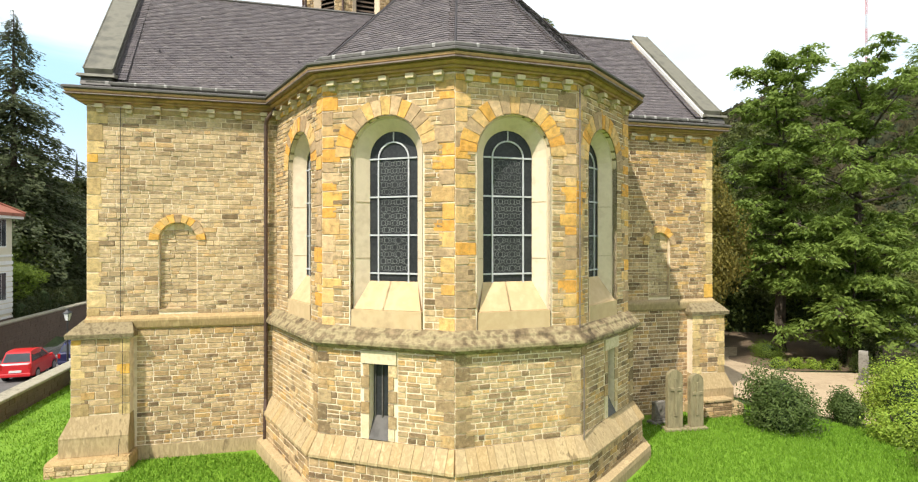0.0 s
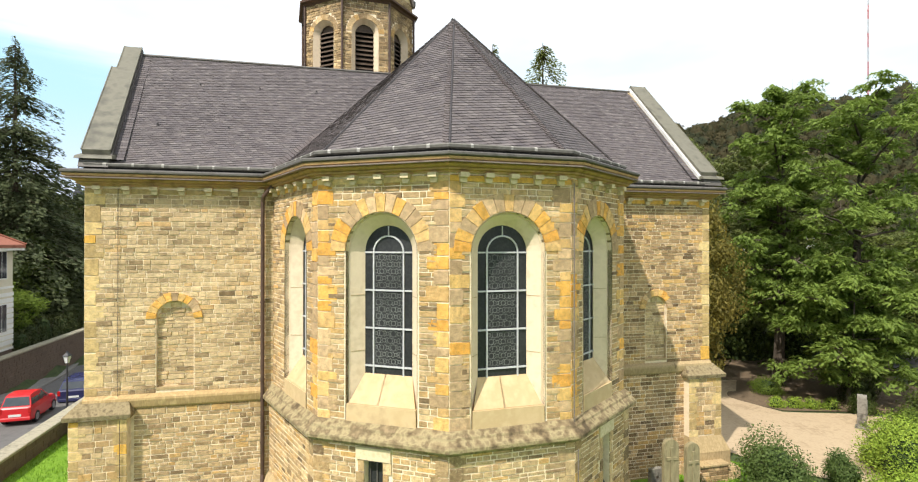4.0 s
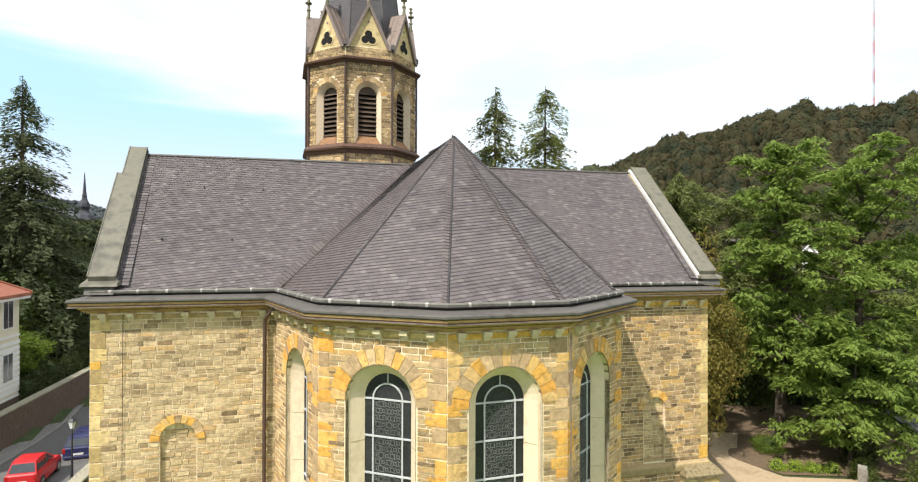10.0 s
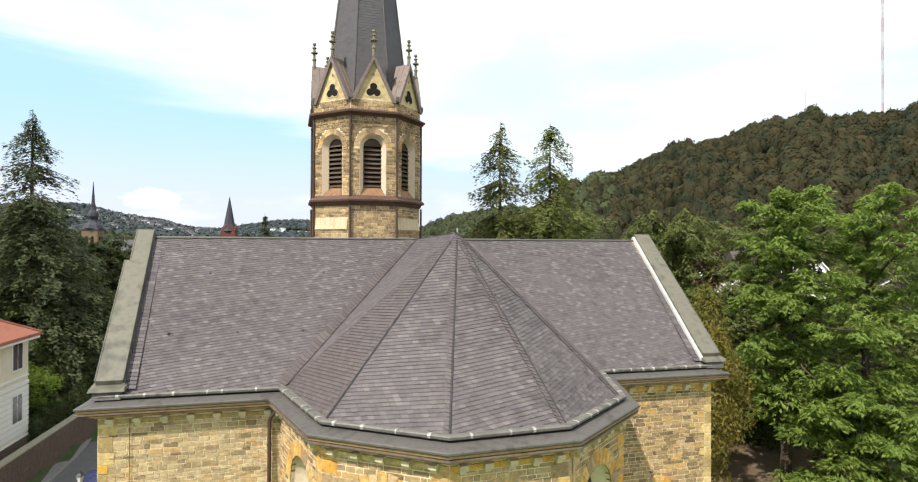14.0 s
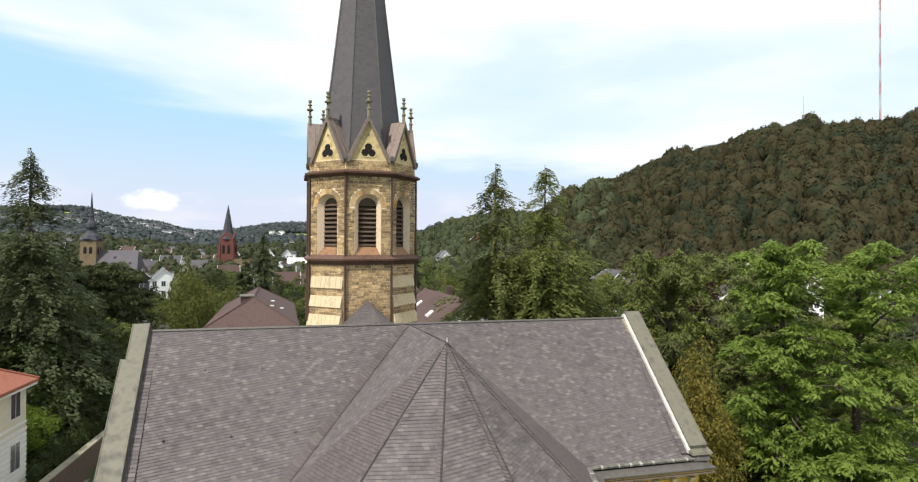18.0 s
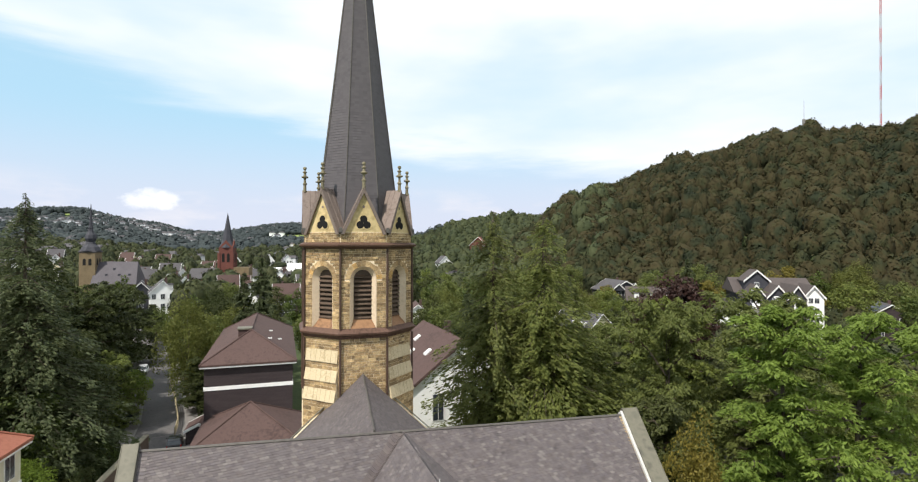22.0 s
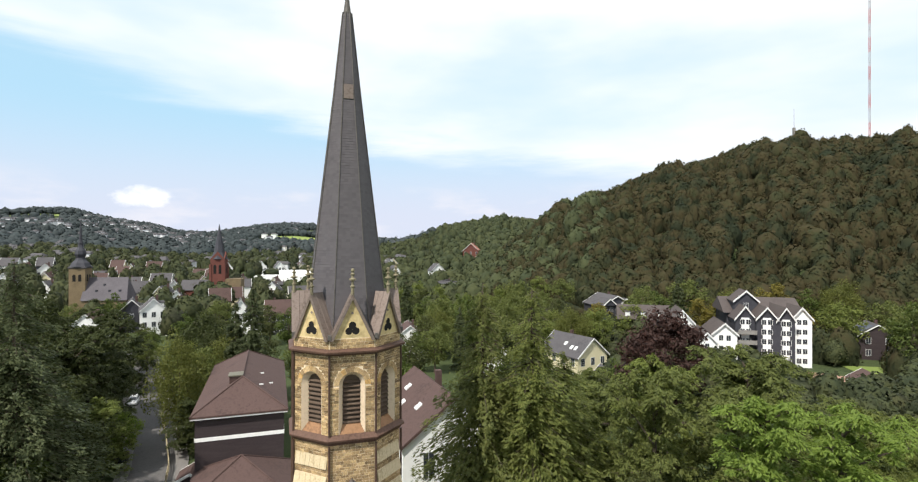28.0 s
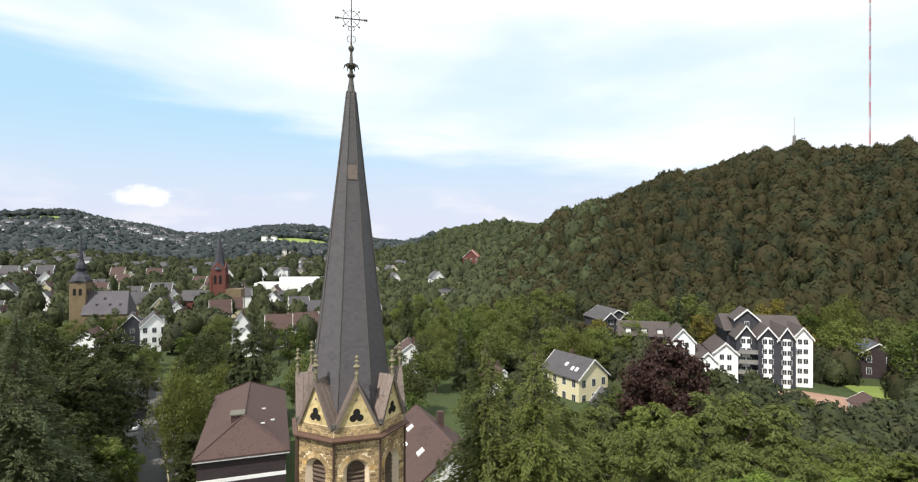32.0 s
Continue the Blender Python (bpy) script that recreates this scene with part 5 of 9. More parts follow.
# lower storey
pts8 = octo(AF - 0.02)
for k in range(8):
    f = Face(pts8[k], pts8[(k + 1) % 8])
    g = Geo(); f.rect(g, 0, f.len, -1.8, 16.85, -0.5, 0)
    w = part("tower_wall", g, m_mortar, tower)
    if f.n.y < 0.3:
        lay(f, courses(0.0, f.len, 9.5, 16.78, lambda a, b: [], rs, 0.12, 0.2, 0.15, 0.4), w, limit=0, jm=m_stone_t, t=(0.012, 0.03))
    if abs(abs(f.n.x) - 0.7071) < 0.1:
        # buttress with three sloping offsets on the diagonal side
        hw = 1.2
        c = f.len / 2
        steps = [(16.1, 0.02, 15.4, 0.11), (14.95, 0.11, 14.3, 0.23), (13.85, 0.23, 13.2, 0.36)]
        b = part("buttress", Geo(), m_mortar, tower, "diagonal buttress with sloping offsets")
        g = Geo()
        for zt, o0, zb, o1 in steps:
            f.rect(g, c - hw, c + hw, 8.0, zb - 0.02, -0.2, o1 - 0.06)
        b.data = g.mesh("buttress", m_mortar)
        zs = [s[2] for s in steps]
        for (zt, o0, zb, o1), znext in zip(steps, [14.95, 13.85, 10.0]):
            s = c - hw
            while s < c + hw - 0.02:
                wd = min(rs.uniform(0.25, 0.5), c + hw - s)
                if c + hw - s - wd < 0.12:
                    wd = c + hw - s
                g = Geo()
                a, e = s + 0.008, s + wd - 0.008
                g.hexa([f.p(a, o0 - 0.1, zt - 0.1), f.p(e, o0 - 0.1, zt - 0.1), f.p(e, o0, zt), f.p(a, o0, zt)][::1], [f.p(a, o1 - 0.1, zb - 0.06), f.p(e, o1 - 0.1, zb - 0.06), f.p(e, o1 + 0.03, zb), f.p(a, o1 + 0.03, zb)])
                part("weathering_stone", g, m_corbel, b)
                s += wd
            if f.n.y < 0.3:
                fb = Face(f.p(0, o1 - 0.06, 0)[:2], f.p(f.len, o1 - 0.06, 0)[:2])
                lay(fb, courses(c - hw, c + hw, znext, zb - 0.05, lambda a, b: [], rs, 0.15, 0.25), b, limit=0, jm=m_stone_t, t=(0.012, 0.03))

# gablets with trefoils
m_finial = mat("grey_finial_stone", [(0.12, 0.105, 0.068), (0.25, 0.22, 0.14), (0.17, 0.15, 0.098)], 5, 0.8, 0.4, 30)
m_gablet = mat("smooth_yellow_stone", [(0.44, 0.33, 0.16), (0.64, 0.51, 0.27), (0.55, 0.42, 0.21)], 1.6, 0.9, 0.3, 30)
GB, GT = 22.95, 25.55
for k in range(8):
    f = tower_faces[k]
    c = f.len / 2
    half = f.len / 2 - 0.02
    g = Geo(); f.rect(g, 0, f.len, 22.3, GB, -0.35, 0)
    w = part("gablet_base", g, m_mortar, tower)
    if f.n.y < 0.5:
        lay(f, courses(0.02, f.len - 0.02, 22.34, GB - 0.02, lambda a, b: [], rs, 0.13, 0.2, 0.15, 0.35), w, limit=0, jm=m_stone_t, t=(0.01, 0.03))
    hb = half - 0.18
    g = Geo(); f.slab(g, [(c - hb, GB), (c + hb, GB), (c, GT - 0.12)], -0.3, 0.0)
    gab = part("gablet", g, m_gablet, tower, "smooth ochre stone gablet with a trefoil opening")
    # black discs on the face stand in for the shaded trefoil hole
    lob = Geo()
    for lx, lz in ((-0.2, 23.36), (0.2, 23.36), (0, 23.70)):
        ring = [(c + lx + 0.225 * math.cos(2 * math.pi * i / 14), lz + 0.225 * math.sin(2 * math.pi * i / 14)) for i in range(14)]
        f.slab(lob, ring, -0.02, 0.006 + 0.002 * (lx > 0) + 0.004 * (lx == 0))
    part("trefoil", lob, m_shade_black, gab, "black plate painted as the shaded trefoil opening")
    top = Geo(); f.slab(top, [(c + 0.075 * math.cos(2 * math.pi * i / 10), 24.42 + 0.085 * math.sin(2 * math.pi * i / 10)) for i in range(10)], -0.02, 0.006)
    part("oculus", top, m_copper, gab)
    rim = Geo()
    for lx, lz in ((-0.2, 23.36), (0.2, 23.36), (0, 23.70)):
        for i in range(14):
            a, b = 2 * math.pi * i / 14, 2 * math.pi * (i + 1) / 14
            mid = (lx + 0.25 * math.cos((a + b) / 2), lz + 0.25 * math.sin((a + b) / 2))
            if min(math.hypot(mid[0] - q[0], mid[1] - q[1]) for q in ((-0.2, 23.36), (0.2, 23.36), (0, 23.70)) if q != (lx, lz)) < 0.22:
                continue
            pt = lambda r, t: (c + lx + r * math.cos(t), lz + r * math.sin(t))
            f.slab(rim, [pt(0.22, a), pt(0.28, a), pt(0.28, b), pt(0.22, b)], -0.02, 0.03)
    part("trefoil_rim", rim, m_gablet, gab)
    # roof of the gablet: two slopes running back to the spire
    for sg in (-1, 1):
        g = Geo()
        e, t = (c + sg * (half + 0.02), GB - 0.12), (c, GT)
        dn = 0.09
        g.hexa([f.p(e[0], 0.12, e[1]), f.p(t[0], 0.12, t[1]), f.p(t[0], -2.2, t[1]), f.p(e[0], -1.6, e[1])],
               [f.p(e[0] - sg * 0.14, 0.12, e[1] + 0.0), f.p(t[0], 0.12, t[1] - 0.24), f.p(t[0], -2.2, t[1] - 0.24), f.p(e[0] - sg * 0.14, -1.6, e[1])])
        part("gablet_roof", g, m_copper, gab, "brown metal gablet roof")
        g = Geo()
        for q in (-0.28, -0.62, -0.96, -1.3):
            g.tube(f.p(e[0], q, e[1] + 0.01), f.p(t[0], q, t[1] + 0.01), 0.018, n=4)
        part("standing_seam", g, m_copper, gab)
        g = Geo()
        g.hexa([f.p(e[0], 0.17, e[1] - 0.02), f.p(t[0], 0.17, t[1] + 0.02), f.p(t[0], 0.05, t[1] + 0.02), f.p(e[0], 0.05, e[1] - 0.02)],
               [f.p(e[0] - sg * 0.2, 0.17, e[1] - 0.02), f.p(t[0], 0.17, t[1] - 0.34), f.p(t[0], 0.05, t[1] - 0.34), f.p(e[0] - sg * 0.2, 0.05, e[1] - 0.02)])
        part("gablet_verge", g, m_copper, gab)
    g = Geo()
    q = f.p(c, 0.02, 0)
    g.lathe([(0.0, 25.4), (0.10, 25.45), (0.09, 25.9), (0.13, 25.93), (0.13, 26.0), (0.075, 26.05), (0.07, 26.3), (0.2, 26.36), (0.21, 26.42), (0.09, 26.47), (0.07, 26.62), (0.13, 26.68), (0.13, 26.72), (0.06, 26.76), (0.06, 26.84), (0.115, 26.9), (0.10, 27.0), (0.0, 27.05)], (q[0], q[1]), 10)
    part("finial", g, m_finial, gab, "turned ochre stone finial")
    g = Geo(); q = f.p(0, 0.1, 0)
    g.box(q[0] - 0.1, q[0] + 0.1, q[1] - 0.1, q[1] + 0.1, 22.9, 23.2, 0.02)
    part("spout", g, m_lead, gab)

# spire
SP = [(2.66, 22.6), (2.42, 24.2), (2.17, 26.0), (1.94, 28.0), (1.50, 31.8), (0.80, 38.0), (0.25, 43.3)]
g = Geo(); g.loft([octo(a, z) for a, z in SP])
spire = part("spire", g, m_slate_d, tower, "steep slate spire")
V, F = [], []
rsp = random.Random(8)
z = 22.8
while z < 43.2:
    z2 = z + 0.17
    def apo(zz):
        for (a0, z0), (a1, z1) in zip(SP, SP[1:]):
            if zz <= z1:
                return a0 + (a1 - a0) * (zz - z0) / (z1 - z0)
        return SP[-1][0]
    a, b = apo(z), apo(min(z2 + 0.02, 43.3))
    o, p = octo(a + 0.035, z), octo(b + 0.008, z2 + 0.02)
    for k in range(8):
        P0, P1, Q0, Q1 = Vector(o[k]), Vector(o[(k + 1) % 8]), Vector(p[k]), Vector(p[(k + 1) % 8])
        if (P0.y + P1.y) / 2 - TC[1] > 0.5 * a:
            n = 2
        else:
            n = max(1, int((P1 - P0).length / 0.24))
        off = rsp.random() / n
        cuts = [0] + [min(1, (i + off)/ n) for i in range(n + 1) if 0 < (i + off) / n < 1] + [1]
        for t0, t1 in zip(cuts, cuts[1:]):
            d = rsp.uniform(-0.006, 0.006)
            kk = len(V)
            V += [tuple(P0.lerp(P1, t0)), tuple(P0.lerp(P1, t1)), tuple(Q0.lerp(Q1, t1)), tuple(Q0.lerp(Q1, t0))]
            F.append((kk, kk + 1, kk + 2, kk + 3))
    z = z2
me = bpy.data.meshes.new("slate_cladding"); me.from_pydata(V, [], F); me.materials.append(m_slate_s)
ob = new("slate_cladding", me); ob.parent = spire; ob["kind"] = "stuff"
for k in range(8):
    g = Geo()
    for (a0, z0), (a1, z1) in zip(SP[:-1], SP[1:]):
        g.tube(octo(a0 + 0.04, z0)[k], octo(a1 + 0.04, z1)[k], 0.035, n=5)
    part("spire_ridge", g, m_lead, spire)
f = Face(octo(0.865, 37.6)[5][:2], octo(0.865, 37.6)[6][:2])
g = Geo(); f.rect(g, f.len / 2 - 0.3, f.len / 2 + 0.3, 37.6, 38.5, -0.25, 0.06)
part("hatch", g, m_copper, spire, "rusty brown spire hatch")
g = Geo(); g.lathe([(0.27, 43.2), (0.28, 43.35), (0.24, 43.4), (0.13, 44.18), (0.24, 44.33), (0.25, 44.43), (0.12, 44.53), (0.1, 44.78), (0.34, 44.98), (0.36, 45.08), (0.12, 45.18), (0.07, 45.88), (0.18, 46.08), (0.18, 46.20), (0.06, 46.33), (0.045, 46.78), (0.0, 46.83)], TC, 12)
cap = part("spire_cap", g, m_lead, tower, "grey lead spire cap with knobs")
g = Geo()
for k in range(6):
    a = k * math.pi / 3
    p = (TC[0] + 0.4 * math.cos(a), TC[1] + 0.4 * math.sin(a), 45.03)
    g.tube((TC[0] + 0.25 * math.cos(a), TC[1] + 0.25 * math.sin(a), 45.08), p, 0.05, n=6); g.tube(p, (p[0] * 1.0 + 0.08 * math.cos(a), p[1] + 0.08 * math.sin(a), 44.78), 0.05, 0.02, n=6)
part("crocket", g, m_iron, cap)
g = Geo()
cz = 48.03
g.tube((TC[0], TC[1], 46.68), (TC[0], TC[1], 49.58), 0.04, 0.025, n=6)
g.tube((TC[0] - 1.02, TC[1], cz), (TC[0] + 1.02, TC[1], cz), 0.035, n=6)
for k in range(24):
    a, b = 2 * math.pi * k / 24, 2 * math.pi * (k + 1) / 24
    g.tube((TC[0] + 0.52 * math.cos(a), TC[1], cz + 0.52 * math.sin(a)), (TC[0] + 0.52 * math.cos(b), TC[1], cz + 0.52 * math.sin(b)), 0.018, n=5)
for a in (0.785, 2.356, 3.927, 5.498):
    g.tube((TC[0] + 0.2 * math.cos(a), TC[1], cz + 0.2 * math.sin(a)), (TC[0] + 0.7 * math.cos(a), TC[1], cz + 0.7 * math.sin(a)), 0.016, n=5)
    q = (TC[0] + 0.7 * math.cos(a), cz + 0.7 * math.sin(a))
    g.tube((q[0] - 0.05, TC[1], q[1]), (q[0] + 0.05, TC[1], q[1]), 0.05, n=6)
for sg in (-1, 1):
    g.tube((TC[0] + sg * 0.85, TC[1], cz - 0.1), (TC[0] + sg * 0.85, TC[1], cz + 0.1), 0.03, n=5)
    g.tube((TC[0] + sg * 0.98, TC[1], cz - 0.07), (TC[0] + sg * 0.98, TC[1], cz + 0.07), 0.045, n=5)
    for r, z0 in ((0.2, 46.53), (0.14, 47.28)):
        for k in range(9):
            a, b = -1.6 + 3.6 * k / 9, -1.6 + 3.6 * (k + 1) / 9
            g.tube((TC[0] + sg * (0.02 + r * 0.6 + r * 0.6 * math.cos(a)), TC[1], z0 + r + r * math.sin(a)), (TC[0] + sg * (0.02 + r * 0.6 + r * 0.6 * math.cos(b)), TC[1], z0 + r + r * math.sin(b)), 0.02, n=5)
part("cross", g, m_iron, tower, "wrought iron cross with ring")


# ================= GROUND =================
m_ground = mat("rough_meadow", [(0.028, 0.042, 0.014), (0.055, 0.075, 0.025), (0.04, 0.055, 0.02)], 0.6, 0.95, 0.5, 3.0)
m_lawn = mat("bright_lawn", [(0.095, 0.185, 0.012), (0.155, 0.28, 0.02), (0.12, 0.23, 0.016)], 2.2, 0.9, 0.8, 45, bdist=0.03)
m_blade = mat("grass_blade", [(0.115, 0.225, 0.014), (0.175, 0.32, 0.024)], 3, 0.8, 0, rnd="island", rnd_cols=[(0.08, 0.165, 0.011), (0.185, 0.34, 0.025), (0.135, 0.255, 0.018)], mixin=0.6, translucent=0.3)
m_sand = mat("sandy_gravel", [(0.32, 0.235, 0.145), (0.44, 0.335, 0.215), (0.37, 0.275, 0.175)], 2.0, 0.95, 0.6, 35)
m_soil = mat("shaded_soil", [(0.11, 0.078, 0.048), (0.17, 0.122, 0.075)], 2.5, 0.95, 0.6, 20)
m_road = mat("worn_asphalt", [(0.085, 0.08, 0.078), (0.125, 0.118, 0.114), (0.10, 0.096, 0.092)], 1.4, 0.9, 0.4, 60)
m_paving = mat("pavement_slabs", [(0.16, 0.15, 0.14), (0.23, 0.215, 0.20)], 2, 0.9, 0.4, 40)
m_kerb = mat("kerb_stone", [(0.18, 0.17, 0.16), (0.26, 0.25, 0.23)], 4, 0.9, 0.3, 30)
m_field = mat("hay_field", [(0.16, 0.22, 0.05), (0.26, 0.30, 0.09)], 0.05, 0.95, 0.1, 1)
m_field2 = mat("stubble_field", [(0.36, 0.30, 0.10), (0.44, 0.37, 0.15)], 0.05, 0.95, 0.1, 1)


def smooth(t):
    t = np.clip(t, 0, 1)
    return t * t * (3 - 2 * t)


RIGHT_HILL = ([-180, -1, 1.1, 5.0, 7.0, 8.8, 10.6, 13.0, 16.0, 18.8, 21.6, 24.2, 26.8, 29.2, 32.0, 37.8, 40.3, 60, 110, 180], [0, 0, 6, 22, 32, 39.5, 47, 52, 59, 65.5, 69, 74, 78.3, 81, 81.5, 80, 77.5, 66, 10, 0])
MID_HILL = ([-180, -14, -9.2, -5.5, -3.7, -1.8, 0.7, 3.9, 7.0, 9.4, 14, 20, 180], [0, 10, 21, 26, 34, 42, 47, 52, 50, 47, 42, 0, 0])
FAR_HILL = ([-180, -80, -45, -40.9, -38.7, -36.3, -34.6, -32.9, -30.1, -28.2, -25.7, -23.6, -20.4, -17.6, -14.9, -11.7, -8.0, -5.5, 20, 60, 180], [10, 25, 80, 84, 90, 92, 79, 70, 60, 46, 41, 49, 64, 70, 66, 42, 31, 28, 22, 18, 10])
cu, su_ = math.cos(TH), math.sin(TH)


def height(x, y):
    x, y = np.asarray(x, float), np.asarray(y, float)
    dx, dy = x + 0.47, y - 16.62
    U, V = cu * dx + su_ * dy, -su_ * dx + cu * dy
    near = np.minimum(np.minimum(-0.55 * smooth((-U - 10) / 4) - 0.5 * smooth((-U - 15.0) / 0.8), -1.3 * smooth((U - 9) / 13)), -1.9 * smooth((V - 2) / 28))
    near = near + 1.7 * smooth((-U - 23.6) / 0.9) * smooth((62 - V) / 30)
    r, phi = np.hypot(x, y), np.degrees(np.arctan2(x, y))
    base = near - 1.6 * smooth((r - 60) / 80) + 3.0 * smooth((r - 140) / 80) * smooth((-phi - 12) / 15)
    h1 = np.interp(phi, *RIGHT_HILL) * smooth((r - 182) / 173)
    h1 = h1 + 4.5 * smooth((h1 - 8) / 15) * smooth((355 - r) / 40) * (np.sin(phi * 0.62 + r * 0.022) + 0.6 * np.sin(phi * 1.7 - r * 0.05 + 1.0))
    h2 = np.interp(phi, *MID_HILL) * smooth((r - 230) / 380)
    h3 = np.interp(phi, *FAR_HILL) * (0.22 * smooth((r - 230) / 400) + 0.78 * smooth((r - 550) / 950))
    return base + np.maximum(np.maximum(h1, h2), h3)


def hz(x, y):
    return float(height(x, y))


rings = [0] + list(np.geomspace(3, 4600, 88))
angs = np.radians(np.concatenate([np.arange(-180, -50, 5), np.arange(-50, 60, 1.0), np.arange(60, 180, 5)]))
na = len(angs)
gv = [(0, 0, hz(0, 0))]
for r in rings[1:]:
    X, Y = r * np.sin(angs), r * np.cos(angs)
    gv += list(zip(X, Y, height(X, Y)))
gf = [(0, 1 + (i + 1) % na, 1 + i) for i in range(na)]
ground_me = bpy.data.meshes.new("ground")
for k in range(len(rings) - 2):
    a, b = 1 + k * na, 1 + (k + 1) * na
    gf += [(a + i, a + (i + 1) % na, b + (i + 1) % na, b + i) for i in range(na)]
ground_me.from_pydata(gv, [], gf); ground_me.update(); ground_me.materials.append(m_ground)
ground_me.polygons.foreach_set("use_smooth", [True] * len(ground_me.polygons))
ground = tagged(new("ground", ground_me), "dark green rough ground that rises into hills", "ground", kind="structure")


def inside(px, py, poly):
    res = np.zeros(np.shape(px), bool)
    for (xa, ya), (xb, yb) in zip(poly, poly[1:] + poly[:1]):
        c = (ya > py) != (yb > py)
        with np.errstate(divide="ignore", invalid="ignore"):
            res ^= c & (px < (xb - xa) * (py - ya) / (yb - ya + 1e-12) + xa)
    return res


def patch(name, poly, m, lift, label, category, step=0.5, kind="structure"):
    """A sheet that follows the ground within a polygon of the plan."""
    xs, ys = [p[0] for p in poly], [p[1] for p in poly]
    bm = bmesh.new()
    bm.faces.new([bm.verts.new((x, y, 0)) for x, y in poly])
    for ax, lo, hi in ((0, min(xs), max(xs)), (1, min(ys), max(ys))):
        c = math.floor(lo / step) * step + step
        while c < hi:
            co, no = [0, 0, 0], [0, 0, 0]
            co[ax], no[ax] = c, 1
            bmesh.ops.bisect_plane(bm, geom=bm.verts[:] + bm.edges[:] + bm.faces[:], plane_co=co, plane_no=no)
            c += step
    for v in bm.verts:
        v.co.z = hz(v.co.x, v.co.y) + lift
    me = bpy.data.meshes.new(name)
    bmesh.ops.recalc_face_normals(bm, faces=bm.faces)
    bm.to_mesh(me); bm.free()
    if me.polygons and me.polygons[0].normal.z < 0:
        me.flip_normals()
    me.materials.append(m)
    return tagged(new(name, me), label, category, kind=kind)


def L2(pts):
    return [tuple(wpt(u, v)[:2]) for u, v in pts]


lawn_poly = L2([(-14.9, -34), (16, -34), (16.5, -3), (12.5, -0.5), (10.5, 1.5), (9.6, 3), (-9.6, 3), (-9.6, 24), (-15.0, 24)])
patch("lawn", lawn_poly, m_lawn, 0.05, "bright green mown lawn round the church", "lawn", 1.5)
rg = np.random.RandomState(4)


def grass_blades(poly, n, name, label):
    xs, ys = np.array([p[0] for p in poly]), np.array([p[1] for p in poly])
    x = rg.uniform(xs.min(), xs.max(), n * 2); y = rg.uniform(ys.min(), ys.max(), n * 2)
    ok = inside(x, y, poly); x, y = x[ok][:n], y[ok][:n]
    z = height(x, y) + 0.04
    a, s, t = rg.uniform(0, 6.28, len(x)), rg.uniform(0.05, 0.13, len(x)), rg.uniform(-0.5, 0.5, (len(x), 2))
    w = 0.018
    P = np.stack([x, y, z], 1)
    d = np.stack([np.cos(a) * w, np.sin(a) * w, 0 * a], 1)
    top = P + np.stack([t[:, 0] * s, t[:, 1] * s, s], 1)
    V = np.stack([P - d, P + d, top], 1).reshape(-1, 3)
    F = np.arange(len(V)).reshape(-1, 3)
    tagged(new(name, fast_mesh(name, V, F, m_blade)), label, "grass", kind="stuff")


grass_blades(L2([(-15.0, -9), (-10.3, -9), (-10.0, 10), (-15.0, 12)]) , 22000, "grass", "short bright green grass blades")
grass_blades(L2([(-10.3, -8), (-3.0, -8), (-4.2, -2.5), (-5.6, -0.3), (-8.4, 0)]) , 22000, "grass", "short bright green grass blades")
grass_blades(L2([(3.5, -8.5), (15.5, -8.5), (15.5, -2.5), (12.6, -0.8), (10.4, 1.5), (8, -0.6), (5.9, -1.0), (4.95, -3.5), (3.2, -4.9)]), 46000, "grass", "short bright green grass blades")

patch("gravel_court", [(10.0, 21.8), (12.2, 19.6), (16.5, 18.6), (22.5, 22.6), (25, 27.5), (22.0, 29.3), (18.0, 29.6), (16.5, 31.8), (19.0, 36.5), (14.0, 37), (8.5, 34), (8.0, 24)], m_sand, 0.06, "pale sandy gravel court beside the church", "path", 1.0)
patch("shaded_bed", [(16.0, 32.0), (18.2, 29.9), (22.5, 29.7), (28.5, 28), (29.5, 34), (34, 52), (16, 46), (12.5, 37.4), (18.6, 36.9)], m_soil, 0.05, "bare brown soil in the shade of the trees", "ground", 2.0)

# ---- street ----
street = [tuple(wpt(-18.9, -45)[:2]), tuple(wpt(-18.9, -10)[:2]), tuple(wpt(-18.9, 6)[:2]), tuple(wpt(-18.9, 18)[:2]), (-27.0, 41), (-32.5, 54), (-41.5, 73), (-50, 88), (-60, 103), (-84, 140), (-94, 155)]


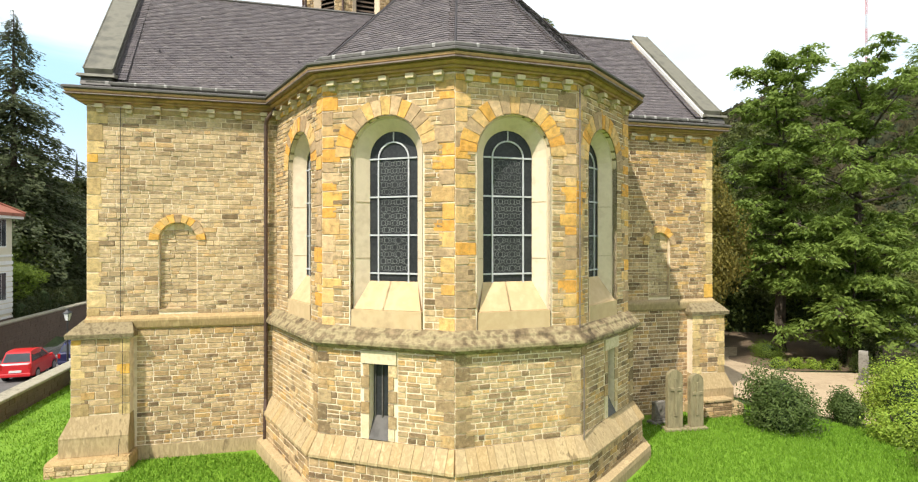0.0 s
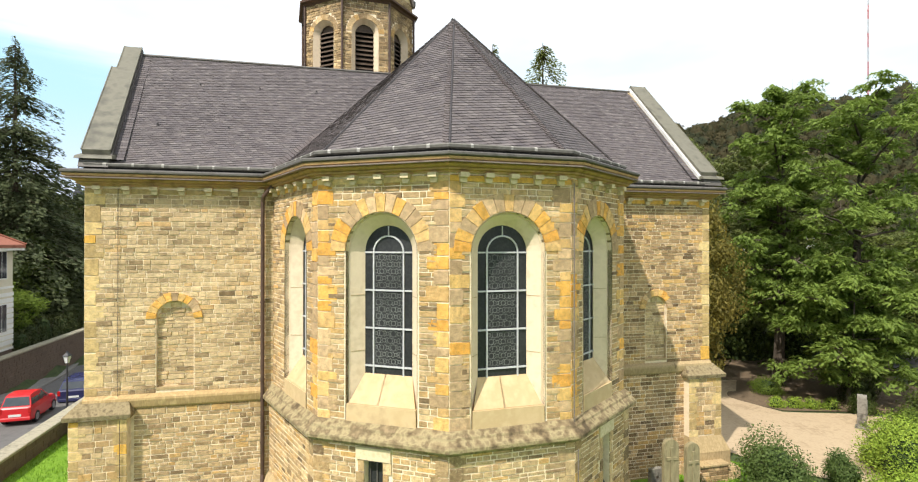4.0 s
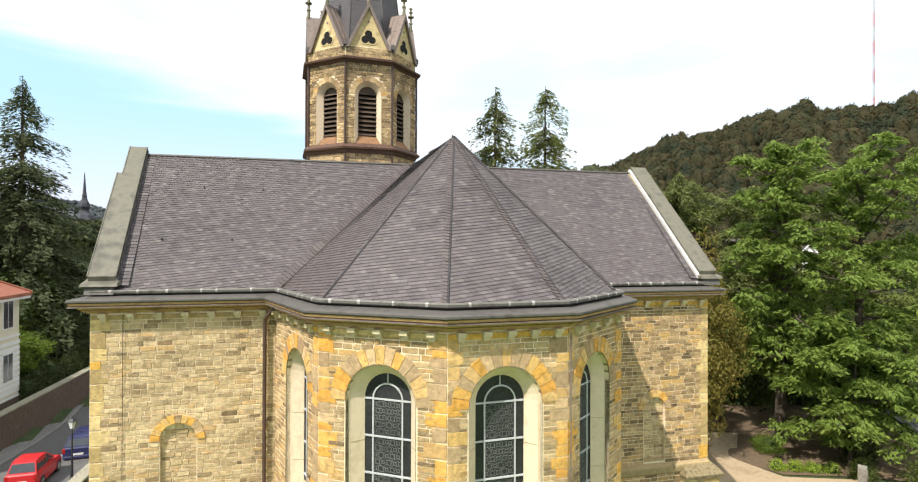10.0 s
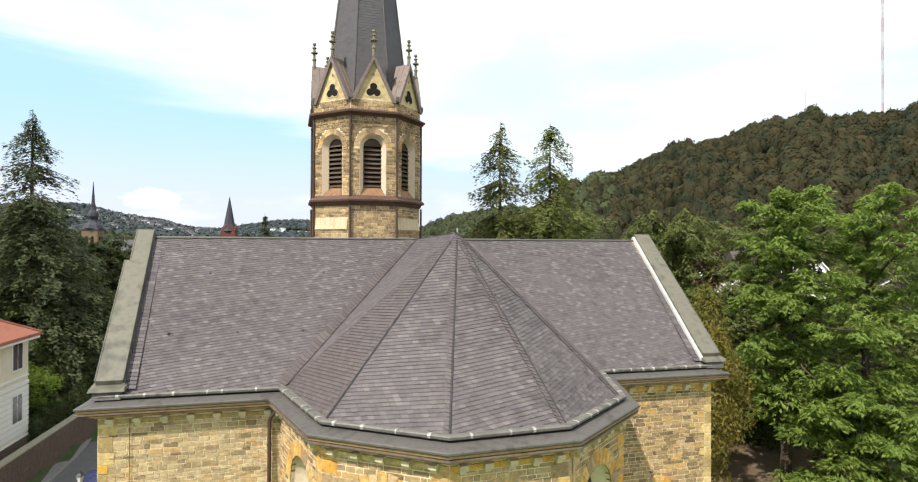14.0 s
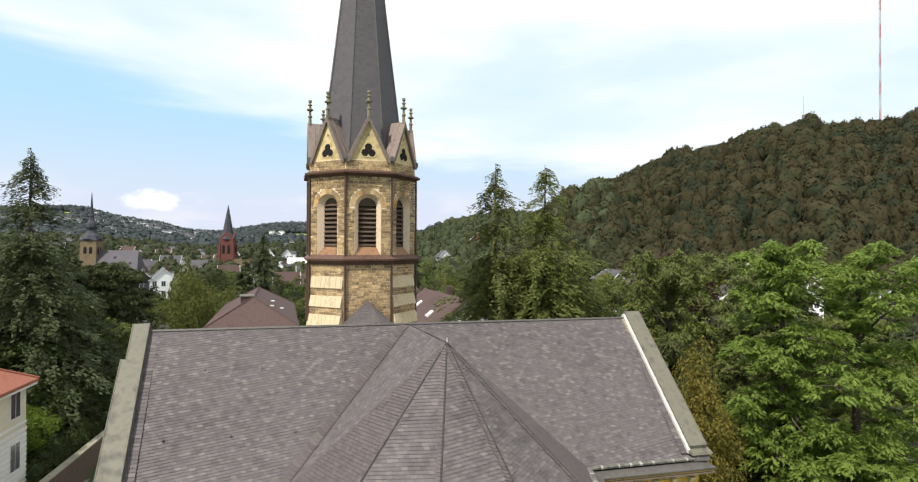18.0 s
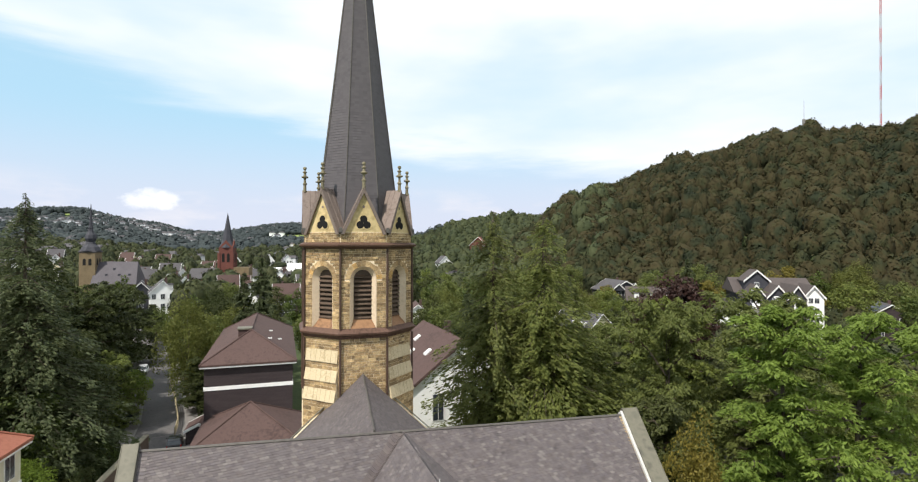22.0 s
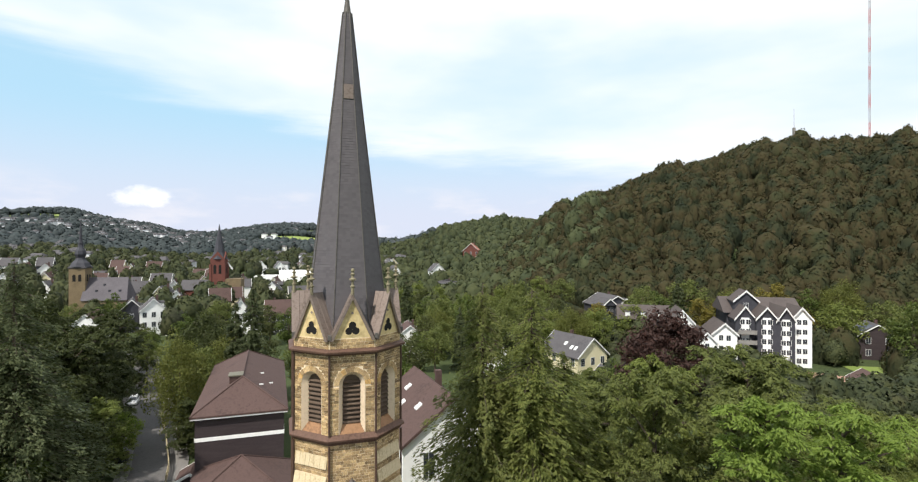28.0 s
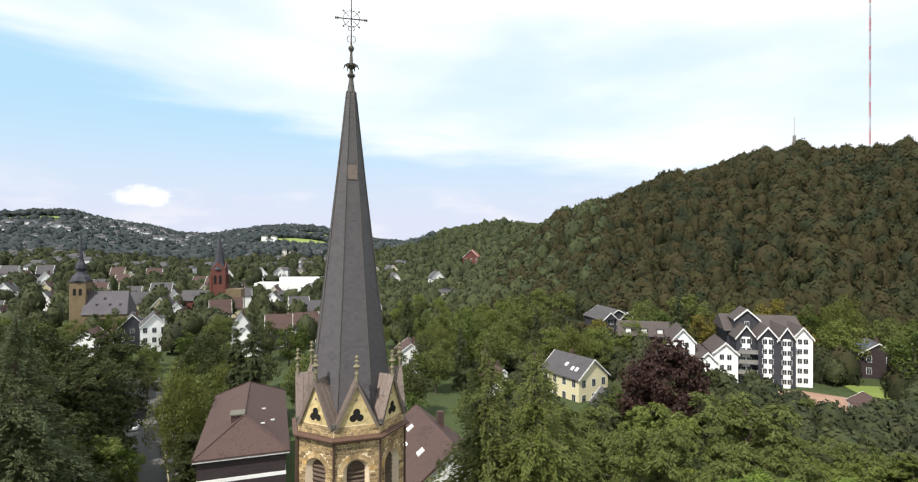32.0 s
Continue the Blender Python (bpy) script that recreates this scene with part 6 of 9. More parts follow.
def strip(line, o0, o1, z0, z1, m, name, label, category):
    g = Geo()
    a, b = offset_line(line, o0), offset_line(line, o1)
    rings_ = []
    for i in range(len(line)):
        k = 6 if i < len(line) - 1 else 1
        for j in range(k):
            t = j / k
            q = [(a[i][c] + (a[min(i + 1, len(a) - 1)][c] - a[i][c]) * t) for c in (0, 1)]
            p = [(b[i][c] + (b[min(i + 1, len(b) - 1)][c] - b[i][c]) * t) for c in (0, 1)]
            cl = (line[i][0] + (line[min(i + 1, len(line) - 1)][0] - line[i][0]) * t, line[i][1] + (line[min(i + 1, len(line) - 1)][1] - line[i][1]) * t)
            h = hz(*cl)
            rings_.append([(q[0], q[1], h + z0), (p[0], p[1], h + z0), (p[0], p[1], h + z1), (q[0], q[1], h + z1)])
    g.loft(rings_)
    return tagged(new(name, g.mesh(name, m)), label, category, kind="structure")


strip(street, -2.7, 2.7, -0.5, 0.06, m_road, "road", "grey worn asphalt street", "road")
strip(street, 2.85, 4.3, -0.5, 0.16, m_paving, "pavement", "narrow grey pavement beside the street", "pavement")
strip(street, 2.7, 2.85, -0.5, 0.18, m_kerb, "kerb", "grey stone kerb", "kerb")
strip(street, -4.2, -2.85, -0.5, 0.16, m_paving, "pavement", "narrow grey pavement beside the street", "pavement")
strip(street, -2.85, -2.7, -0.5, 0.18, m_kerb, "kerb", "grey stone kerb", "kerb")
strip([(29, 62), (38, 58), (47, 56), (60, 48), (75, 38)], -3, 3, -0.5, 0.08, m_road, "road", "grey asphalt lane behind the trees", "road")
strip([(45.5, 55), (40, 48.2), (34.6, 40), (32.4, 33), (31.8, 24), (31.8, 8)], -2.2, 2.2, -0.5, 0.10, m_road, "road", "grey asphalt lane beside the court", "road")
strip([(-22.5, 62), (-33, 58), (-38, 66)], -3, 3, -0.6, 0.05, m_paving, "pavement", "paved yard before the low house", "pavement")

# garden wall and retaining wall
m_wallstone = mat("old_wall_stone", [(0.082, 0.058, 0.044), (0.15, 0.108, 0.080)], 4, 0.95, 0.6, 30, "object", [(0.072, 0.052, 0.040), (0.155, 0.112, 0.084), (0.105, 0.078, 0.060)], mixin=0.6)
wall_me = [stone_mesh(k, m_wallstone) for k in range(10)]
m_coping2 = mat("mossy_wall_coping", [(0.20, 0.18, 0.13), (0.32, 0.29, 0.22), (0.26, 0.25, 0.16)], 3, 0.95, 0.5, 30)


def stone_wall(name, u, v0, v1, th, top, bottom, label, faces, limit):
    w = thing(name, label, "wall", kind="structure", m=CH)
    g = Geo(); g.box(u - th / 2, u + th / 2, v0, v1, bottom, top - 0.12)
    body = part("wall_body", g, m_wallstone, w)
    old = stone_me[:]
    stone_me[:] = wall_me
    for sg in faces:
        f = Face((u + th / 2, v0), (u + th / 2, v1)) if sg > 0 else Face((u - th / 2, v1), (u - th / 2, v0))
        lay(f, courses(0, f.len, bottom + 0.3, top - 0.13, lambda a, b: [], rs, 0.16, 0.3, 0.3, 0.7), body, limit=limit, jm=m_wallstone)
    stone_me[:] = old
    v = v0
    while v < v1 - 0.1:
        L = min(rs.uniform(0.9, 1.5), v1 - v)
        g = Geo(); g.box(u - th / 2 - 0.06, u + th / 2 + 0.06, v + 0.006, v + L - 0.006, top - 0.12, top, 0.025)
        part("coping_stone", g, m_coping2, body)
        v += L
    return w


stone_wall("garden_wall", -15.1, -14, 26, 0.55, 0.3, -1.6, "low rubble wall with pale coping between lawn and street", (1,), 150)
stone_wall("retaining_wall", -23.7, -10, 50, 0.5, 0.75, -2.6, "dark retaining wall along the far side of the street", (1,), 110)

# ================= PLANTS =================
m_bark = mat("grey_brown_bark", [(0.055, 0.042, 0.03), (0.10, 0.08, 0.06)], 5, 0.95, 0.8, 25, stretch=(1, 1, 0.3))


def leafmat(name, cols, rnd, tl=0.3):
    return mat(name, cols, 0.9, 0.6, 0, rnd="island", rnd_cols=rnd, mixin=0.55, translucent=tl, spec=0.25)


m_leaf = leafmat("bright_leaf", [(0.103, 0.165, 0.024), (0.176, 0.245, 0.037), (0.136, 0.197, 0.030)], [(0.071, 0.118, 0.017), (0.232, 0.304, 0.053), (0.138, 0.202, 0.031)], 0.58)
# leaf green raised, so sunlight is put into the colour
m_leaf_h = leafmat("sun_tinted_leaf", [(0.110, 0.172, 0.034), (0.205, 0.282, 0.052), (0.152, 0.220, 0.042)], [(0.078, 0.128, 0.025), (0.250, 0.330, 0.066), (0.152, 0.220, 0.042)], 0.48)
m_leaf_p = leafmat("park_leaf", [(0.084, 0.108, 0.032), (0.148, 0.172, 0.046), (0.112, 0.136, 0.038)], [(0.060, 0.082, 0.024), (0.180, 0.200, 0.056), (0.112, 0.136, 0.038)], 0.42)
m_leaf_l = leafmat("light_park_leaf", [(0.100, 0.132, 0.032), (0.170, 0.200, 0.046), (0.130, 0.160, 0.038)], [(0.070, 0.098, 0.024), (0.205, 0.235, 0.056), (0.130, 0.160, 0.038)], 0.4)
m_leaf_q = leafmat("dull_park_leaf", [(0.042, 0.055, 0.019), (0.080, 0.090, 0.027), (0.058, 0.070, 0.022)], [(0.032, 0.044, 0.015), (0.096, 0.104, 0.030), (0.058, 0.070, 0.022)], 0.3)
# dark leaf, lowered further to hold the shade among the street trees
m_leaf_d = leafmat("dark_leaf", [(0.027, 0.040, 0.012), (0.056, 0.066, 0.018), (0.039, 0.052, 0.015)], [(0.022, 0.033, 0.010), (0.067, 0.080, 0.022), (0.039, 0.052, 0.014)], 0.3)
m_leaf_m = leafmat("green_leaf", [(0.046, 0.074, 0.015), (0.086, 0.115, 0.023), (0.064, 0.092, 0.019)], [(0.033, 0.055, 0.011), (0.110, 0.140, 0.030), (0.064, 0.092, 0.018)], 0.35)
m_leaf_o = leafmat("olive_leaf", [(0.120, 0.112, 0.026), (0.210, 0.172, 0.034), (0.082, 0.092, 0.025)], [(0.075, 0.082, 0.021), (0.260, 0.205, 0.040), (0.140, 0.126, 0.029)], 0.4)
m_leaf_w = leafmat("olive_green_leaf", [(0.078, 0.094, 0.024), (0.150, 0.162, 0.036), (0.108, 0.124, 0.029)], [(0.056, 0.072, 0.019), (0.180, 0.186, 0.044), (0.108, 0.124, 0.029)], 0.4)
m_leaf_c = leafmat("copper_leaf", [(0.040, 0.022, 0.018), (0.062, 0.032, 0.026)], [(0.032, 0.018, 0.015), (0.075, 0.038, 0.030), (0.05, 0.027, 0.021)])
m_leaf_y = leafmat("yellow_green_leaf", [(0.165, 0.275, 0.028), (0.29, 0.385, 0.046), (0.215, 0.325, 0.034)], [(0.105, 0.20, 0.022), (0.35, 0.43, 0.058), (0.215, 0.325, 0.033)])
m_needle = leafmat("dark_needle", [(0.054, 0.076, 0.036), (0.106, 0.124, 0.054), (0.075, 0.098, 0.045)], [(0.040, 0.060, 0.029), (0.122, 0.138, 0.060), (0.075, 0.098, 0.045)], 0.42)
m_needle2 = leafmat("olive_needle", [(0.108, 0.136, 0.038), (0.188, 0.212, 0.056), (0.136, 0.168, 0.046)], [(0.080, 0.110, 0.032), (0.222, 0.238, 0.066), (0.136, 0.168, 0.046)], 0.5)

m_needle3 = leafmat("green_needle", [(0.098, 0.118, 0.040), (0.178, 0.195, 0.058), (0.130, 0.154, 0.048)], [(0.074, 0.096, 0.033), (0.205, 0.215, 0.068), (0.130, 0.154, 0.048)], 0.5)


def unit(v):
    return v / (np.linalg.norm(v, axis=-1, keepdims=True) + 1e-9)


def leaf_quads(P, N, size, r, slim=0.5):
    """Folded leaf quads at P facing N."""
    n = len(P)
    a = unit(np.cross(N, r.normal(size=(n, 3))))
    b = np.cross(N, a)
    s = (size * r.uniform(0.6, 1.35, n))[:, None]
    V = np.stack([P - a * s * 0.5, P - b * s * slim * 0.5 + N * s * 0.08, P + a * s * 0.5, P + b * s * slim * 0.5 + N * s * 0.08], 1)
    return V.reshape(-1, 3)


def blob_leaves(C, R, n, size, r, flat=0.65, up=0.15):
    """Leaves in clumps: centres C (k, 3), radii R (k,), n leaves a clump."""
    k = len(C)
    D = unit(r.normal(size=(k, n, 3)))
    rad = r.uniform(0.35, 1.0, (k, n, 1)) ** 0.6
    O = D * rad * R[:, None, None]
    O[:, :, 2] *= flat
    P = (C[:, None, :] + O).reshape(-1, 3)
    N = unit((D + np.array([0, 0, up]) + r.normal(size=D.shape) * 0.5).reshape(-1, 3))
    return leaf_quads(P, N, size, r)


def clump_centres(r, k, h, w, base, top_flat=1.0, rmin=0.45):
    D = unit(r.normal(size=(k, 3)))
    rad = r.uniform(rmin, 0.92, (k, 1))
    C = D * rad
    C[:, 2] = C[:, 2] * 0.5 + 0.5
    C[:, 2] = base + C[:, 2] * (h - base)
    wz = np.sin(np.clip((C[:, 2] - base) / (h - base), 0.02, 0.98) * math.pi) ** 0.35
    C[:, :2] *= w * wz[:, None]
    return C


def trunk_geo(h, r0, limbs, r, lean=0.03):
    g = Geo()
    pts = [Vector((lean * h * t * t * math.sin(3 * t), lean * h * t * math.cos(2 * t) * 0.4, h * t)) for t in (0, 0.04, 0.15, 0.35, 0.6, 0.85)]
    rad = [r0 * 1.5, r0 * 1.1, r0, r0 * 0.8, r0 * 0.5, r0 * 0.2]
    g.loft([[p + Vector((q * math.cos(i * 0.785), q * math.sin(i * 0.785), 0)) for i in range(8)] for p, q in zip(pts, rad)])
    for c in limbs:
        z0 = r.uniform(0.25, 0.62) * h
        s = Vector((0, 0, z0)); e = Vector(c); m = s.lerp(e, 0.5) + Vector((0, 0, -0.08 * h + 0.1 * h))
        g.tube(s, m, r0 * 0.3, r0 * 0.2, 5); g.tube(m, e, r0 * 0.2, r0 * 0.06, 5)
    return g


def deciduous(name, seed, h, w, base, k, n, leaf, m, rc=0.24, flat=0.6):
    """A template tree: (trunk mesh, crown mesh)."""
    r = np.random.RandomState(seed)
    C = clump_centres(r, k, h, w, base)
    R = r.uniform(0.7, 1.25, k) * rc * w
    V = blob_leaves(C, R, n, leaf, r, flat)
    crown = fast_mesh("crown", V, np.arange(len(V)).reshape(-1, 4), m)
    tg = trunk_geo(h * 0.8, 0.016 * h, C[: min(14, k)] * np.array([0.9, 0.9, 0.97]), random.Random(seed))
    return tg.mesh("trunk", m_bark), crown


def conifer(seed, h, w, m, whorls=26, droop=0.35, fine=0.55):
    r = np.random.RandomState(seed)
    Vs = []
    g = Geo()
    g.tube((0, 0, 0), (0, 0, h * 0.97), 0.022 * h * 0.7, 0.02, 8)
    for i in range(whorls):
        t = (i + 0.3) / whorls
        z = h * (0.08 + 0.90 * t)
        R = w * (1 - t) ** 0.64 * r.uniform(0.6, 1.2) + 0.05
        nb = 10 if t < 0.7 else 8
        for b in range(nb):
            a = 6.283 * (b + r.uniform(-0.5, 0.5)) / nb + i * 0.9
            L = R * r.uniform(0.5, 1.2)
            nn = int(36 + 210 * L / w)
            s = r.uniform(0.12, 1, nn) ** 0.8
            d = np.array([math.cos(a), math.sin(a), 0])
            side = np.array([-math.sin(a), math.cos(a), 0])
            P = d * (s * L)[:, None] + side * (r.normal(size=nn) * 0.21 * L * (1.1 - s))[:, None]
            z = z + r.uniform(-0.012, 0.012) * h
            P[:, 2] = z - droop * L * s ** 1.4 + 0.10 * L * s ** 4 - np.abs(r.normal(size=nn)) * 0.022 * h * (0.3 + 0.7 * s)
            N = unit(np.array([d[0] * 0.5, d[1] * 0.5, 0.8]) + r.normal(size=(nn, 3)) * 0.55)
            sz = fine * r.uniform(0.7, 1.3, nn) * (0.5 + 0.5 * min(1.0, (1 - t) * 3.0))
            A = unit(d + side * r.normal(size=(nn, 1)) * 0.7 + np.array([0, 0, -0.45]))
            B = np.cross(N, A)
            Vs.append(np.stack([P - A * sz[:, None] * 0.4, P - B * sz[:, None] * 0.22, P + A * sz[:, None] * 0.7, P + B * sz[:, None] * 0.22], 1).reshape(-1, 3))
            g.tube((0, 0, z), (d[0] * L * 0.75, d[1] * L * 0.75, z - droop * L * 0.6), 0.035, 0.012, 4)
    V = np.concatenate(Vs)
    return g.mesh("trunk", m_bark), fast_mesh("crown", V, np.arange(len(V)).reshape(-1, 4), m)


def plant(kind, label, meshes, x, y, s=1.0, sz=1.0, rot=0.0, category="tree", group=""):
    t = thing(kind, label, category, group, m=pose(x, y, hz(x, y) - 0.1, 0, 0, rot) @ Matrix.Diagonal((s, s, s * sz, 1)))
    part("trunk", meshes[0], None, t)
    part("crown", meshes[1], None, t)
    return t




def boughs(seed, h, w, base, limbs, m, leaf=0.30, size=(1.5, 2.5), thick=1.0, per=38):
    """A tall tree whose limbs end in domed boughs of drooping leaf sprays, with dark gaps between: (trunk mesh, crown mesh)."""
    r = np.random.RandomState(seed)
    g = Geo()
    pts = [Vector((0.25 * math.sin(4 * t), 0.2 * math.cos(3 * t) - 0.2, h * t)) for t in (0, 0.03, 0.12, 0.3, 0.5, 0.7, 0.9)]
    rad = [q * thick for q in (0.52, 0.40, 0.34, 0.28, 0.2, 0.12, 0.04)]
    g.loft([[p + Vector((q * math.cos(i * 0.785), q * math.sin(i * 0.785), 0)) for i in range(8)] for p, q in zip(pts, rad)])
    Vs = []
    for i in range(limbs):
        t = (i + r.uniform(0, 0.8)) / limbs
        z0 = base + (h * 0.92 - base) * t
        a = i * 2.4 + r.uniform(-0.4, 0.4)
        prof = min(1.0, 0.74 + 0.9 * t) if t < 0.35 else (1.03 - 0.66 * ((t - 0.35) / 0.65) ** 1.7)
        L = w * prof * r.uniform(0.6, 1.08)
        rise = (0.14 if t < 0.4 else 0.42 if t < 0.65 else 0.85) * r.uniform(0.5, 1.35)
        d = np.array([math.cos(a), math.sin(a)])
        side = np.array([-d[1], d[0]])
        at = lambda q, sd=0.0: Vector((*(d * L * q + side * sd), z0 + L * (rise * q - 0.26 * q ** 2.4)))
        g.tube(at(0), at(0.45), 0.11 * thick, 0.07 * thick, 5); g.tube(at(0.45), at(0.95), 0.07 * thick, 0.015, 5)
        for q, f in ((1.0, 1.0), (0.62, 0.9), (0.3, 0.65)):
            if q < 0.5 and r.rand() < 0.4:
                continue
            B = r.uniform(*size) * f * (1.0 - 0.35 * t) * (0.62 + 0.38 * min(1.0, L / (0.7 * w)))
            c = np.array(at(q - 0.12, r.normal() * 0.12 * L))
            k = int(6 + 5.5 * B)
            rho, al = np.sqrt(r.uniform(0, 1, k)), r.uniform(0, 6.283, k)
            C = np.stack([rho * B * np.cos(al), rho * B * np.sin(al), B * (0.42 - 0.62 * rho ** 2) + r.normal(size=k) * 0.16 * B], 1)
            S = r.uniform(0.42, 0.82, k) * (0.55 + 0.22 * B)
            for j in range(0, k, 3):
                g.tube(Vector(c), Vector(c + C[j] * 0.8), 0.025, 0.008, 4)
            out = unit(C * np.array([1, 1, 0.2]) + r.normal(size=C.shape) * 0.15)
            D = unit(r.normal(size=(k, per, 3)) + np.array([0, 0, 0.5]))
            O = D * (r.uniform(0.3, 1.0, (k, per, 1)) ** 0.6) * S[:, None, None]
            O[:, :, 2] *= 0.45
            O[:, :, 2] -= 0.35 * (O[:, :, 0] ** 2 + O[:, :, 1] ** 2) / S[:, None]
            P = (c + C[:, None, :] + O).reshape(-1, 3)
            A = unit((O * np.array([1, 1, 0.0]) / S[:, None, None] + 0.6 * out[:, None, :] + np.array([0, 0, -0.42]) + r.normal(size=O.shape) * 0.3).reshape(-1, 3))
            N = unit((D * 0.5 + out[:, None, :] * 0.35 + np.array([0, 0, 0.75]) + r.normal(size=O.shape) * 0.35).reshape(-1, 3))
            N = unit(N - A * np.sum(N * A, 1, keepdims=True))
            Bn = np.cross(N, A)
            z = (leaf * r.uniform(0.6, 1.4, len(P)))[:, None]
            Vs.append(np.stack([P - A * z * 0.45, P - Bn * z * 0.22 + N * z * 0.05, P + A * z * 0.65, P + Bn * z * 0.22 + N * z * 0.05], 1).reshape(-1, 3))
    V = np.concatenate(Vs)
    return g.mesh("trunk", m_bark), fast_mesh("crown", V, np.arange(len(V)).reshape(-1, 4), m)


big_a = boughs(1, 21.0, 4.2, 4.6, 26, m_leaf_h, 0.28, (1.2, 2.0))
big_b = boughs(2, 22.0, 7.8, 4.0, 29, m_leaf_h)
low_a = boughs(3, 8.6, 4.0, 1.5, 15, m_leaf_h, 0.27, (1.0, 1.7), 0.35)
park_a = boughs(5, 17.5, 6.4, 2.6, 27, m_leaf_p, 0.33, (1.7, 2.6), 0.8, 36)
park_b = boughs(6, 16.5, 6.0, 2.0, 26, m_leaf_l, 0.33, (1.7, 2.6), 0.8, 36)
park_d = boughs(7, 16.5, 6.2, 2.0, 26, m_leaf_q, 0.33, (1.8, 2.8), 0.8, 36)
oak_b = deciduous("oak", 4, 14.0, 5.2, 2.0, 60, 150, 0.40, m_leaf_d, 0.28, 0.8)
oak_c = deciduous("oak", 5, 14.0, 4.6, 1.5, 56, 120, 0.42, m_leaf_m, 0.28, 0.9)
oak_l = deciduous("oak", 6, 14.0, 5.0, 2.0, 56, 120, 0.42, m_leaf, 0.28, 0.7)
oak_o = deciduous("oak", 7, 12.5, 3.4, 0.6, 60, 260, 0.24, m_leaf_o, 0.34, 0.9)
oak_w = deciduous("willow", 8, 17.0, 6.5, 1.5, 76, 190, 0.40, m_leaf_w, 0.26, 1.5)
oak_k = deciduous("beech", 9, 20.0, 8.0, 1.5, 90, 150, 0.7, m_leaf_c, 0.26, 0.7)
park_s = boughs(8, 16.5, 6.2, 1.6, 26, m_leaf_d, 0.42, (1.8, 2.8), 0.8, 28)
vale_a = deciduous("oak", 23, 14.0, 5.5, 2.5, 46, 72, 0.55, m_leaf_p, 0.27, 0.75)
vale_b = deciduous("oak", 24, 14.0, 5.2, 2.0, 46, 72, 0.55, m_leaf_q, 0.28, 0.8)
vale_c = deciduous("oak", 25, 14.0, 4.6, 1.5, 46, 72, 0.55, m_leaf_m, 0.28, 0.9)
vale_l = deciduous("oak", 26, 14.0, 5.0, 2.0, 46, 72, 0.55, m_leaf_l, 0.28, 0.7)
vale_o = deciduous("oak", 27, 13.5, 4.6, 1.0, 46, 72, 0.55, m_leaf_o, 0.30, 0.9)
spruce_a = conifer(11, 28.0, 8.0, m_needle, 34, 0.5, 0.37)
spruce_d = conifer(11, 28.0, 8.0, m_needle3, 34, 0.5, 0.37)
spruce_b = conifer(12, 27.0, 8.6, m_needle2, 34, 0.5, 0.37)
spruce_c = conifer(13, 26.0, 7.6, m_needle2, 32, 0.5, 0.37)
spruce_s = conifer(14, 20.0, 3.6, m_needle, 20, 0.3, 0.42)

D = "tall deciduous tree with dense bright green leaves beside the court"
plant("tree", D, big_a, 21.2, 35.4, 1.0, 0.98, 40)
plant("tree", "broad deciduous tree with layered bright green foliage", big_b, 25.8, 34.2, 0.92, 0.98, 150)
plant("tree", "broad deciduous tree with layered bright green foliage", big_a, 38.5, 39.0, 1.0, 0.97, 200)
plant("tree", "dark green deciduous tree behind the transept", park_a, 18.0, 46.5, 0.8, 1.38, 10)
plant("tree", "low spreading tree with bright drooping boughs at the court", low_a, 22.6, 31.0, 1.0, 1.0, 30)
plant("tree", "low spreading tree with bright drooping boughs at the court", low_a, 25.0, 32.8, 0.85, 1.15, 160)
plant("tree", "olive-yellow leaning tree close to the church wall", oak_o, 14.3, 31.4, 0.66, 1.6, 0)
plant("tree", "dark dense tree in the shade beside the church", park_d, 14.8, 38.5, 0.75, 1.0, 90)
plant("tree", "dark dense tree in the shade beside the church", park_a, 26.5, 45.5, 1.0, 1.0, 190)
plant("tree", "tall drooping spruce with sparse top", spruce_a, -40.5, 48.6, 1.08, 0.941, 0)
plant("tree", "tall spruce with drooping dark branches behind the nave", spruce_d, 2.9, 45.6, 1.02, 0.975, 70)
plant("tree", "tall olive-green spruce behind the nave", spruce_b, 7.0, 44.4, 1.06, 0.96, 20)
plant("tree", "tall olive-green spruce behind the nave", spruce_c, 10.5, 48.5, 0.95, 0.86, 120)
plant("tree", "broad spruce with low branches behind the nave", spruce_b, 5.0, 50.5, 0.9, 0.72, 220)
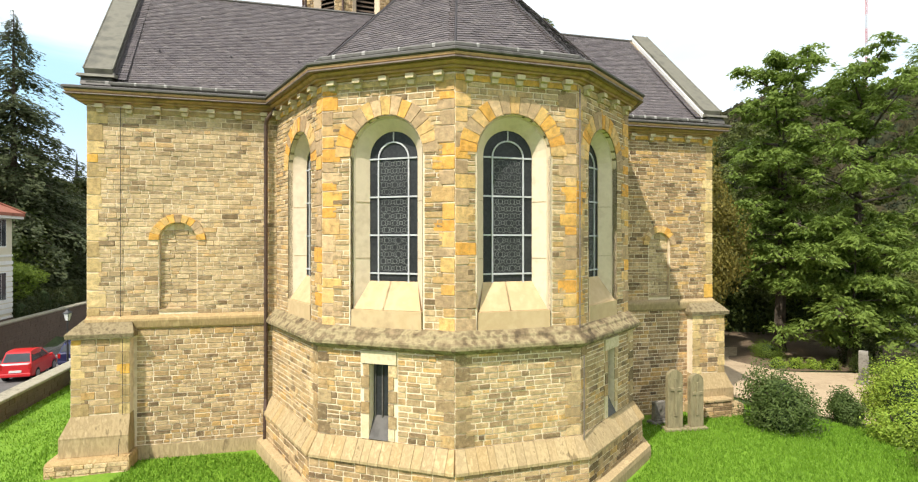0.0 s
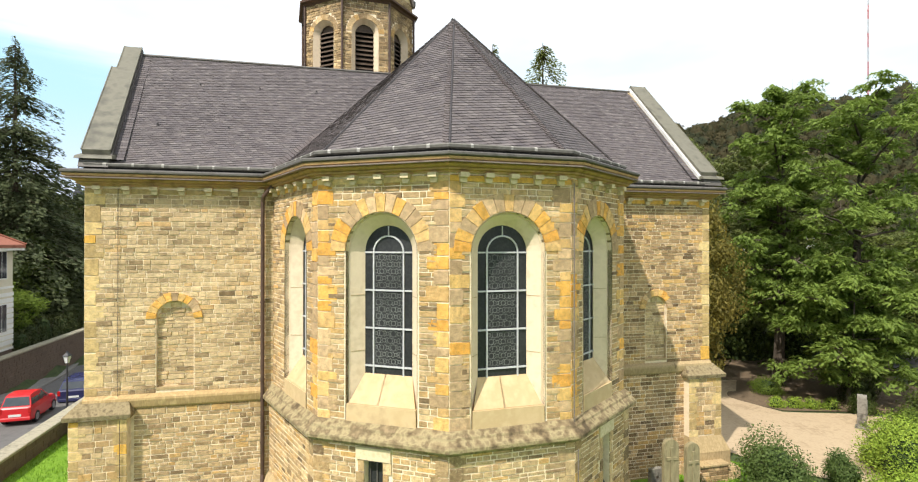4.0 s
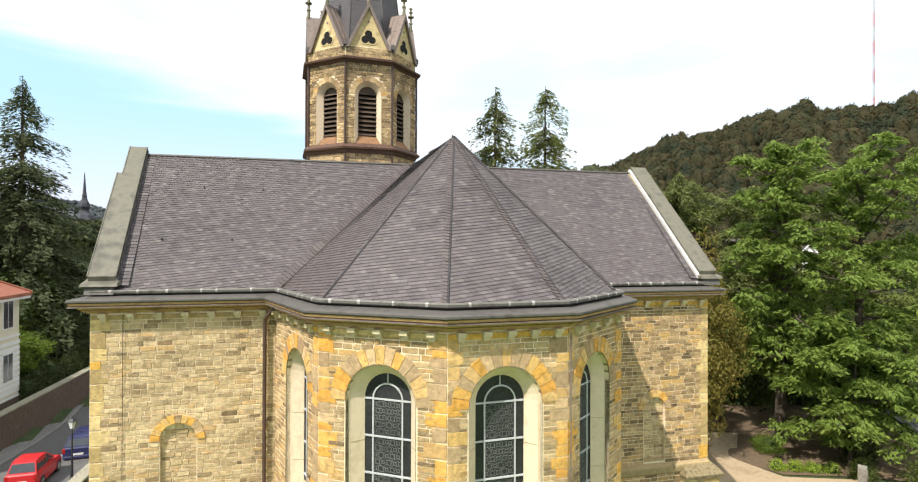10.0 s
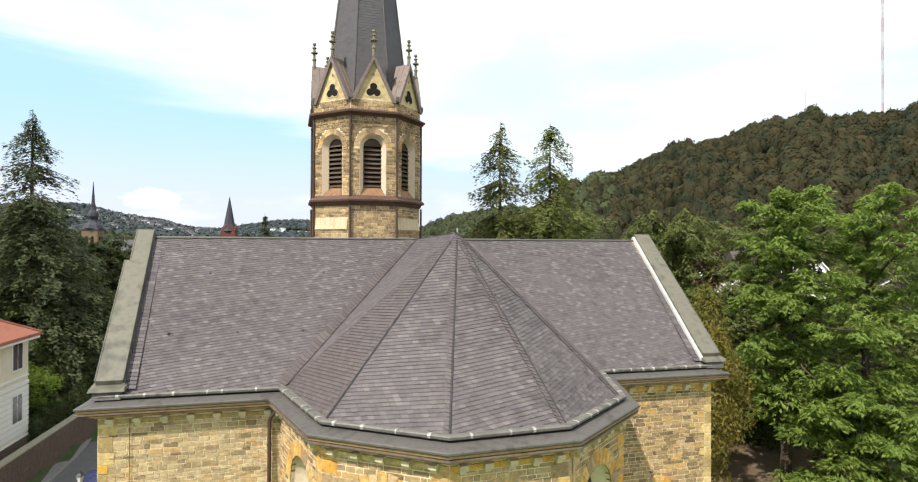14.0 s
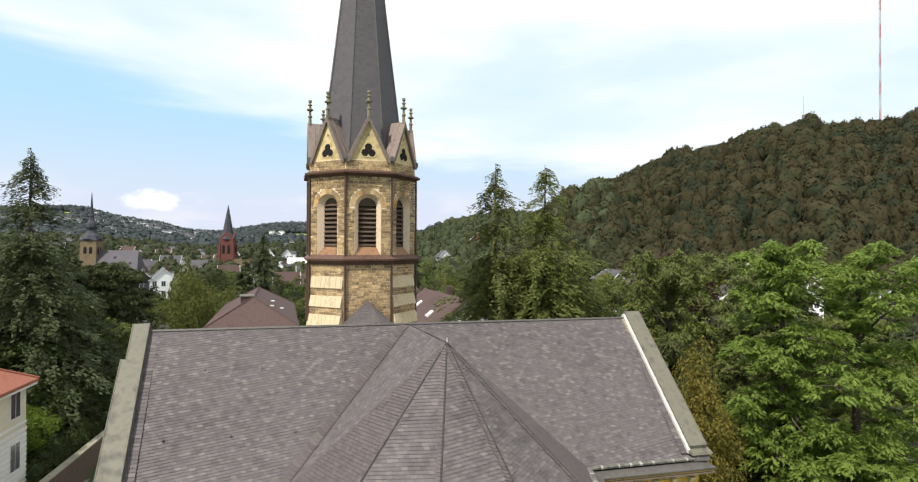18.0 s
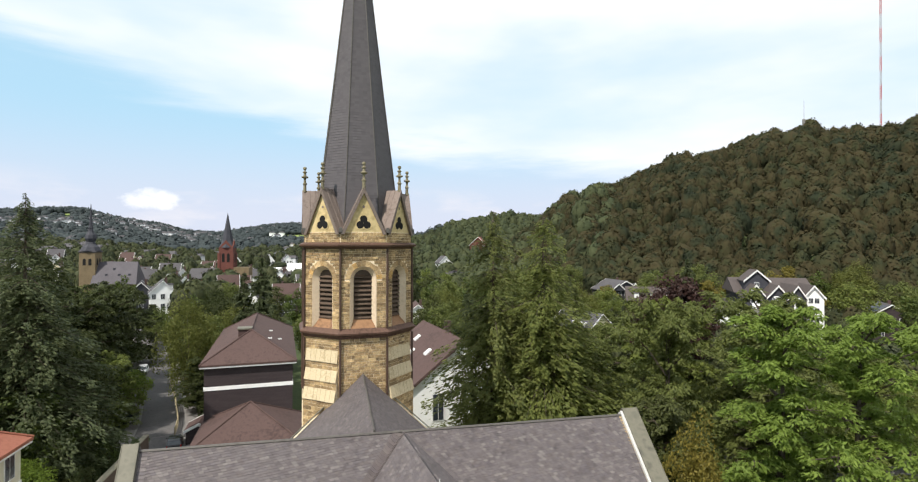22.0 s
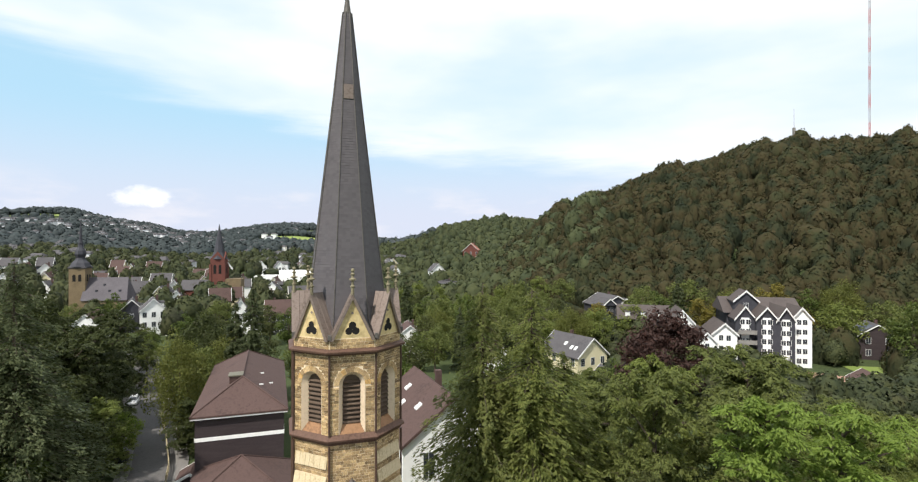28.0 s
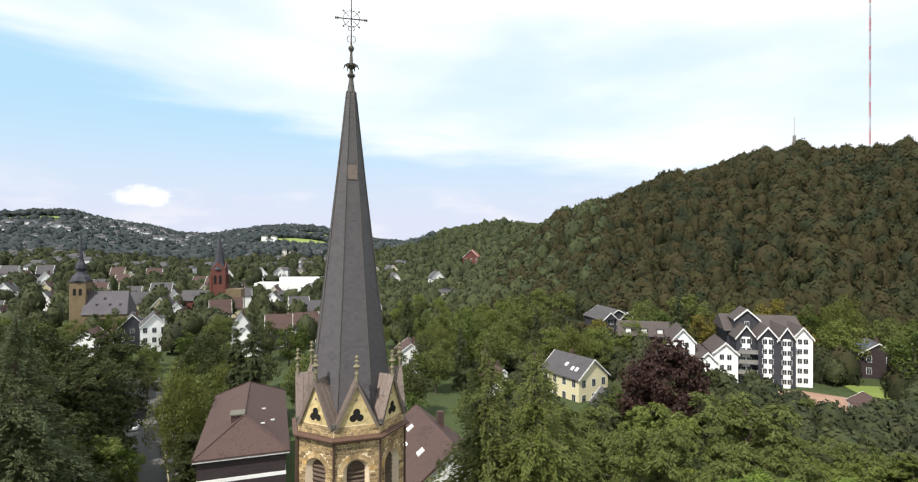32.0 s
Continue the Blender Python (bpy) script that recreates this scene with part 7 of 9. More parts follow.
for x, y, m, s, sz, a in ((-41.5, 52.5, oak_b, 1.0, 1.0, 20), (-42.5, 57.0, oak_b, 1.0, 1.0, 80), (-39.5, 47.0, oak_c, 0.95, 0.8, 160), 
                          (-56.0, 58.0, oak_b, 1.5, 1.0, 310), (-60.0, 86.0, oak_b, 1.02, 1.0, 120), (-64.0, 74.0, oak_b, 1.5, 1.0, 100), (-70.0, 95.0, oak_b, 1.05, 1.0, 60), (-45.0, 45.5, oak_b, 1.2, 0.9, 140), (-35.5, 41.8, oak_l, 0.55, 0.75, 0), (-45.8, 69.0, park_b, 0.6, 1.05, 0), (-50.5, 62.5, park_s, 1.0, 1.0, 40), (-53.5, 73.5, park_s, 1.05, 1.0, 140), (-57.5, 82.0, park_s, 1.1, 1.0, 250), (-47.2, 75.0, oak_l, 0.52, 1.0, 40), (-38.2, 76.5, park_s, 0.5, 1.0, 10), (-65, 93, park_s, 0.98, 1.0, 0), (-70.5, 110.5, park_s, 0.98, 1.0, 40), (-78, 98, oak_b, 1.55, 1.05, 80), (-84, 111, park_s, 1.02, 1.0, 120), (-72, 85, oak_b, 1.5, 1.0, 160), (-92, 104, oak_b, 1.5, 1.05, 200), (-88, 91, oak_b, 1.5, 1.0, 240), (-82, 122, park_s, 1.0, 1.0, 280), (-51.5, 112, oak_b, 1.05, 1.0, 320), (-58, 121, oak_b, 1.2, 1.0, 20), (-98, 116, oak_b, 1.4, 1.0, 60)):
    plant("tree", "dark leafy tree beside the street", m, x, y, s, sz, a, group="street trees")
plant("tree", "large yellowish green drooping tree beside the street", oak_w, -42.6, 81.5, 0.74, 1.38, 0)
plant("tree", "large yellowish green drooping tree beside the street", oak_w, -43.5, 106, 0.9, 1.0, 90)
plant("tree", "slender dark conifer behind the house", spruce_s, -38.5, 100, 1.15, 1.05, 0)
plant("tree", "slender dark conifer behind the house", spruce_s, -43.0, 103, 1.1, 0.95, 60)
plant("tree", "large dark red copper beech", oak_k, 36.0, 92.0, 1.0, 1.02, 0)
for x, y, m, s, sz, a in ((14, 55, park_a, 0.92, 1.0, 0), (22, 57, park_b, 1.12, 1.0, 50), (30.5, 55, park_a, 1.12, 1.0, 120), (39.5, 53, park_b, 0.9, 0.92, 160), (49, 47, park_b, 1.12, 0.95, 20), (46, 62, park_a, 0.78, 0.9, 80), (56, 57, park_b, 0.9, 0.85, 140),
                          (27, 69, park_b, 0.9, 0.95, 260), (17, 70, park_a, 0.85, 0.95, 10), (37, 68, park_a, 0.9, 0.9, 210), (9, 62, park_a, 0.85, 0.95, 0), (47, 74, park_a, 0.62, 0.85, 300), (60, 70, park_b, 0.62, 0.85, 30), (68, 60, park_d, 0.8, 0.85, 75)):
    plant("tree", "full green deciduous tree in the park", m, x, y, s, sz, a, group="park trees")


# ================= BUSHES AND HEDGES =================
m_shrub = leafmat("grey_green_shrub_leaf", [(0.055, 0.095, 0.022), (0.10, 0.145, 0.036), (0.075, 0.12, 0.028)], [(0.04, 0.075, 0.016), (0.15, 0.20, 0.055), (0.08, 0.125, 0.03)], 0.35)
# dark green that stands in for the shade inside a bush
m_bush_shade = mat("bush_core_shade", [(0.02, 0.035, 0.01), (0.035, 0.055, 0.015)], 6, 0.9, 0.8, 12)


def bush(label, x, y, w, h, m, seed, n=2600, leaf=0.13, d=None, name="bush", category="bush"):
    r = np.random.RandomState(seed)
    d = d or w
    k = 34
    D = unit(r.normal(size=(k, 3)))
    C = D * r.uniform(0.35, 0.72, (k, 1)); C[:, 2] = np.abs(C[:, 2]) + 0.12
    C *= np.array([w / 2, d / 2, h])
    V = blob_leaves(C, r.uniform(0.2, 0.33, k) * min(w, d), max(1, n // k), leaf, r, min(1.0, h / min(w, d)))
    V[:, 2] = np.maximum(V[:, 2], 0.02)
    t = thing(name, label, category, m=pose(x, y, hz(x, y), 0, 0, 0))
    part("foliage", fast_mesh("foliage", V, np.arange(len(V)).reshape(-1, 4), m), None, t)
    # added core dome; its dark colour is the shade between the leaves
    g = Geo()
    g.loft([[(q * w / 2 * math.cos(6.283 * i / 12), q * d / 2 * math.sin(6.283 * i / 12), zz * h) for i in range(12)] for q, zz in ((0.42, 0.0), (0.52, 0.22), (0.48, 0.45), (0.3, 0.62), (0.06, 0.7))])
    part("dark_core", g, m_bush_shade, t)
    g = Geo()
    rr = random.Random(seed)
    for i in range(7):
        a = rr.uniform(0, 6.28)
        g.tube((0.1 * math.cos(a), 0.1 * math.sin(a), -0.1), (w * 0.28 * math.cos(a), d * 0.28 * math.sin(a), h * 0.6), 0.035, 0.012, 5)
    part("stem", g, m_bark, t)
    return t


bush("large dark green rounded shrub on the lawn", 10.3, 17.2, 2.4, 2.25, m_shrub, 41, 17000, 0.085)
bush("dark green leafy shrub beside the gravel court", 13.5, 18.7, 1.35, 1.35, m_shrub, 42, 8000, 0.08)
bush("broad yellow-green shrub on the lawn", 14.1, 16.6, 2.3, 1.75, m_leaf_y, 43, 13000, 0.09)
bush("bright green shrub mass beside the lawn", 16.7, 19.8, 3.0, 2.9, m_leaf_y, 44, 15000, 0.09)
bush("bright green shrub mass beside the lawn", 13.0, 13.4, 3.0, 2.0, m_leaf, 45, 6000, 0.12)
bush("bright green shrub mass beside the lawn", 17.6, 21.6, 2.6, 2.1, m_leaf, 46, 11000, 0.09)
bush("green shrub at the edge of the court", 20.6, 24.2, 2.8, 2.2, m_leaf, 47, 6000, 0.13)
bush("green shrub at the edge of the court", 24.6, 27.2, 3.4, 2.6, m_leaf_m, 48, 6000, 0.14)
bush("clipped round hedge bush", 19.3, 33.4, 2.3, 1.2, m_leaf, 49, 9000, 0.08)
bush("dark shrub under the trees", 23.4, 31.2, 2.3, 2.2, m_leaf_d, 50, 5000, 0.12)
bush("clipped round green bush", 22.3, 29.4, 1.5, 1.2, m_leaf_m, 51, 4500, 0.08)
for i, (x, y, w, h) in enumerate(((14.5, 40, 5, 6), (18.5, 42.5, 5, 5), (23.5, 44, 6, 5.5), (28, 44, 6, 6), (34, 43, 6, 5), (17, 44, 6, 7))):
    bush("dark dense undergrowth below the trees", x, y, w, h, m_leaf_m, 500 + i, 3200, 0.3)
for i in range(4):
    bush("low yellow-green clipped hedge", 18.2 + i * 0.95, 30.6 - i * 0.12, 1.2, 0.75, m_leaf_y, 52 + i, 1500, 0.09, 0.9, "hedge", "hedge")
bush("small yellow-green bush by the garden wall", *wpt(-14.2, 11.3)[:2], 1.0, 1.25, m_leaf_y, 60, 1800, 0.09)
for i in range(9):
    p = wpt(-25.0 - 0.1 * (i % 2), 29 + i * 1.6)
    bush("dark green hedge above the retaining wall", p.x, p.y, 2.2, 2.4 + 0.5 * (i % 3), m_leaf_d, 70 + i, 1800, 0.16, 2.0, "hedge", "hedge")
for i, (u, v) in enumerate(((-26, 44), (-27.5, 49), (-30, 52), (-29, 40), (-28, 35))):
    p = wpt(u, v)
    bush("leafy shrub under the street trees", p.x, p.y, 4.0, 3.5, m_leaf_d if i % 2 else m_leaf_m, 85 + i, 2600, 0.2)

bush("green shrub beside the street", -43.0, 61.2, 4.5, 4.2, m_leaf_d, 95, 6000, 0.16)
bush("bright green shrub beside the street", -45.5, 57.5, 4.0, 3.5, m_leaf_m, 96, 5000, 0.16)

# ================= SMALL THINGS =================
m_black = mat("black_iron_paint", [(0.02, 0.02, 0.022), (0.035, 0.035, 0.037)], 6, 0.45, 0.1, 30)
m_lampglass = mat("frosted_lamp_glass", [(0.55, 0.55, 0.52), (0.65, 0.65, 0.62)], 6, 0.25, 0)


def street_lamp(x, y, z, top):
    h = top - z
    t = thing("street_lamp", "old-fashioned black street lamp with glass lantern", "street lamp", m=pose(x, y, z))
    g = Geo(); g.lathe([(0.12, 0), (0.12, 0.25), (0.075, 0.35), (0.06, 0.7), (0.05, 0.75), (0.036, h - 0.8), (0.06, h - 0.76), (0.03, h - 0.72), (0.03, h - 0.63), (0.0, h - 0.62)], n=10)
    part("pole", g, m_black, t)
    g = Geo(); g.loft([[(s * r, q * r, z2) for s, q in ((-1, -1), (1, -1), (1, 1), (-1, 1))] for r, z2 in ((0.07, h - 0.62), (0.13, h - 0.26))])
    lan = part("lantern", g, m_lampglass, t, "glass lantern")
    g = Geo()
    for s, q in ((-1, -1), (1, -1), (1, 1), (-1, 1)):
        g.tube((s * 0.07, q * 0.07, h - 0.64), (s * 0.135, q * 0.135, h - 0.25), 0.014, n=5)
    part("lantern_frame", g, m_black, lan)
    g = Geo(); g.loft([[(s * r, q * r, z2) for s, q in ((-1, -1), (1, -1), (1, 1), (-1, 1))] for r, z2 in ((0.16, h - 0.26), (0.15, h - 0.23), (0.06, h - 0.12), (0.04, h - 0.08), (0.03, h - 0.02), (0.0, h))])
    part("lantern_roof", g, m_black, lan)


lp = wpt(-16.4, 15.2)
street_lamp(lp.x, lp.y, hz(lp.x, lp.y) + 0.1, 2.55)

# cars
m_carred = mat("red_car_paint", [(0.50, 0.016, 0.02), (0.54, 0.02, 0.024)], 1, 0.25, 0, spec=0.6)
m_carblue = mat("dark_blue_car_paint", [(0.02, 0.022, 0.07), (0.028, 0.03, 0.085)], 1, 0.22, 0, spec=0.6)
m_carwhite = mat("white_car_paint", [(0.7, 0.7, 0.7), (0.75, 0.75, 0.75)], 1, 0.3, 0, spec=0.6)
m_cardark = mat("black_car_paint", [(0.02, 0.02, 0.022), (0.026, 0.026, 0.028)], 1, 0.25, 0, spec=0.6)
m_carglass = mat("car_glass", [(0.03, 0.035, 0.04), (0.05, 0.055, 0.06)], 1, 0.08, 0, spec=0.8)
m_tyre = mat("tyre_rubber", [(0.015, 0.015, 0.015), (0.025, 0.025, 0.025)], 6, 0.85, 0.2, 40)
m_rim = mat("alloy_rim", [(0.4, 0.4, 0.41), (0.5, 0.5, 0.51)], 6, 0.35, 0, metal=0.8)
m_lightred = mat("red_tail_light", [(0.35, 0.01, 0.01), (0.42, 0.015, 0.012)], 6, 0.2, 0)
m_plate = mat("white_plate", [(0.6, 0.6, 0.58), (0.66, 0.66, 0.64)], 6, 0.5, 0)


def car(label, x, y, z, rot, L, W, H, paint, hatch=True):
    """A small car, its rear towards -y."""
    t = thing("car", label, "car", "parked cars", m=pose(x, y, z, 0, 0, rot))
    a, b, w = -L / 2, L / 2, W / 2
    # body: sections along y: (y, half width, bottom, top)
    secs = [(a, 0.86, 0.38, 0.86), (a + 0.05, 0.95, 0.26, 0.93), (a + 0.35, 1.0, 0.2, 0.97), (-0.1, 1.0, 0.18, 0.95), (b - 1.1, 1.0, 0.2, 0.93), (b - 0.45, 0.97, 0.22, 0.82), (b - 0.08, 0.88, 0.26, 0.68), (b, 0.78, 0.36, 0.55)]
    g = Geo()
    g.loft([[(-w * k, yy, lo + 0.05), (-w * k * 0.9, yy, lo), (w * k * 0.9, yy, lo), (w * k, yy, lo + 0.05), (w * k, yy, hi - 0.2), (w * k * 0.93, yy, hi), (-w * k * 0.93, yy, hi), (-w * k, yy, hi - 0.2)] for yy, k, lo, hi in secs])
    body = part("body", g, paint, t, smooth=False)
    zb, zt = 0.92, H
    ra, rb = (a + 0.10, a + 0.34) if hatch else (a + 0.55, a + 1.05)
    cab = [(ra, 0.90, zb), (rb, 0.72, zt - 0.04), (rb + 0.35, 0.73, zt), (b - 1.95, 0.73, zt - 0.01), (b - 1.65, 0.70, zt - 0.06), (b - 0.95, 0.86, zb - 0.02)]
    g = Geo()
    g.loft([[(-w * 0.9, yy, zb - 0.1), (w * 0.9, yy, zb - 0.1), (w * k, yy, zz), (-w * k, yy, zz)] for yy, k, zz in cab])
    part("roof", g, paint, t)
    # glass panes, a little proud
    g = Geo(); k = 0.012
    ya = ra + (rb - ra) * 0.06 / (zt - 0.04 - zb) - k
    yb = ra + (rb - ra) * (zt - 0.11 - zb) / (zt - 0.04 - zb) - k
    g.hexa([(-w * 0.80, ya, zb + 0.06), (w * 0.80, ya, zb + 0.06), (w * 0.68, yb, zt - 0.11), (-w * 0.68, yb, zt - 0.11)],
           [(-w * 0.80, ya + 0.03, zb + 0.06), (w * 0.80, ya + 0.03, zb + 0.06), (w * 0.68, yb + 0.03, zt - 0.11), (-w * 0.68, yb + 0.03, zt - 0.11)])
    part("rear_window", g, m_carglass, t)
    g = Geo()
    g.hexa([(-w * 0.78, b - 1.0 + 0.03, zb + 0.02), (w * 0.78, b - 1.0 + 0.03, zb + 0.02), (w * 0.64, b - 1.62, zt - 0.08), (-w * 0.64, b - 1.62, zt - 0.08)],
           [(-w * 0.78, b - 1.06, zb + 0.02), (w * 0.78, b - 1.06, zb + 0.02), (w * 0.64, b - 1.68, zt - 0.08), (-w * 0.64, b - 1.68, zt - 0.08)])
    part("windscreen", g, m_carglass, t)
    for sg in (-1, 1):
        for y0, y1, y2, y3 in ((rb - 0.12, rb + 0.75, rb + 0.75, rb + 0.1), (rb + 0.82, b - 1.25, b - 1.72, rb + 0.82)):
            g = Geo()
            lo, hi = w * 0.905, w * 0.745
            q = [(sg * lo, y0, zb + 0.06), (sg * lo, y1, zb + 0.06), (sg * hi, y2, zt - 0.13), (sg * hi, y3, zt - 0.13)]
            g.hexa(q, [(p[0] - sg * 0.05, p[1], p[2]) for p in q])
            part("side_window", g, m_carglass, t)
        g = Geo(); g.box(sg * w * 0.86 - 0.07, sg * w * 0.86 + 0.07, a - 0.012, a + 0.1, 0.62, 0.9, 0.02)
        part("tail_light", g, m_lightred, t)
        g = Geo(); g.box(sg * w * 0.72 - 0.13, sg * w * 0.72 + 0.13, b - 0.14, b + 0.01, 0.5, 0.64, 0.03)
        part("headlight", g, m_zinc, t)
        for yy in (a + 0.62, b - 0.68):
            g = Geo(); g.tube((sg * (w - 0.16), yy, 0.29), (sg * (w + 0.005), yy, 0.29), 0.29, n=18)
            wh = part("wheel", g, m_tyre, t)
            g = Geo(); g.tube((sg * (w - 0.02), yy, 0.29), (sg * (w + 0.015), yy, 0.29), 0.185, n=14)
            part("rim", g, m_rim, wh)
        g = Geo(); g.box(sg * (w + 0.08) - 0.07, sg * (w + 0.08) + 0.07, b - 1.35, b - 1.22, 0.92, 1.05, 0.02)
        part("mirror", g, paint, t)
    g = Geo(); g.box(-0.26, 0.26, a - 0.02, a + 0.06, 0.48, 0.59)
    part("number_plate", g, m_plate, t)
    g = Geo(); g.box(-w * 0.9, w * 0.9, a - 0.04, a + 0.1, 0.26, 0.44, 0.03)
    part("bumper", g, paint, t)
    return t


DEG = 14
for label, u, v, L, W, H, paint, tw, hatch in (("small red hatchback parked on the street", -18.55, 16.3, 3.3, 1.42, 1.48, m_carred, 4, True), ("dark blue estate car parked on the street", -18.05, 21.6, 4.3, 1.7, 1.45, m_carblue, 6, True)):
    p = wpt(u, v)
    car(label, p.x, p.y, hz(p.x, p.y) + 0.06, DEG + tw, L, W, H, paint, hatch)
car("white car parked by the street", -63.5, 104, hz(-63.5, 104) + 0.06, 205, 4.1, 1.7, 1.45, m_carwhite)
car("black car parked in the yard", -34.0, 62.5, hz(-34, 62.5) + 0.1, 25, 4.0, 1.7, 1.45, m_cardark)
car("dark car parked below the trees", -46.0, 72.5, hz(-46, 72.5) + 0.06, 200, 4.0, 1.7, 1.45, m_cardark)

# gravestones and stele
m_grave = mat("weathered_gravestone", [(0.12, 0.10, 0.052), (0.27, 0.225, 0.125), (0.185, 0.155, 0.085)], 4, 0.95, 0.7, 30, stretch=(1, 1, 0.3))
m_stele = mat("grey_white_stone", [(0.09, 0.082, 0.066), (0.24, 0.22, 0.18), (0.15, 0.138, 0.115)], 3, 0.9, 0.7, 25)


def slab_stone(name, label, x, y, rot, w, d, h, m, arch=True):
    t = thing(name, label, "gravestone", m=pose(x, y, hz(x, y), 0, 0, rot))
    g = Geo()
    prof = [(-w / 2, -0.2), (w / 2, -0.2)] + ([(w / 2 * math.cos(math.pi * i / 8), h - w / 2 + w / 2 * math.sin(math.pi * i / 8)) for i in range(9)] if arch else [(w / 2 * 0.9, h), (-w / 2 * 0.9, h)])
    g.hexa([(a, -d / 2, b) for a, b in prof], [(a, d / 2, b) for a, b in prof])
    part("slab", g, m, t)
    g = Geo(); g.box(-w / 2 - 0.1, w / 2 + 0.1, -d / 2 - 0.1, d / 2 + 0.1, -0.25, 0.14, 0.03)
    part("base", g, m, t)
    g = Geo(); g.box(-0.05, 0.05, -d / 2 - 0.03, -d / 2 + 0.01, 0.5, h - 0.25, 0.01); g.box(-0.18, 0.18, -d / 2 - 0.032, -d / 2 + 0.01, h - 0.65, h - 0.55, 0.01)
    part("relief", g, m, t)
    return t


slab_stone("gravestone", "tall brown weathered gravestone on the lawn", 6.78, 16.85, 8, 0.5, 0.16, 1.95, m_grave)
slab_stone("gravestone", "tall brown weathered gravestone on the lawn", 7.5, 16.95, 14, 0.46, 0.16, 1.8, m_grave)
slab_stone("gravestone", "small pale leaning gravestone at the wall", 6.55, 17.5, 20, 0.5, 0.16, 0.75, m_stele, False)
slab_stone("stele", "rough pale stone stele beside the gravel court", 20.5, 27.1, 50, 0.36, 0.38, 1.75, m_stele)

# low rubble stub wall behind the gravestones
stub = thing("stub_wall", "low rubble stub wall with flat capstones at the church corner", "wall", m=pose(8.7, 18.25, hz(8.7, 18.25), 0, 0, 14))
g = Geo(); g.box(-0.52, 0.52, -0.2, 0.2, -0.3, 0.56, 0.01); part("wall_body", g, m_mortar, stub)
for r_ in range(4):
    s_ = -0.53
    while s_ < 0.5:
        L_ = min(rs.uniform(0.16, 0.32), 0.53 - s_)
        if 0.53 - s_ - L_ < 0.1:
            L_ = 0.53 - s_
        g = Geo(); g.box(s_ + 0.008, s_ + L_ - 0.008, -0.225, -0.15, -0.02 + r_ * 0.145, 0.115 + r_ * 0.145, 0.015); part("stone", g, m_stone_g, stub)
        s_ += L_
for k in range(3):
    g = Geo(); g.box(-0.56 + k * 0.375, -0.195 + k * 0.375, -0.26, 0.26, 0.565, 0.66, 0.02); part("capstone", g, m_slope, stub)

# ================= HOUSES =================
m_white = mat("white_plaster", [(0.82, 0.82, 0.80), (0.88, 0.88, 0.86)], 1.2, 0.9, 0.2, 20)
m_creamp = mat("cream_plaster", [(0.58, 0.54, 0.42), (0.66, 0.61, 0.48)], 1.2, 0.9, 0.2, 20)
m_yellowp = mat("pale_yellow_plaster", [(0.62, 0.56, 0.36), (0.70, 0.63, 0.42)], 1.2, 0.9, 0.2, 20)
m_siding = mat("dark_brown_siding", [(0.035, 0.026, 0.028), (0.055, 0.042, 0.043)], 2, 0.75, 0.3, 20, stretch=(1, 1, 6))
m_slatewall = mat("dark_slate_cladding", [(0.035, 0.036, 0.045), (0.06, 0.06, 0.07)], 3, 0.7, 0.3, 20)
m_tilebrown = mat("brown_roof_tiles", [(0.058, 0.036, 0.032), (0.092, 0.057, 0.05), (0.072, 0.045, 0.04)], 1.5, 0.85, 0.6, 14)
m_tilered = mat("red_roof_tiles", [(0.24, 0.085, 0.055), (0.34, 0.13, 0.085), (0.28, 0.105, 0.068)], 1.5, 0.85, 0.6, 14)
m_tilegrey = mat("grey_roof_tiles", [(0.055, 0.052, 0.055), (0.09, 0.084, 0.088), (0.07, 0.066, 0.069)], 1.0, 0.8, 0.5, 10)
m_brickred = mat("red_brick", [(0.115, 0.042, 0.033), (0.16, 0.06, 0.046)], 1.5, 0.9, 0.4, 12)
m_pane = mat("dark_window_glass", [(0.03, 0.035, 0.042), (0.06, 0.065, 0.075)], 0.3, 0.1, 0, spec=0.7)
m_frame = mat("white_window_frame", [(0.68, 0.68, 0.66), (0.75, 0.75, 0.73)], 3, 0.6, 0)
# ochre stone darkened: the shade on the church walls is in the colour
m_ochre = mat("shaded_ochre_stone", [(0.14, 0.105, 0.062), (0.22, 0.165, 0.095)], 2, 0.9, 0.4, 12)


def add_window(owner, f, s, z, w, h, frame_m=None):
    g = Geo(); f.rect(g, s - w / 2 - 0.08, s + w / 2 + 0.08, z - 0.08, z + h + 0.08, -0.02, 0.05)
    win = part("window", g, frame_m or m_frame, owner)
    g = Geo(); f.rect(g, s - w / 2, s - 0.03, z, z + h, 0.03, 0.06); f.rect(g, s + 0.03, s + w / 2, z, z + h, 0.03, 0.06)
    part("pane", g, m_pane, win)


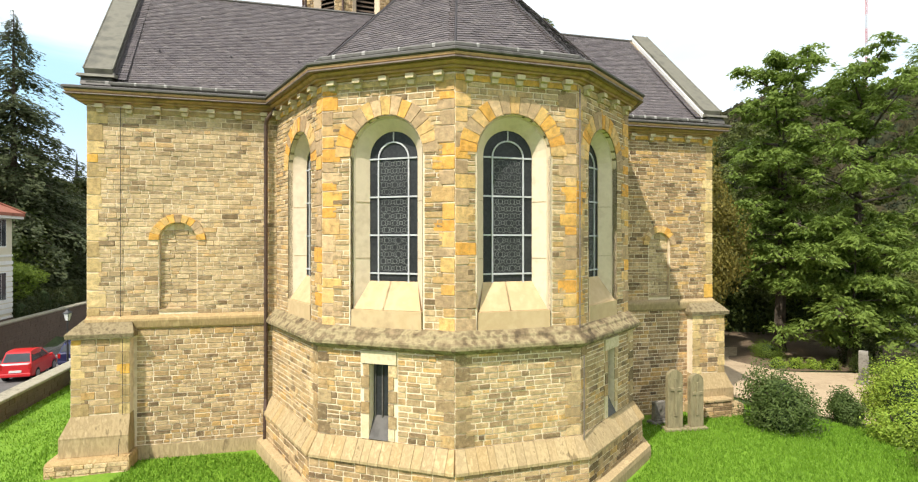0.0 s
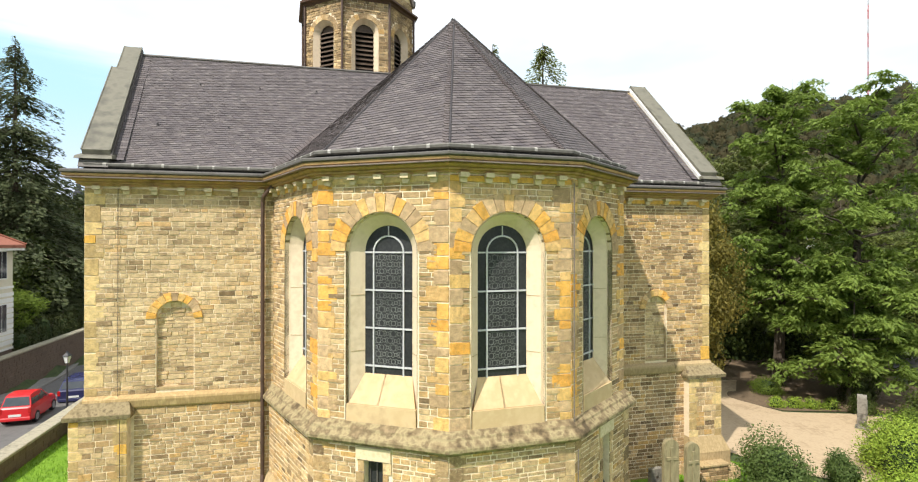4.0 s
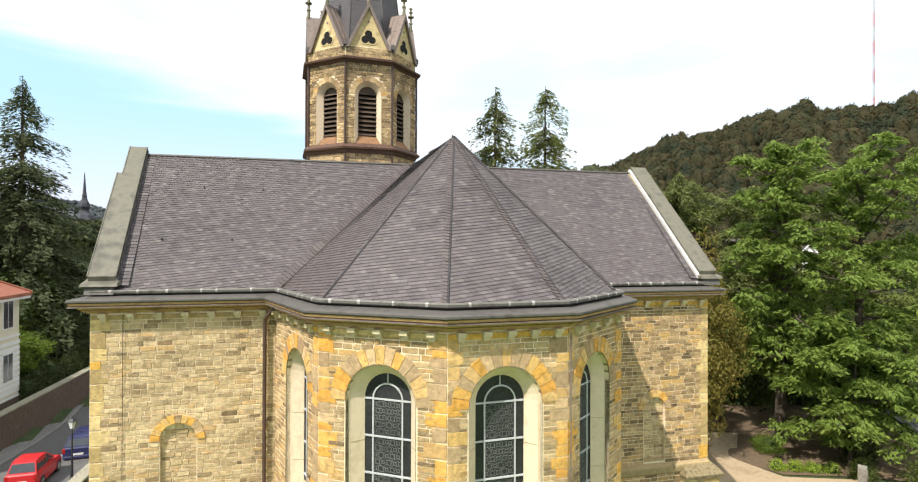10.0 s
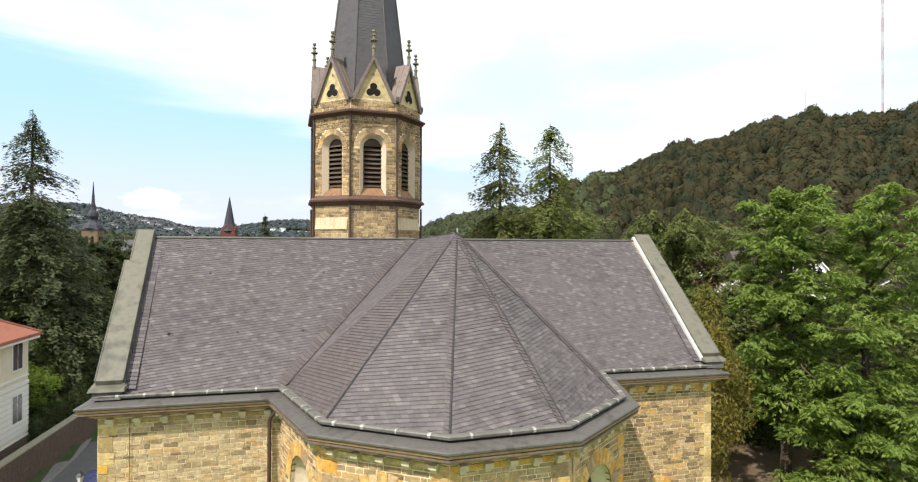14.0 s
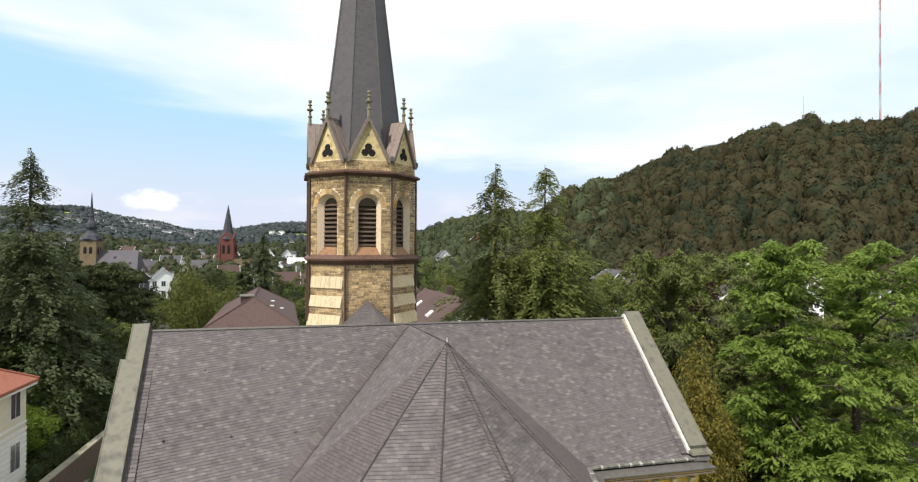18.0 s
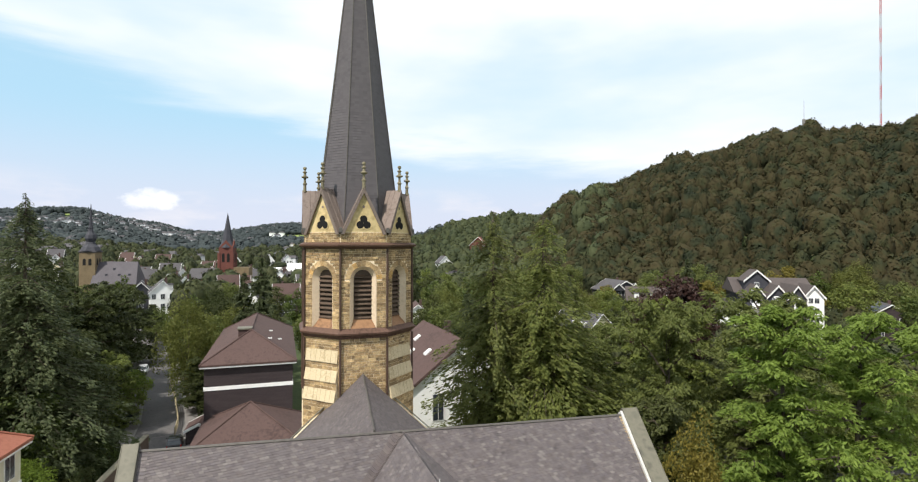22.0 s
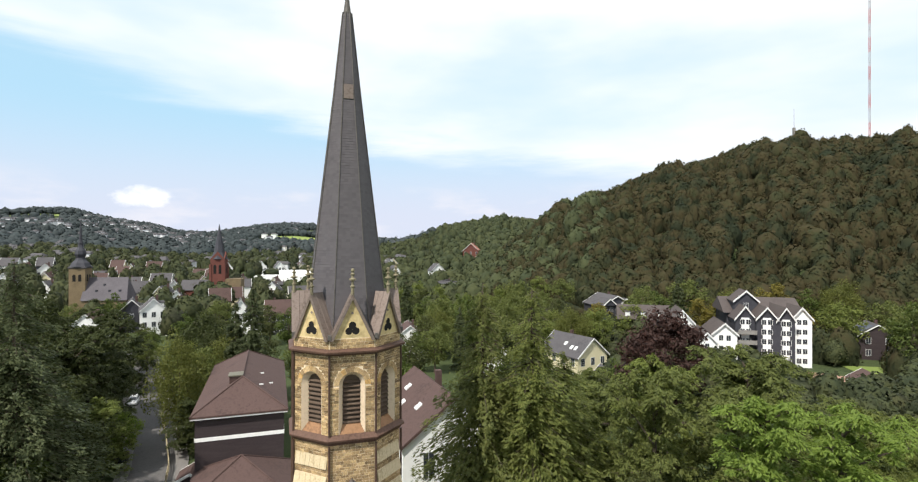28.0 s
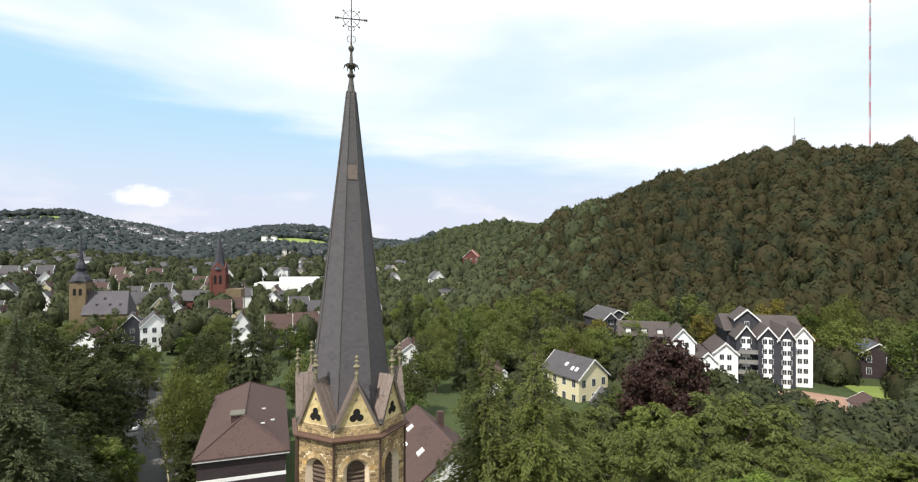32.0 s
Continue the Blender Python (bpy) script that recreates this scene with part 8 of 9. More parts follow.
def house(label, x, y, rot, w, d, zb, ze, zr, wall_m, roof_m, hip=False, win=(2, 3), sides="fblr", over=0.4, name="house", gable_trim=None, chimney=True, ground_z=None, bands=()):
    """A house of width w (x) and depth d (y), eaves at ze, ridge along y at zr; hip or gable ends."""
    t = thing(name, label, "house", m=pose(x, y, 0, 0, 0, rot))
    g = Geo(); g.box(-w / 2, w / 2, -d / 2, d / 2, zb - 1.5, ze)
    wl_ = part("wall", g, wall_m, t)
    faces = {"f": Face((-w / 2, -d / 2), (w / 2, -d / 2)), "r": Face((w / 2, -d / 2), (w / 2, d / 2)), "b": Face((w / 2, d / 2), (-w / 2, d / 2)), "l": Face((-w / 2, d / 2), (-w / 2, -d / 2))}
    if not hip:
        g = Geo()
        tri = [(-w / 2, ze), (w / 2, ze), (0, zr - 0.1)]
        g.hexa([(a, -d / 2, b) for a, b in tri], [(a, d / 2, b) for a, b in tri])
        part("gable", g, wall_m, t)
    o = over
    hb = (w / 2) * 0.95 if hip else -o
    sl = (zr - ze) / (w / 2)
    zo = ze - o * sl
    th = 0.22
    def slope(q, nm="roof"):
        g = Geo(); g.hexa([(a, b, c) for a, b, c in q], [(a, b, c - th) for a, b, c in q])
        part(nm, g, roof_m, t)
    y0, y1 = -d / 2, d / 2
    if hip:
        R0, R1 = (0, y0 + hb, zr), (0, y1 - hb, zr)
        A, B, C, E = (-w / 2 - o, y0 - o, zo), (w / 2 + o, y0 - o, zo), (w / 2 + o, y1 + o, zo), (-w / 2 - o, y1 + o, zo)
        slope([A, B, R0]); slope([B, C, R1, R0]); slope([C, E, R1]); slope([E, A, R0, R1])
        for p, q in ((A, R0), (B, R0), (C, R1), (E, R1), (R0, R1)):
            g = Geo(); g.tube((p[0], p[1], p[2] + 0.02), (q[0], q[1], q[2] + 0.04), 0.1, n=6)
            part("ridge_tile", g, roof_m, t)
        g = Geo(); g.box(-w / 2 - o + 0.05, w / 2 + o - 0.05, y0 - o + 0.05, y1 + o - 0.05, zo - th - 0.18, zo - th + 0.02)
        part("eaves_board", g, gable_trim or m_frame, t)
    else:
        slope([(-w / 2 - o, y0 - o, zo), (0, y0 - o, zr), (0, y1 + o, zr), (-w / 2 - o, y1 + o, zo)])
        slope([(w / 2 + o, y0 - o, zo), (w / 2 + o, y1 + o, zo), (0, y1 + o, zr), (0, y0 - o, zr)])
        for yy in (y0 - o - 0.03, y1 + o - 0.09):
            g = Geo()
            for sg in (-1, 1):
                g.hexa([(sg * (w / 2 + o), yy, zo + 0.02), (0, yy, zr + 0.02), (0, yy + 0.12, zr + 0.02), (sg * (w / 2 + o), yy + 0.12, zo + 0.02)],
                       [(sg * (w / 2 + o), yy, zo - 0.3), (0, yy, zr - 0.3), (0, yy + 0.12, zr - 0.3), (sg * (w / 2 + o), yy + 0.12, zo - 0.3)])
            part("verge_board", g, gable_trim or m_frame, t)
    if chimney:
        g = Geo(); g.box(w * 0.1, w * 0.1 + 0.7, d * 0.12, d * 0.12 + 0.6, zr - 1.5, zr + 0.6, 0.02)
        part("chimney", g, m_tilebrown, t)
    rows, cols = win
    H = (ze - zb) / max(1, rows)
    for sd in sides:
        f = faces[sd]
        n = max(1, int(round(cols * f.len / w)))
        for i in range(rows):
            for j in range(n):
                add_window(wl_, f, (j + 0.5) * f.len / n, zb + i * H + 0.28 * H, min(1.1, f.len / n * 0.5), H * 0.5)
    for z0, z1, m in bands:
        g = Geo(); g.box(-w / 2 - 0.05, w / 2 + 0.05, -d / 2 - 0.05, d / 2 + 0.05, z0, z1)
        part("band", g, m, wl_)
    return t


# dark house, low house, shed and white house behind the tower
t = house("dark brown clad house with brown hipped roof and white bands", -30.2, 76.5, 19.5, 10.0, 27.0, -2.5, 8.3, 11.2, m_siding, m_tilebrown, True, (0, 0), "", 0.5, bands=((7.5, 8.25, m_white), (4.9, 5.35, m_white)), chimney=False)
g = Geo(); g.box(-1.6, -0.1, -8.6, -6.8, 9.0, 11.25, 0.02)
part("dormer", g, m_tilebrown, t); g = Geo(); g.box(-1.75, 0.05, -8.75, -6.65, 11.25, 11.4); part("dormer_roof", g, m_coping, t)
for i in range(3):
    g = Geo(); g.box(2.0 + (i % 2) * 1.2, 2.5 + (i % 2) * 1.2, -9 + i * 3.2, -8.88 + i * 3.2, 9.95 - (i % 2) * 0.7, 10.12 - (i % 2) * 0.7); part("roof_vent", g, m_frame, t)
house("low house with brown hipped roof and white wall", -23.9, 59.8, 18, 10.2, 9.6, -2.6, 1.5, 4.4, m_white, m_tilebrown, True, (1, 3), "f", 0.6, chimney=False)
house("small brown-roofed shed beside the yard", -32.2, 65.0, 18, 2.8, 3.2, -2.8, 0.0, 0.7, m_siding, m_tilebrown, False, (0, 0), "", 0.2, chimney=False)
t = house("white gabled house with brown tiled roof", -2.4, 62.2, 21, 11.0, 14.8, -2.4, 8.1, 12.4, m_white, m_tilebrown, False, (2, 2), "fr", 0.3, gable_trim=m_tilebrown)
for px, py in ((-2.6, -3.5), (-3.4, 0.5), (-2.0, 3.0)):
    g = Geo(); zz = 12.4 + px * 4.3 / 5.5; g.hexa([(px - 0.35, py, zz - 0.25), (px + 0.35, py, zz + 0.3), (px + 0.35, py + 0.9, zz + 0.3), (px - 0.35, py + 0.9, zz - 0.25)], [(px - 0.35, py, zz - 0.1), (px + 0.35, py, zz + 0.42), (px + 0.35, py + 0.9, zz + 0.42), (px - 0.35, py + 0.9, zz - 0.1)]); part("skylight", g, m_frame, t)
g = Geo(); g.box(1.2, 3.2, -8.3, -7.38, 4.5, 4.65); g.box(1.2, 3.2, -8.3, -8.26, 4.65, 5.5); part("balcony", g, m_siding, t)
# cream house across the street
p = wpt(-30.6, 21.3)
t = house("cream plastered villa with red tiled hipped roof", p.x, p.y, 14, 10.8, 14.0, 0.9, 8.3, 11.6, m_creamp, m_tilered, True, (2, 4), "rb", 0.55, chimney=False, bands=((4.35, 4.6, m_frame), (4.9, 5.05, m_frame), (0.6, 0.75, m_frame)))
for i in range(9):
    g = Geo(); g.box(-5.44, 5.44, -7.04, 7.04, 0.95 + i * 0.37, 0.95 + i * 0.37 + 0.3); part("rustic_course", g, m_frame, t)
g = Geo(); g.box(-5.5, 5.5, -7.1, 7.1, -2.5, 0.6); part("plinth", g, m_wallstone, t)

# houses in the valley
t = house("pale yellow house with grey roof and skylights among the trees", 28.4, 131, 32, 9.5, 13.0, -4.5, 2.3, 6.2, m_yellowp, m_tilegrey, False, (2, 3), "flr", 0.5)
for sx, sy in ((-3.2, -4.6), (-3.2, -3.2), (-2.6, -0.6)):
    g = Geo(); zz = 6.2 + sx * 3.9 / 4.75; g.hexa([(sx - 0.4, sy, zz - 0.28), (sx + 0.4, sy, zz + 0.38), (sx + 0.4, sy + 0.8, zz + 0.38), (sx - 0.4, sy + 0.8, zz - 0.28)], [(sx - 0.4, sy, zz - 0.16), (sx + 0.4, sy, zz + 0.5), (sx + 0.4, sy + 0.8, zz + 0.5), (sx - 0.4, sy + 0.8, zz - 0.16)]); part("skylight", g, m_frame, t)
house("small white gabled house among the trees", 33.0, 88.0 + 28, 20, 5.5, 6.0, -4.5, -1.2, 1.6, m_white, m_tilegrey, False, (1, 2), "fr", 0.3, chimney=False)
house("small white gabled house among the trees", 9.0, 128, 20, 6.5, 9.0, -4.5, 1.0, 4.2, m_white, m_tilebrown, False, (1, 2), "fr", 0.3)
house("white house with brown roof behind the spire", -14.0, 150, 10, 9, 10, -4, 2.5, 6.0, m_white, m_tilebrown, False, (2, 3), "fr", 0.4)
t = house("dark slate-clad inn with white gable boards", 55.5, 200, 12, 12.0, 15.0, -2.0, 6.0, 9.5, m_slatewall, m_tilegrey, False, (3, 5), "fr", 0.5)
for k in (-3.2, 3.2):
    g = Geo(); tri = [(k - 2.8, 6.0), (k + 2.8, 6.0), (k, 8.3)]; g.hexa([(a, -8.2, b) for a, b in tri], [(a, -2, b) for a, b in tri]); part("gable", g, m_slatewall, t)
    for sg in (-1, 1):
        g = Geo(); g.hexa([(k + sg * 3.1, -8.5, 5.8), (k, -8.5, 8.55), (k, -1, 8.55), (k + sg * 3.1, -1, 5.8)], [(k + sg * 3.1, -8.5, 5.5), (k, -8.5, 8.3), (k, -1, 8.3), (k + sg * 3.1, -1, 5.5)]); part("gable_roof", g, m_tilegrey, t)
        g = Geo(); g.hexa([(k + sg * 3.15, -8.6, 5.85), (k, -8.6, 8.62), (k, -8.42, 8.62), (k + sg * 3.15, -8.42, 5.85)], [(k + sg * 3.15, -8.6, 5.45), (k, -8.6, 8.2), (k, -8.42, 8.2), (k + sg * 3.15, -8.42, 5.45)]); part("verge_board", g, m_frame, t)
house("red-roofed villa on the wooded slope", 8, 395, -10, 12, 10, hz(8, 395), hz(8, 395) + 7, hz(8, 395) + 12.5, m_brickred, m_tilered, False, (2, 3), "f", 0.5)
house("pale villa with flat grey roof on the slope", -7.7, 300, 10, 12, 9, hz(-7.7, 300), hz(-7.7, 300) + 6, hz(-7.7, 300) + 7.5, m_yellowp, m_tilegrey, True, (2, 4), "f", 0.5)
house("white gabled villa on the slope", -15.8, 340, 20, 8, 9, hz(-15.8, 340), hz(-15.8, 340) + 7, hz(-15.8, 340) + 11, m_white, m_tilegrey, False, (2, 2), "f", 0.5)
t = house("dark house with solar panels at the edge of the wood", 116, 150, -20, 9, 9, hz(116, 150), hz(116, 150) + 6.5, hz(116, 150) + 9.5, m_siding, m_tilegrey, False, (2, 2), "fl", 0.4)


m_solar = mat("blue_grey_solar_glass", [(0.10, 0.12, 0.16), (0.20, 0.22, 0.27)], 0.6, 0.15, 0, spec=0.8)
for k in range(4):
    z0 = hz(116, 150) + 6.5
    xa, xb = -3.6, -0.9
    za, zb_ = z0 + 3 * (4.5 + xa) / 4.5 + 0.06, z0 + 3 * (4.5 + xb) / 4.5 + 0.06
    ya, yb = -3.6 + k * 1.75, -1.95 + k * 1.75
    g = Geo(); g.hexa([(xa, ya, za), (xb, ya, zb_), (xb, yb, zb_), (xa, yb, za)], [(xa, ya, za + 0.08), (xb, ya, zb_ + 0.08), (xb, yb, zb_ + 0.08), (xa, yb, za + 0.08)]); part("solar_panel", g, m_solar, t)
m_tiledark = mat("dark_brown_tiles", [(0.06, 0.048, 0.045), (0.09, 0.074, 0.069), (0.074, 0.06, 0.056)], 1.5, 0.85, 0.5, 14)


# apartment complex: white and dark gabled bays
def gable_bay(t, x0, x1, y0, y1, zb, ze, zr, m, rows, cols, m2=None):
    c = (x0 + x1) / 2
    g = Geo(); g.box(x0, x1, y0, y1, zb - 2, ze)
    tri = [(x0, ze), (x1, ze), (c, zr)]
    g.hexa([(a, y0, b) for a, b in tri], [(a, y1, b) for a, b in tri])
    w = part("wall", g, m, t)
    for sg, e in ((-1, x0), (1, x1)):
        g = Geo(); o = 0.35
        q = [(e + sg * o, y0 - 0.5, ze - o * (zr - ze) / (c - x0)), (c, y0 - 0.5, zr + 0.1), (c, y1, zr + 0.1), (e + sg * o, y1, ze - o * (zr - ze) / (c - x0))]
        g.hexa(q, [(a, b, k - 0.25) for a, b, k in q]); part("roof", g, m_tiledark, t)
        g = Geo(); q = [(e + sg * o, y0 - 0.6, q[0][2] + 0.05), (c, y0 - 0.6, zr + 0.15), (c, y0 - 0.45, zr + 0.15), (e + sg * o, y0 - 0.45, q[0][2] + 0.05)]
        g.hexa(q, [(a, b, k - 0.5) for a, b, k in q]); part("verge_board", g, m_frame, t)
    f = Face((x0, y0), (x1, y0))
    if m2:
        g = Geo(); f.rect(g, f.len * 0.3, f.len * 0.7, zb - 0.5, ze, -0.1, 0.12); part("white_bay", g, m2, w)
        f2 = Face((x0, y0 - 0.12), (x1, y0 - 0.12))
    else:
        f2 = f
    H = (ze - zb) / rows
    for i in range(rows):
        for j in range(cols):
            add_window(w, f2, (0.5 if cols == 1 else 0.5 + (j - (cols - 1) / 2) * 0.3) * f.len, zb + i * H + 0.3 * H, 1.0, H * 0.5)
    return w


t = thing("apartment_complex", "large stepped apartment building with white walls and brown gabled roofs", "building", m=pose(74.5, 140, 0, 0, 0, -14))
zb = -3.2
for i, (x0, x1, y0) in enumerate(((-1.5, 3.2, 0.5), (3.2, 7.9, -1.0), (7.9, 12.0, -1.0), (12.0, 16.6, 1.2))):
    gable_bay(t, x0, x1, y0, 13, zb, 9.0 + 0.3 * (i % 2), 12.0, m_slatewall if i < 3 else m_white, 5, 2, m_white if i < 3 else None)
gable_bay(t, -7.5, -1.5, -1.5, 12, zb, 5.0, 7.6, m_white, 3, 2)
gable_bay(t, -12.0, -7.0, -5.5, 8, zb, 3.2, 5.6, m_white, 3, 1)
gable_bay(t, -17.5, -11.5, 1.0, 14, zb, 7.2, 10.4, m_white, 4, 2)
g = Geo(); g.box(-2, 16, 8, 22, zb, 9.5); part("rear_wing", g, m_slatewall, t)
g = Geo(); g.hexa([(-3, 7, 9.4), (17, 7, 9.4), (17, 15, 13.2), (-3, 15, 13.2)], [(-3, 23, 9.4), (17, 23, 9.4), (17, 15.1, 13.2), (-3, 15.1, 13.2)]); part("rear_roof", g, m_tiledark, t)
gable_bay(t, -0.5, 5.5, 6.5, 14, 9.0, 13.0, 15.6, m_slatewall, 1, 1)
g = Geo(); g.box(-30, -16, 14, 24, zb, 6.0); part("long_wing", g, m_slatewall, t)
g = Geo(); g.hexa([(-31, 13, 5.8), (-15, 13, 5.8), (-15, 19, 9.6), (-31, 19, 9.6)], [(-31, 25, 5.8), (-15, 25, 5.8), (-15, 19.1, 9.6), (-31, 19.1, 9.6)]); part("long_roof", g, m_tiledark, t)
for k in range(3):
    g = Geo(); g.box(-28.6 + k * 4.5, -27.2 + k * 4.5, 14.2, 17, 6.6, 7.9); d_ = part("dormer", g, m_frame, t); g = Geo(); g.box(-28.8 + k * 4.5, -27.0 + k * 4.5, 14.0, 17.4, 7.9, 8.1); part("dormer_roof", g, m_tiledark, d_)
for k in range(3):
    g = Geo(); g.box(-1.4, 3.0, -2.2, 0.5, zb + 3 + k * 2.6, zb + 3.15 + k * 2.6); g.box(-1.4, 3.0, -2.2, -2.12, zb + 3.15 + k * 2.6, zb + 4.1 + k * 2.6); part("balcony", g, m_kerb, t)
patch("paved_yard", [(70, 108), (84, 104), (96, 126), (86, 134), (76, 134)], mat("reddish_paving", [(0.28, 0.17, 0.12), (0.36, 0.23, 0.17)], 1, 0.9, 0.2, 10), 0.1, "reddish paved yard before the apartments", "yard", 4.0)
house("small garage with brown roof in the yard", 87, 112, -14, 6, 8, hz(87, 112), hz(87, 112) + 3.2, hz(87, 112) + 5, m_white, m_tilebrown, False, (1, 2), "f", 0.3, chimney=False)
patch("meadow", [(98, 128), (112, 126), (118, 136), (100, 140)], m_field, 0.15, "bright lawn behind the apartments", "lawn", 4.0)

m_slatelight = mat("pale_slate_roof", [(0.074, 0.066, 0.074), (0.102, 0.092, 0.102)], 1.5, 0.7, 0.4, 10)
# two churches in the town
t = thing("town_church", "old town church with ochre tower and slim curved slate spire", "church", m=pose(-133, 186, 0, 0, 0, 12) @ Matrix.Diagonal((0.82, 0.82, 1, 1)))
g = Geo(); g.box(-3.1, 3.1, -3.1, 3.1, -1, 19.5); w = part("tower_wall", g, m_ochre, t)
g = Geo(); g.box(-3.4, 3.4, -3.4, 3.4, 19.3, 19.9, 0.1); part("cornice", g, m_tilegrey, t)
g = Geo(); g.lathe([(4.2, 19.9), (3.4, 21.2), (2.1, 22.2), (1.7, 23.0), (2.3, 24.2), (2.0, 25.4), (1.2, 26.6), (0.9, 27.6), (1.0, 28.0), (0.75, 28.8), (0.1, 36.4), (0.0, 36.4)], n=8); part("spire", g, m_slatewall, t, "curved slate spire")
for f in (Face((-3.1, -3.1), (3.1, -3.1)), Face((3.1, -3.1), (3.1, 3.1))):
    for s in (2.0, 4.2):
        g = Geo(); f.slab(g, arch_hole(s, 0.6, 14.8, 16.6, 6), -0.1, 0.05); part("window", g, m_shade_black, w)
g = Geo(); g.box(2.5, 19.5, -5, 6, -2, 8.5); w = part("nave_wall", g, m_ochre, t)
g = Geo(); g.hexa([(2.2, -5.5, 8.2), (20, -5.5, 8.2), (18.5, 0.5, 16), (2.2, 0.5, 16)], [(2.2, 6.5, 8.2), (20, 6.5, 8.2), (18.5, 0.6, 16), (2.2, 0.6, 16)]); part("nave_roof", g, m_slatelight, t)
f = Face((2.5, -5), (19.5, -5))
for s in (2, 5, 8, 11, 14):
    g = Geo(); f.slab(g, arch_hole(s, 0.7, 3, 6, 6), -0.1, 0.06); part("window", g, m_shade_black, w)
for s, z in ((5, 11), (10, 11), (7.5, 13), (14, 11)):
    g = Geo(); g.box(2 + s, 2.8 + s, -5.4 + (z - 8.2) * 0.75, -4.6 + (z - 8.2) * 0.8, z, z + 0.8); part("dormer", g, m_slatewall, t)
t = thing("brick_church", "red brick church tower with slender slate spire", "church", m=pose(-112, 247, 0, 0, 0, 10) @ Matrix.Diagonal((0.85, 0.85, 0.97, 1)))
g = Geo(); g.box(-3.6, 3.6, -3.6, 3.6, 0, 21.5); w = part("tower_wall", g, m_brickred, t)
for f in (Face((-3.6, -3.6), (3.6, -3.6)), Face((3.6, -3.6), (3.6, 3.6))):
    for s in (2.3, 4.9):
        g = Geo(); f.slab(g, arch_hole(s, 0.7, 14.5, 18, 6), -0.1, 0.08); part("window", g, m_shade_black, w)
    for s in (0, 7.2):
        g = Geo(); f.rect(g, s - 0.6, s + 0.6, 0, 19, -0.2, 0.4); part("buttress", g, m_brickred, w)
    g = Geo(); f.slab(g, [(0, 21.4), (7.2, 21.4), (3.6, 25)], -0.5, 0.0); part("gable", g, m_brickred, w)
g = Geo(); g.lathe([(4.6, 21.4), (2.9, 24.5), (0.08, 38.0), (0.0, 38.0)], n=8); part("spire", g, m_slatewall, t)
g = Geo(); g.box(-18, -3, -4, 5, 0, 7); part("nave_wall", g, m_brickred, t)
g = Geo(); g.hexa([(-19, -4.6, 6.8), (-3, -4.6, 6.8), (-3, 0.5, 11.5), (-19, 0.5, 11.5)], [(-19, 5.6, 6.8), (-3, 5.6, 6.8), (-3, 0.6, 11.5), (-19, 0.6, 11.5)]); part("nave_roof", g, m_tilegrey, t)
g = Geo(); g.box(4, 12, -4, 5, 0, 12); part("side_building", g, m_ochre, t)

# town houses
rt = random.Random(21)
taken = [(-128, 186, 15), (-117, 259, 13), (55, 200, 13), (50, 186, 10), (46, 176, 8), (26, 121, 7), (66, 128, 6), (76, 141, 21), (28, 131, 14), (-30, 76, 17), (8, 395, 11), (7.8, 382, 9), (-7.7, 300, 10), (-7.5, 287, 9), (-15.8, 340, 9), (-15.4, 328, 8), (116, 150, 8), (108, 141, 6), (79, 115, 10), (75, 106, 6), (90, 113, 7), (72, 98, 5), (36, 92, 9), (87, 112, 9), (-62, 104, 6), (33, 116, 8), (9, 128, 8), (-14, 150, 9), (-113, 346, 27), (-106, 322, 18), (-130, 330, 14), (-99, 171, 7), (-108, 176, 7), (-94, 161, 5), (-101, 164, 5), (104, 136, 7), (111, 143, 7), (99, 129, 7), (92, 121, 6), (25, 112, 8), (22.5, 102, 6), (27, 118, 7)]
for x, y, a, w, d, h, rr, wm, lab in ((-98.6, 171, 32, 7.4, 9.0, 8.2, 11.8, m_white, "tall white house with dark gable roof and dormers"), (-108.5, 176, 30, 8.2, 9.0, 6.4, 10.6, m_slatewall, "dark slate-clad house with grey gable roof")):
    z = hz(x, y)
    t = house(lab, x, y, a, w, d, z - 1, z + h, z + rr, wm, m_tilegrey, False, (3, 3), "flr", 0.4, gable_trim=m_frame)
    for k in (-2.2, 1.6):
        g = Geo(); g.box(w * 0.2, w * 0.2 + 1.5, k, k + 1.3, z + h + 0.3, z + h + 2.0, 0.02); dm = part("dormer", g, m_frame, t)
        g = Geo(); g.box(w * 0.2 - 0.2, w * 0.2 + 1.7, k - 0.2, k + 1.5, z + h + 2.0, z + h + 2.2); part("dormer_roof", g, m_tilegrey, dm)
walls = [m_white, m_white, m_creamp, m_white, m_slatewall, m_yellowp]
roofs = [m_tilegrey, m_tilegrey, m_tilebrown, m_tilegrey, m_tilegrey, m_tilebrown]
roof_names = {m_tilegrey.name: "grey", m_tilebrown.name: "brown", m_tilered.name: "red"}
wall_names = {m_white.name: "white", m_creamp.name: "cream", m_slatewall.name: "dark slate-clad", m_yellowp.name: "pale yellow"}
made = 0
tries = 0
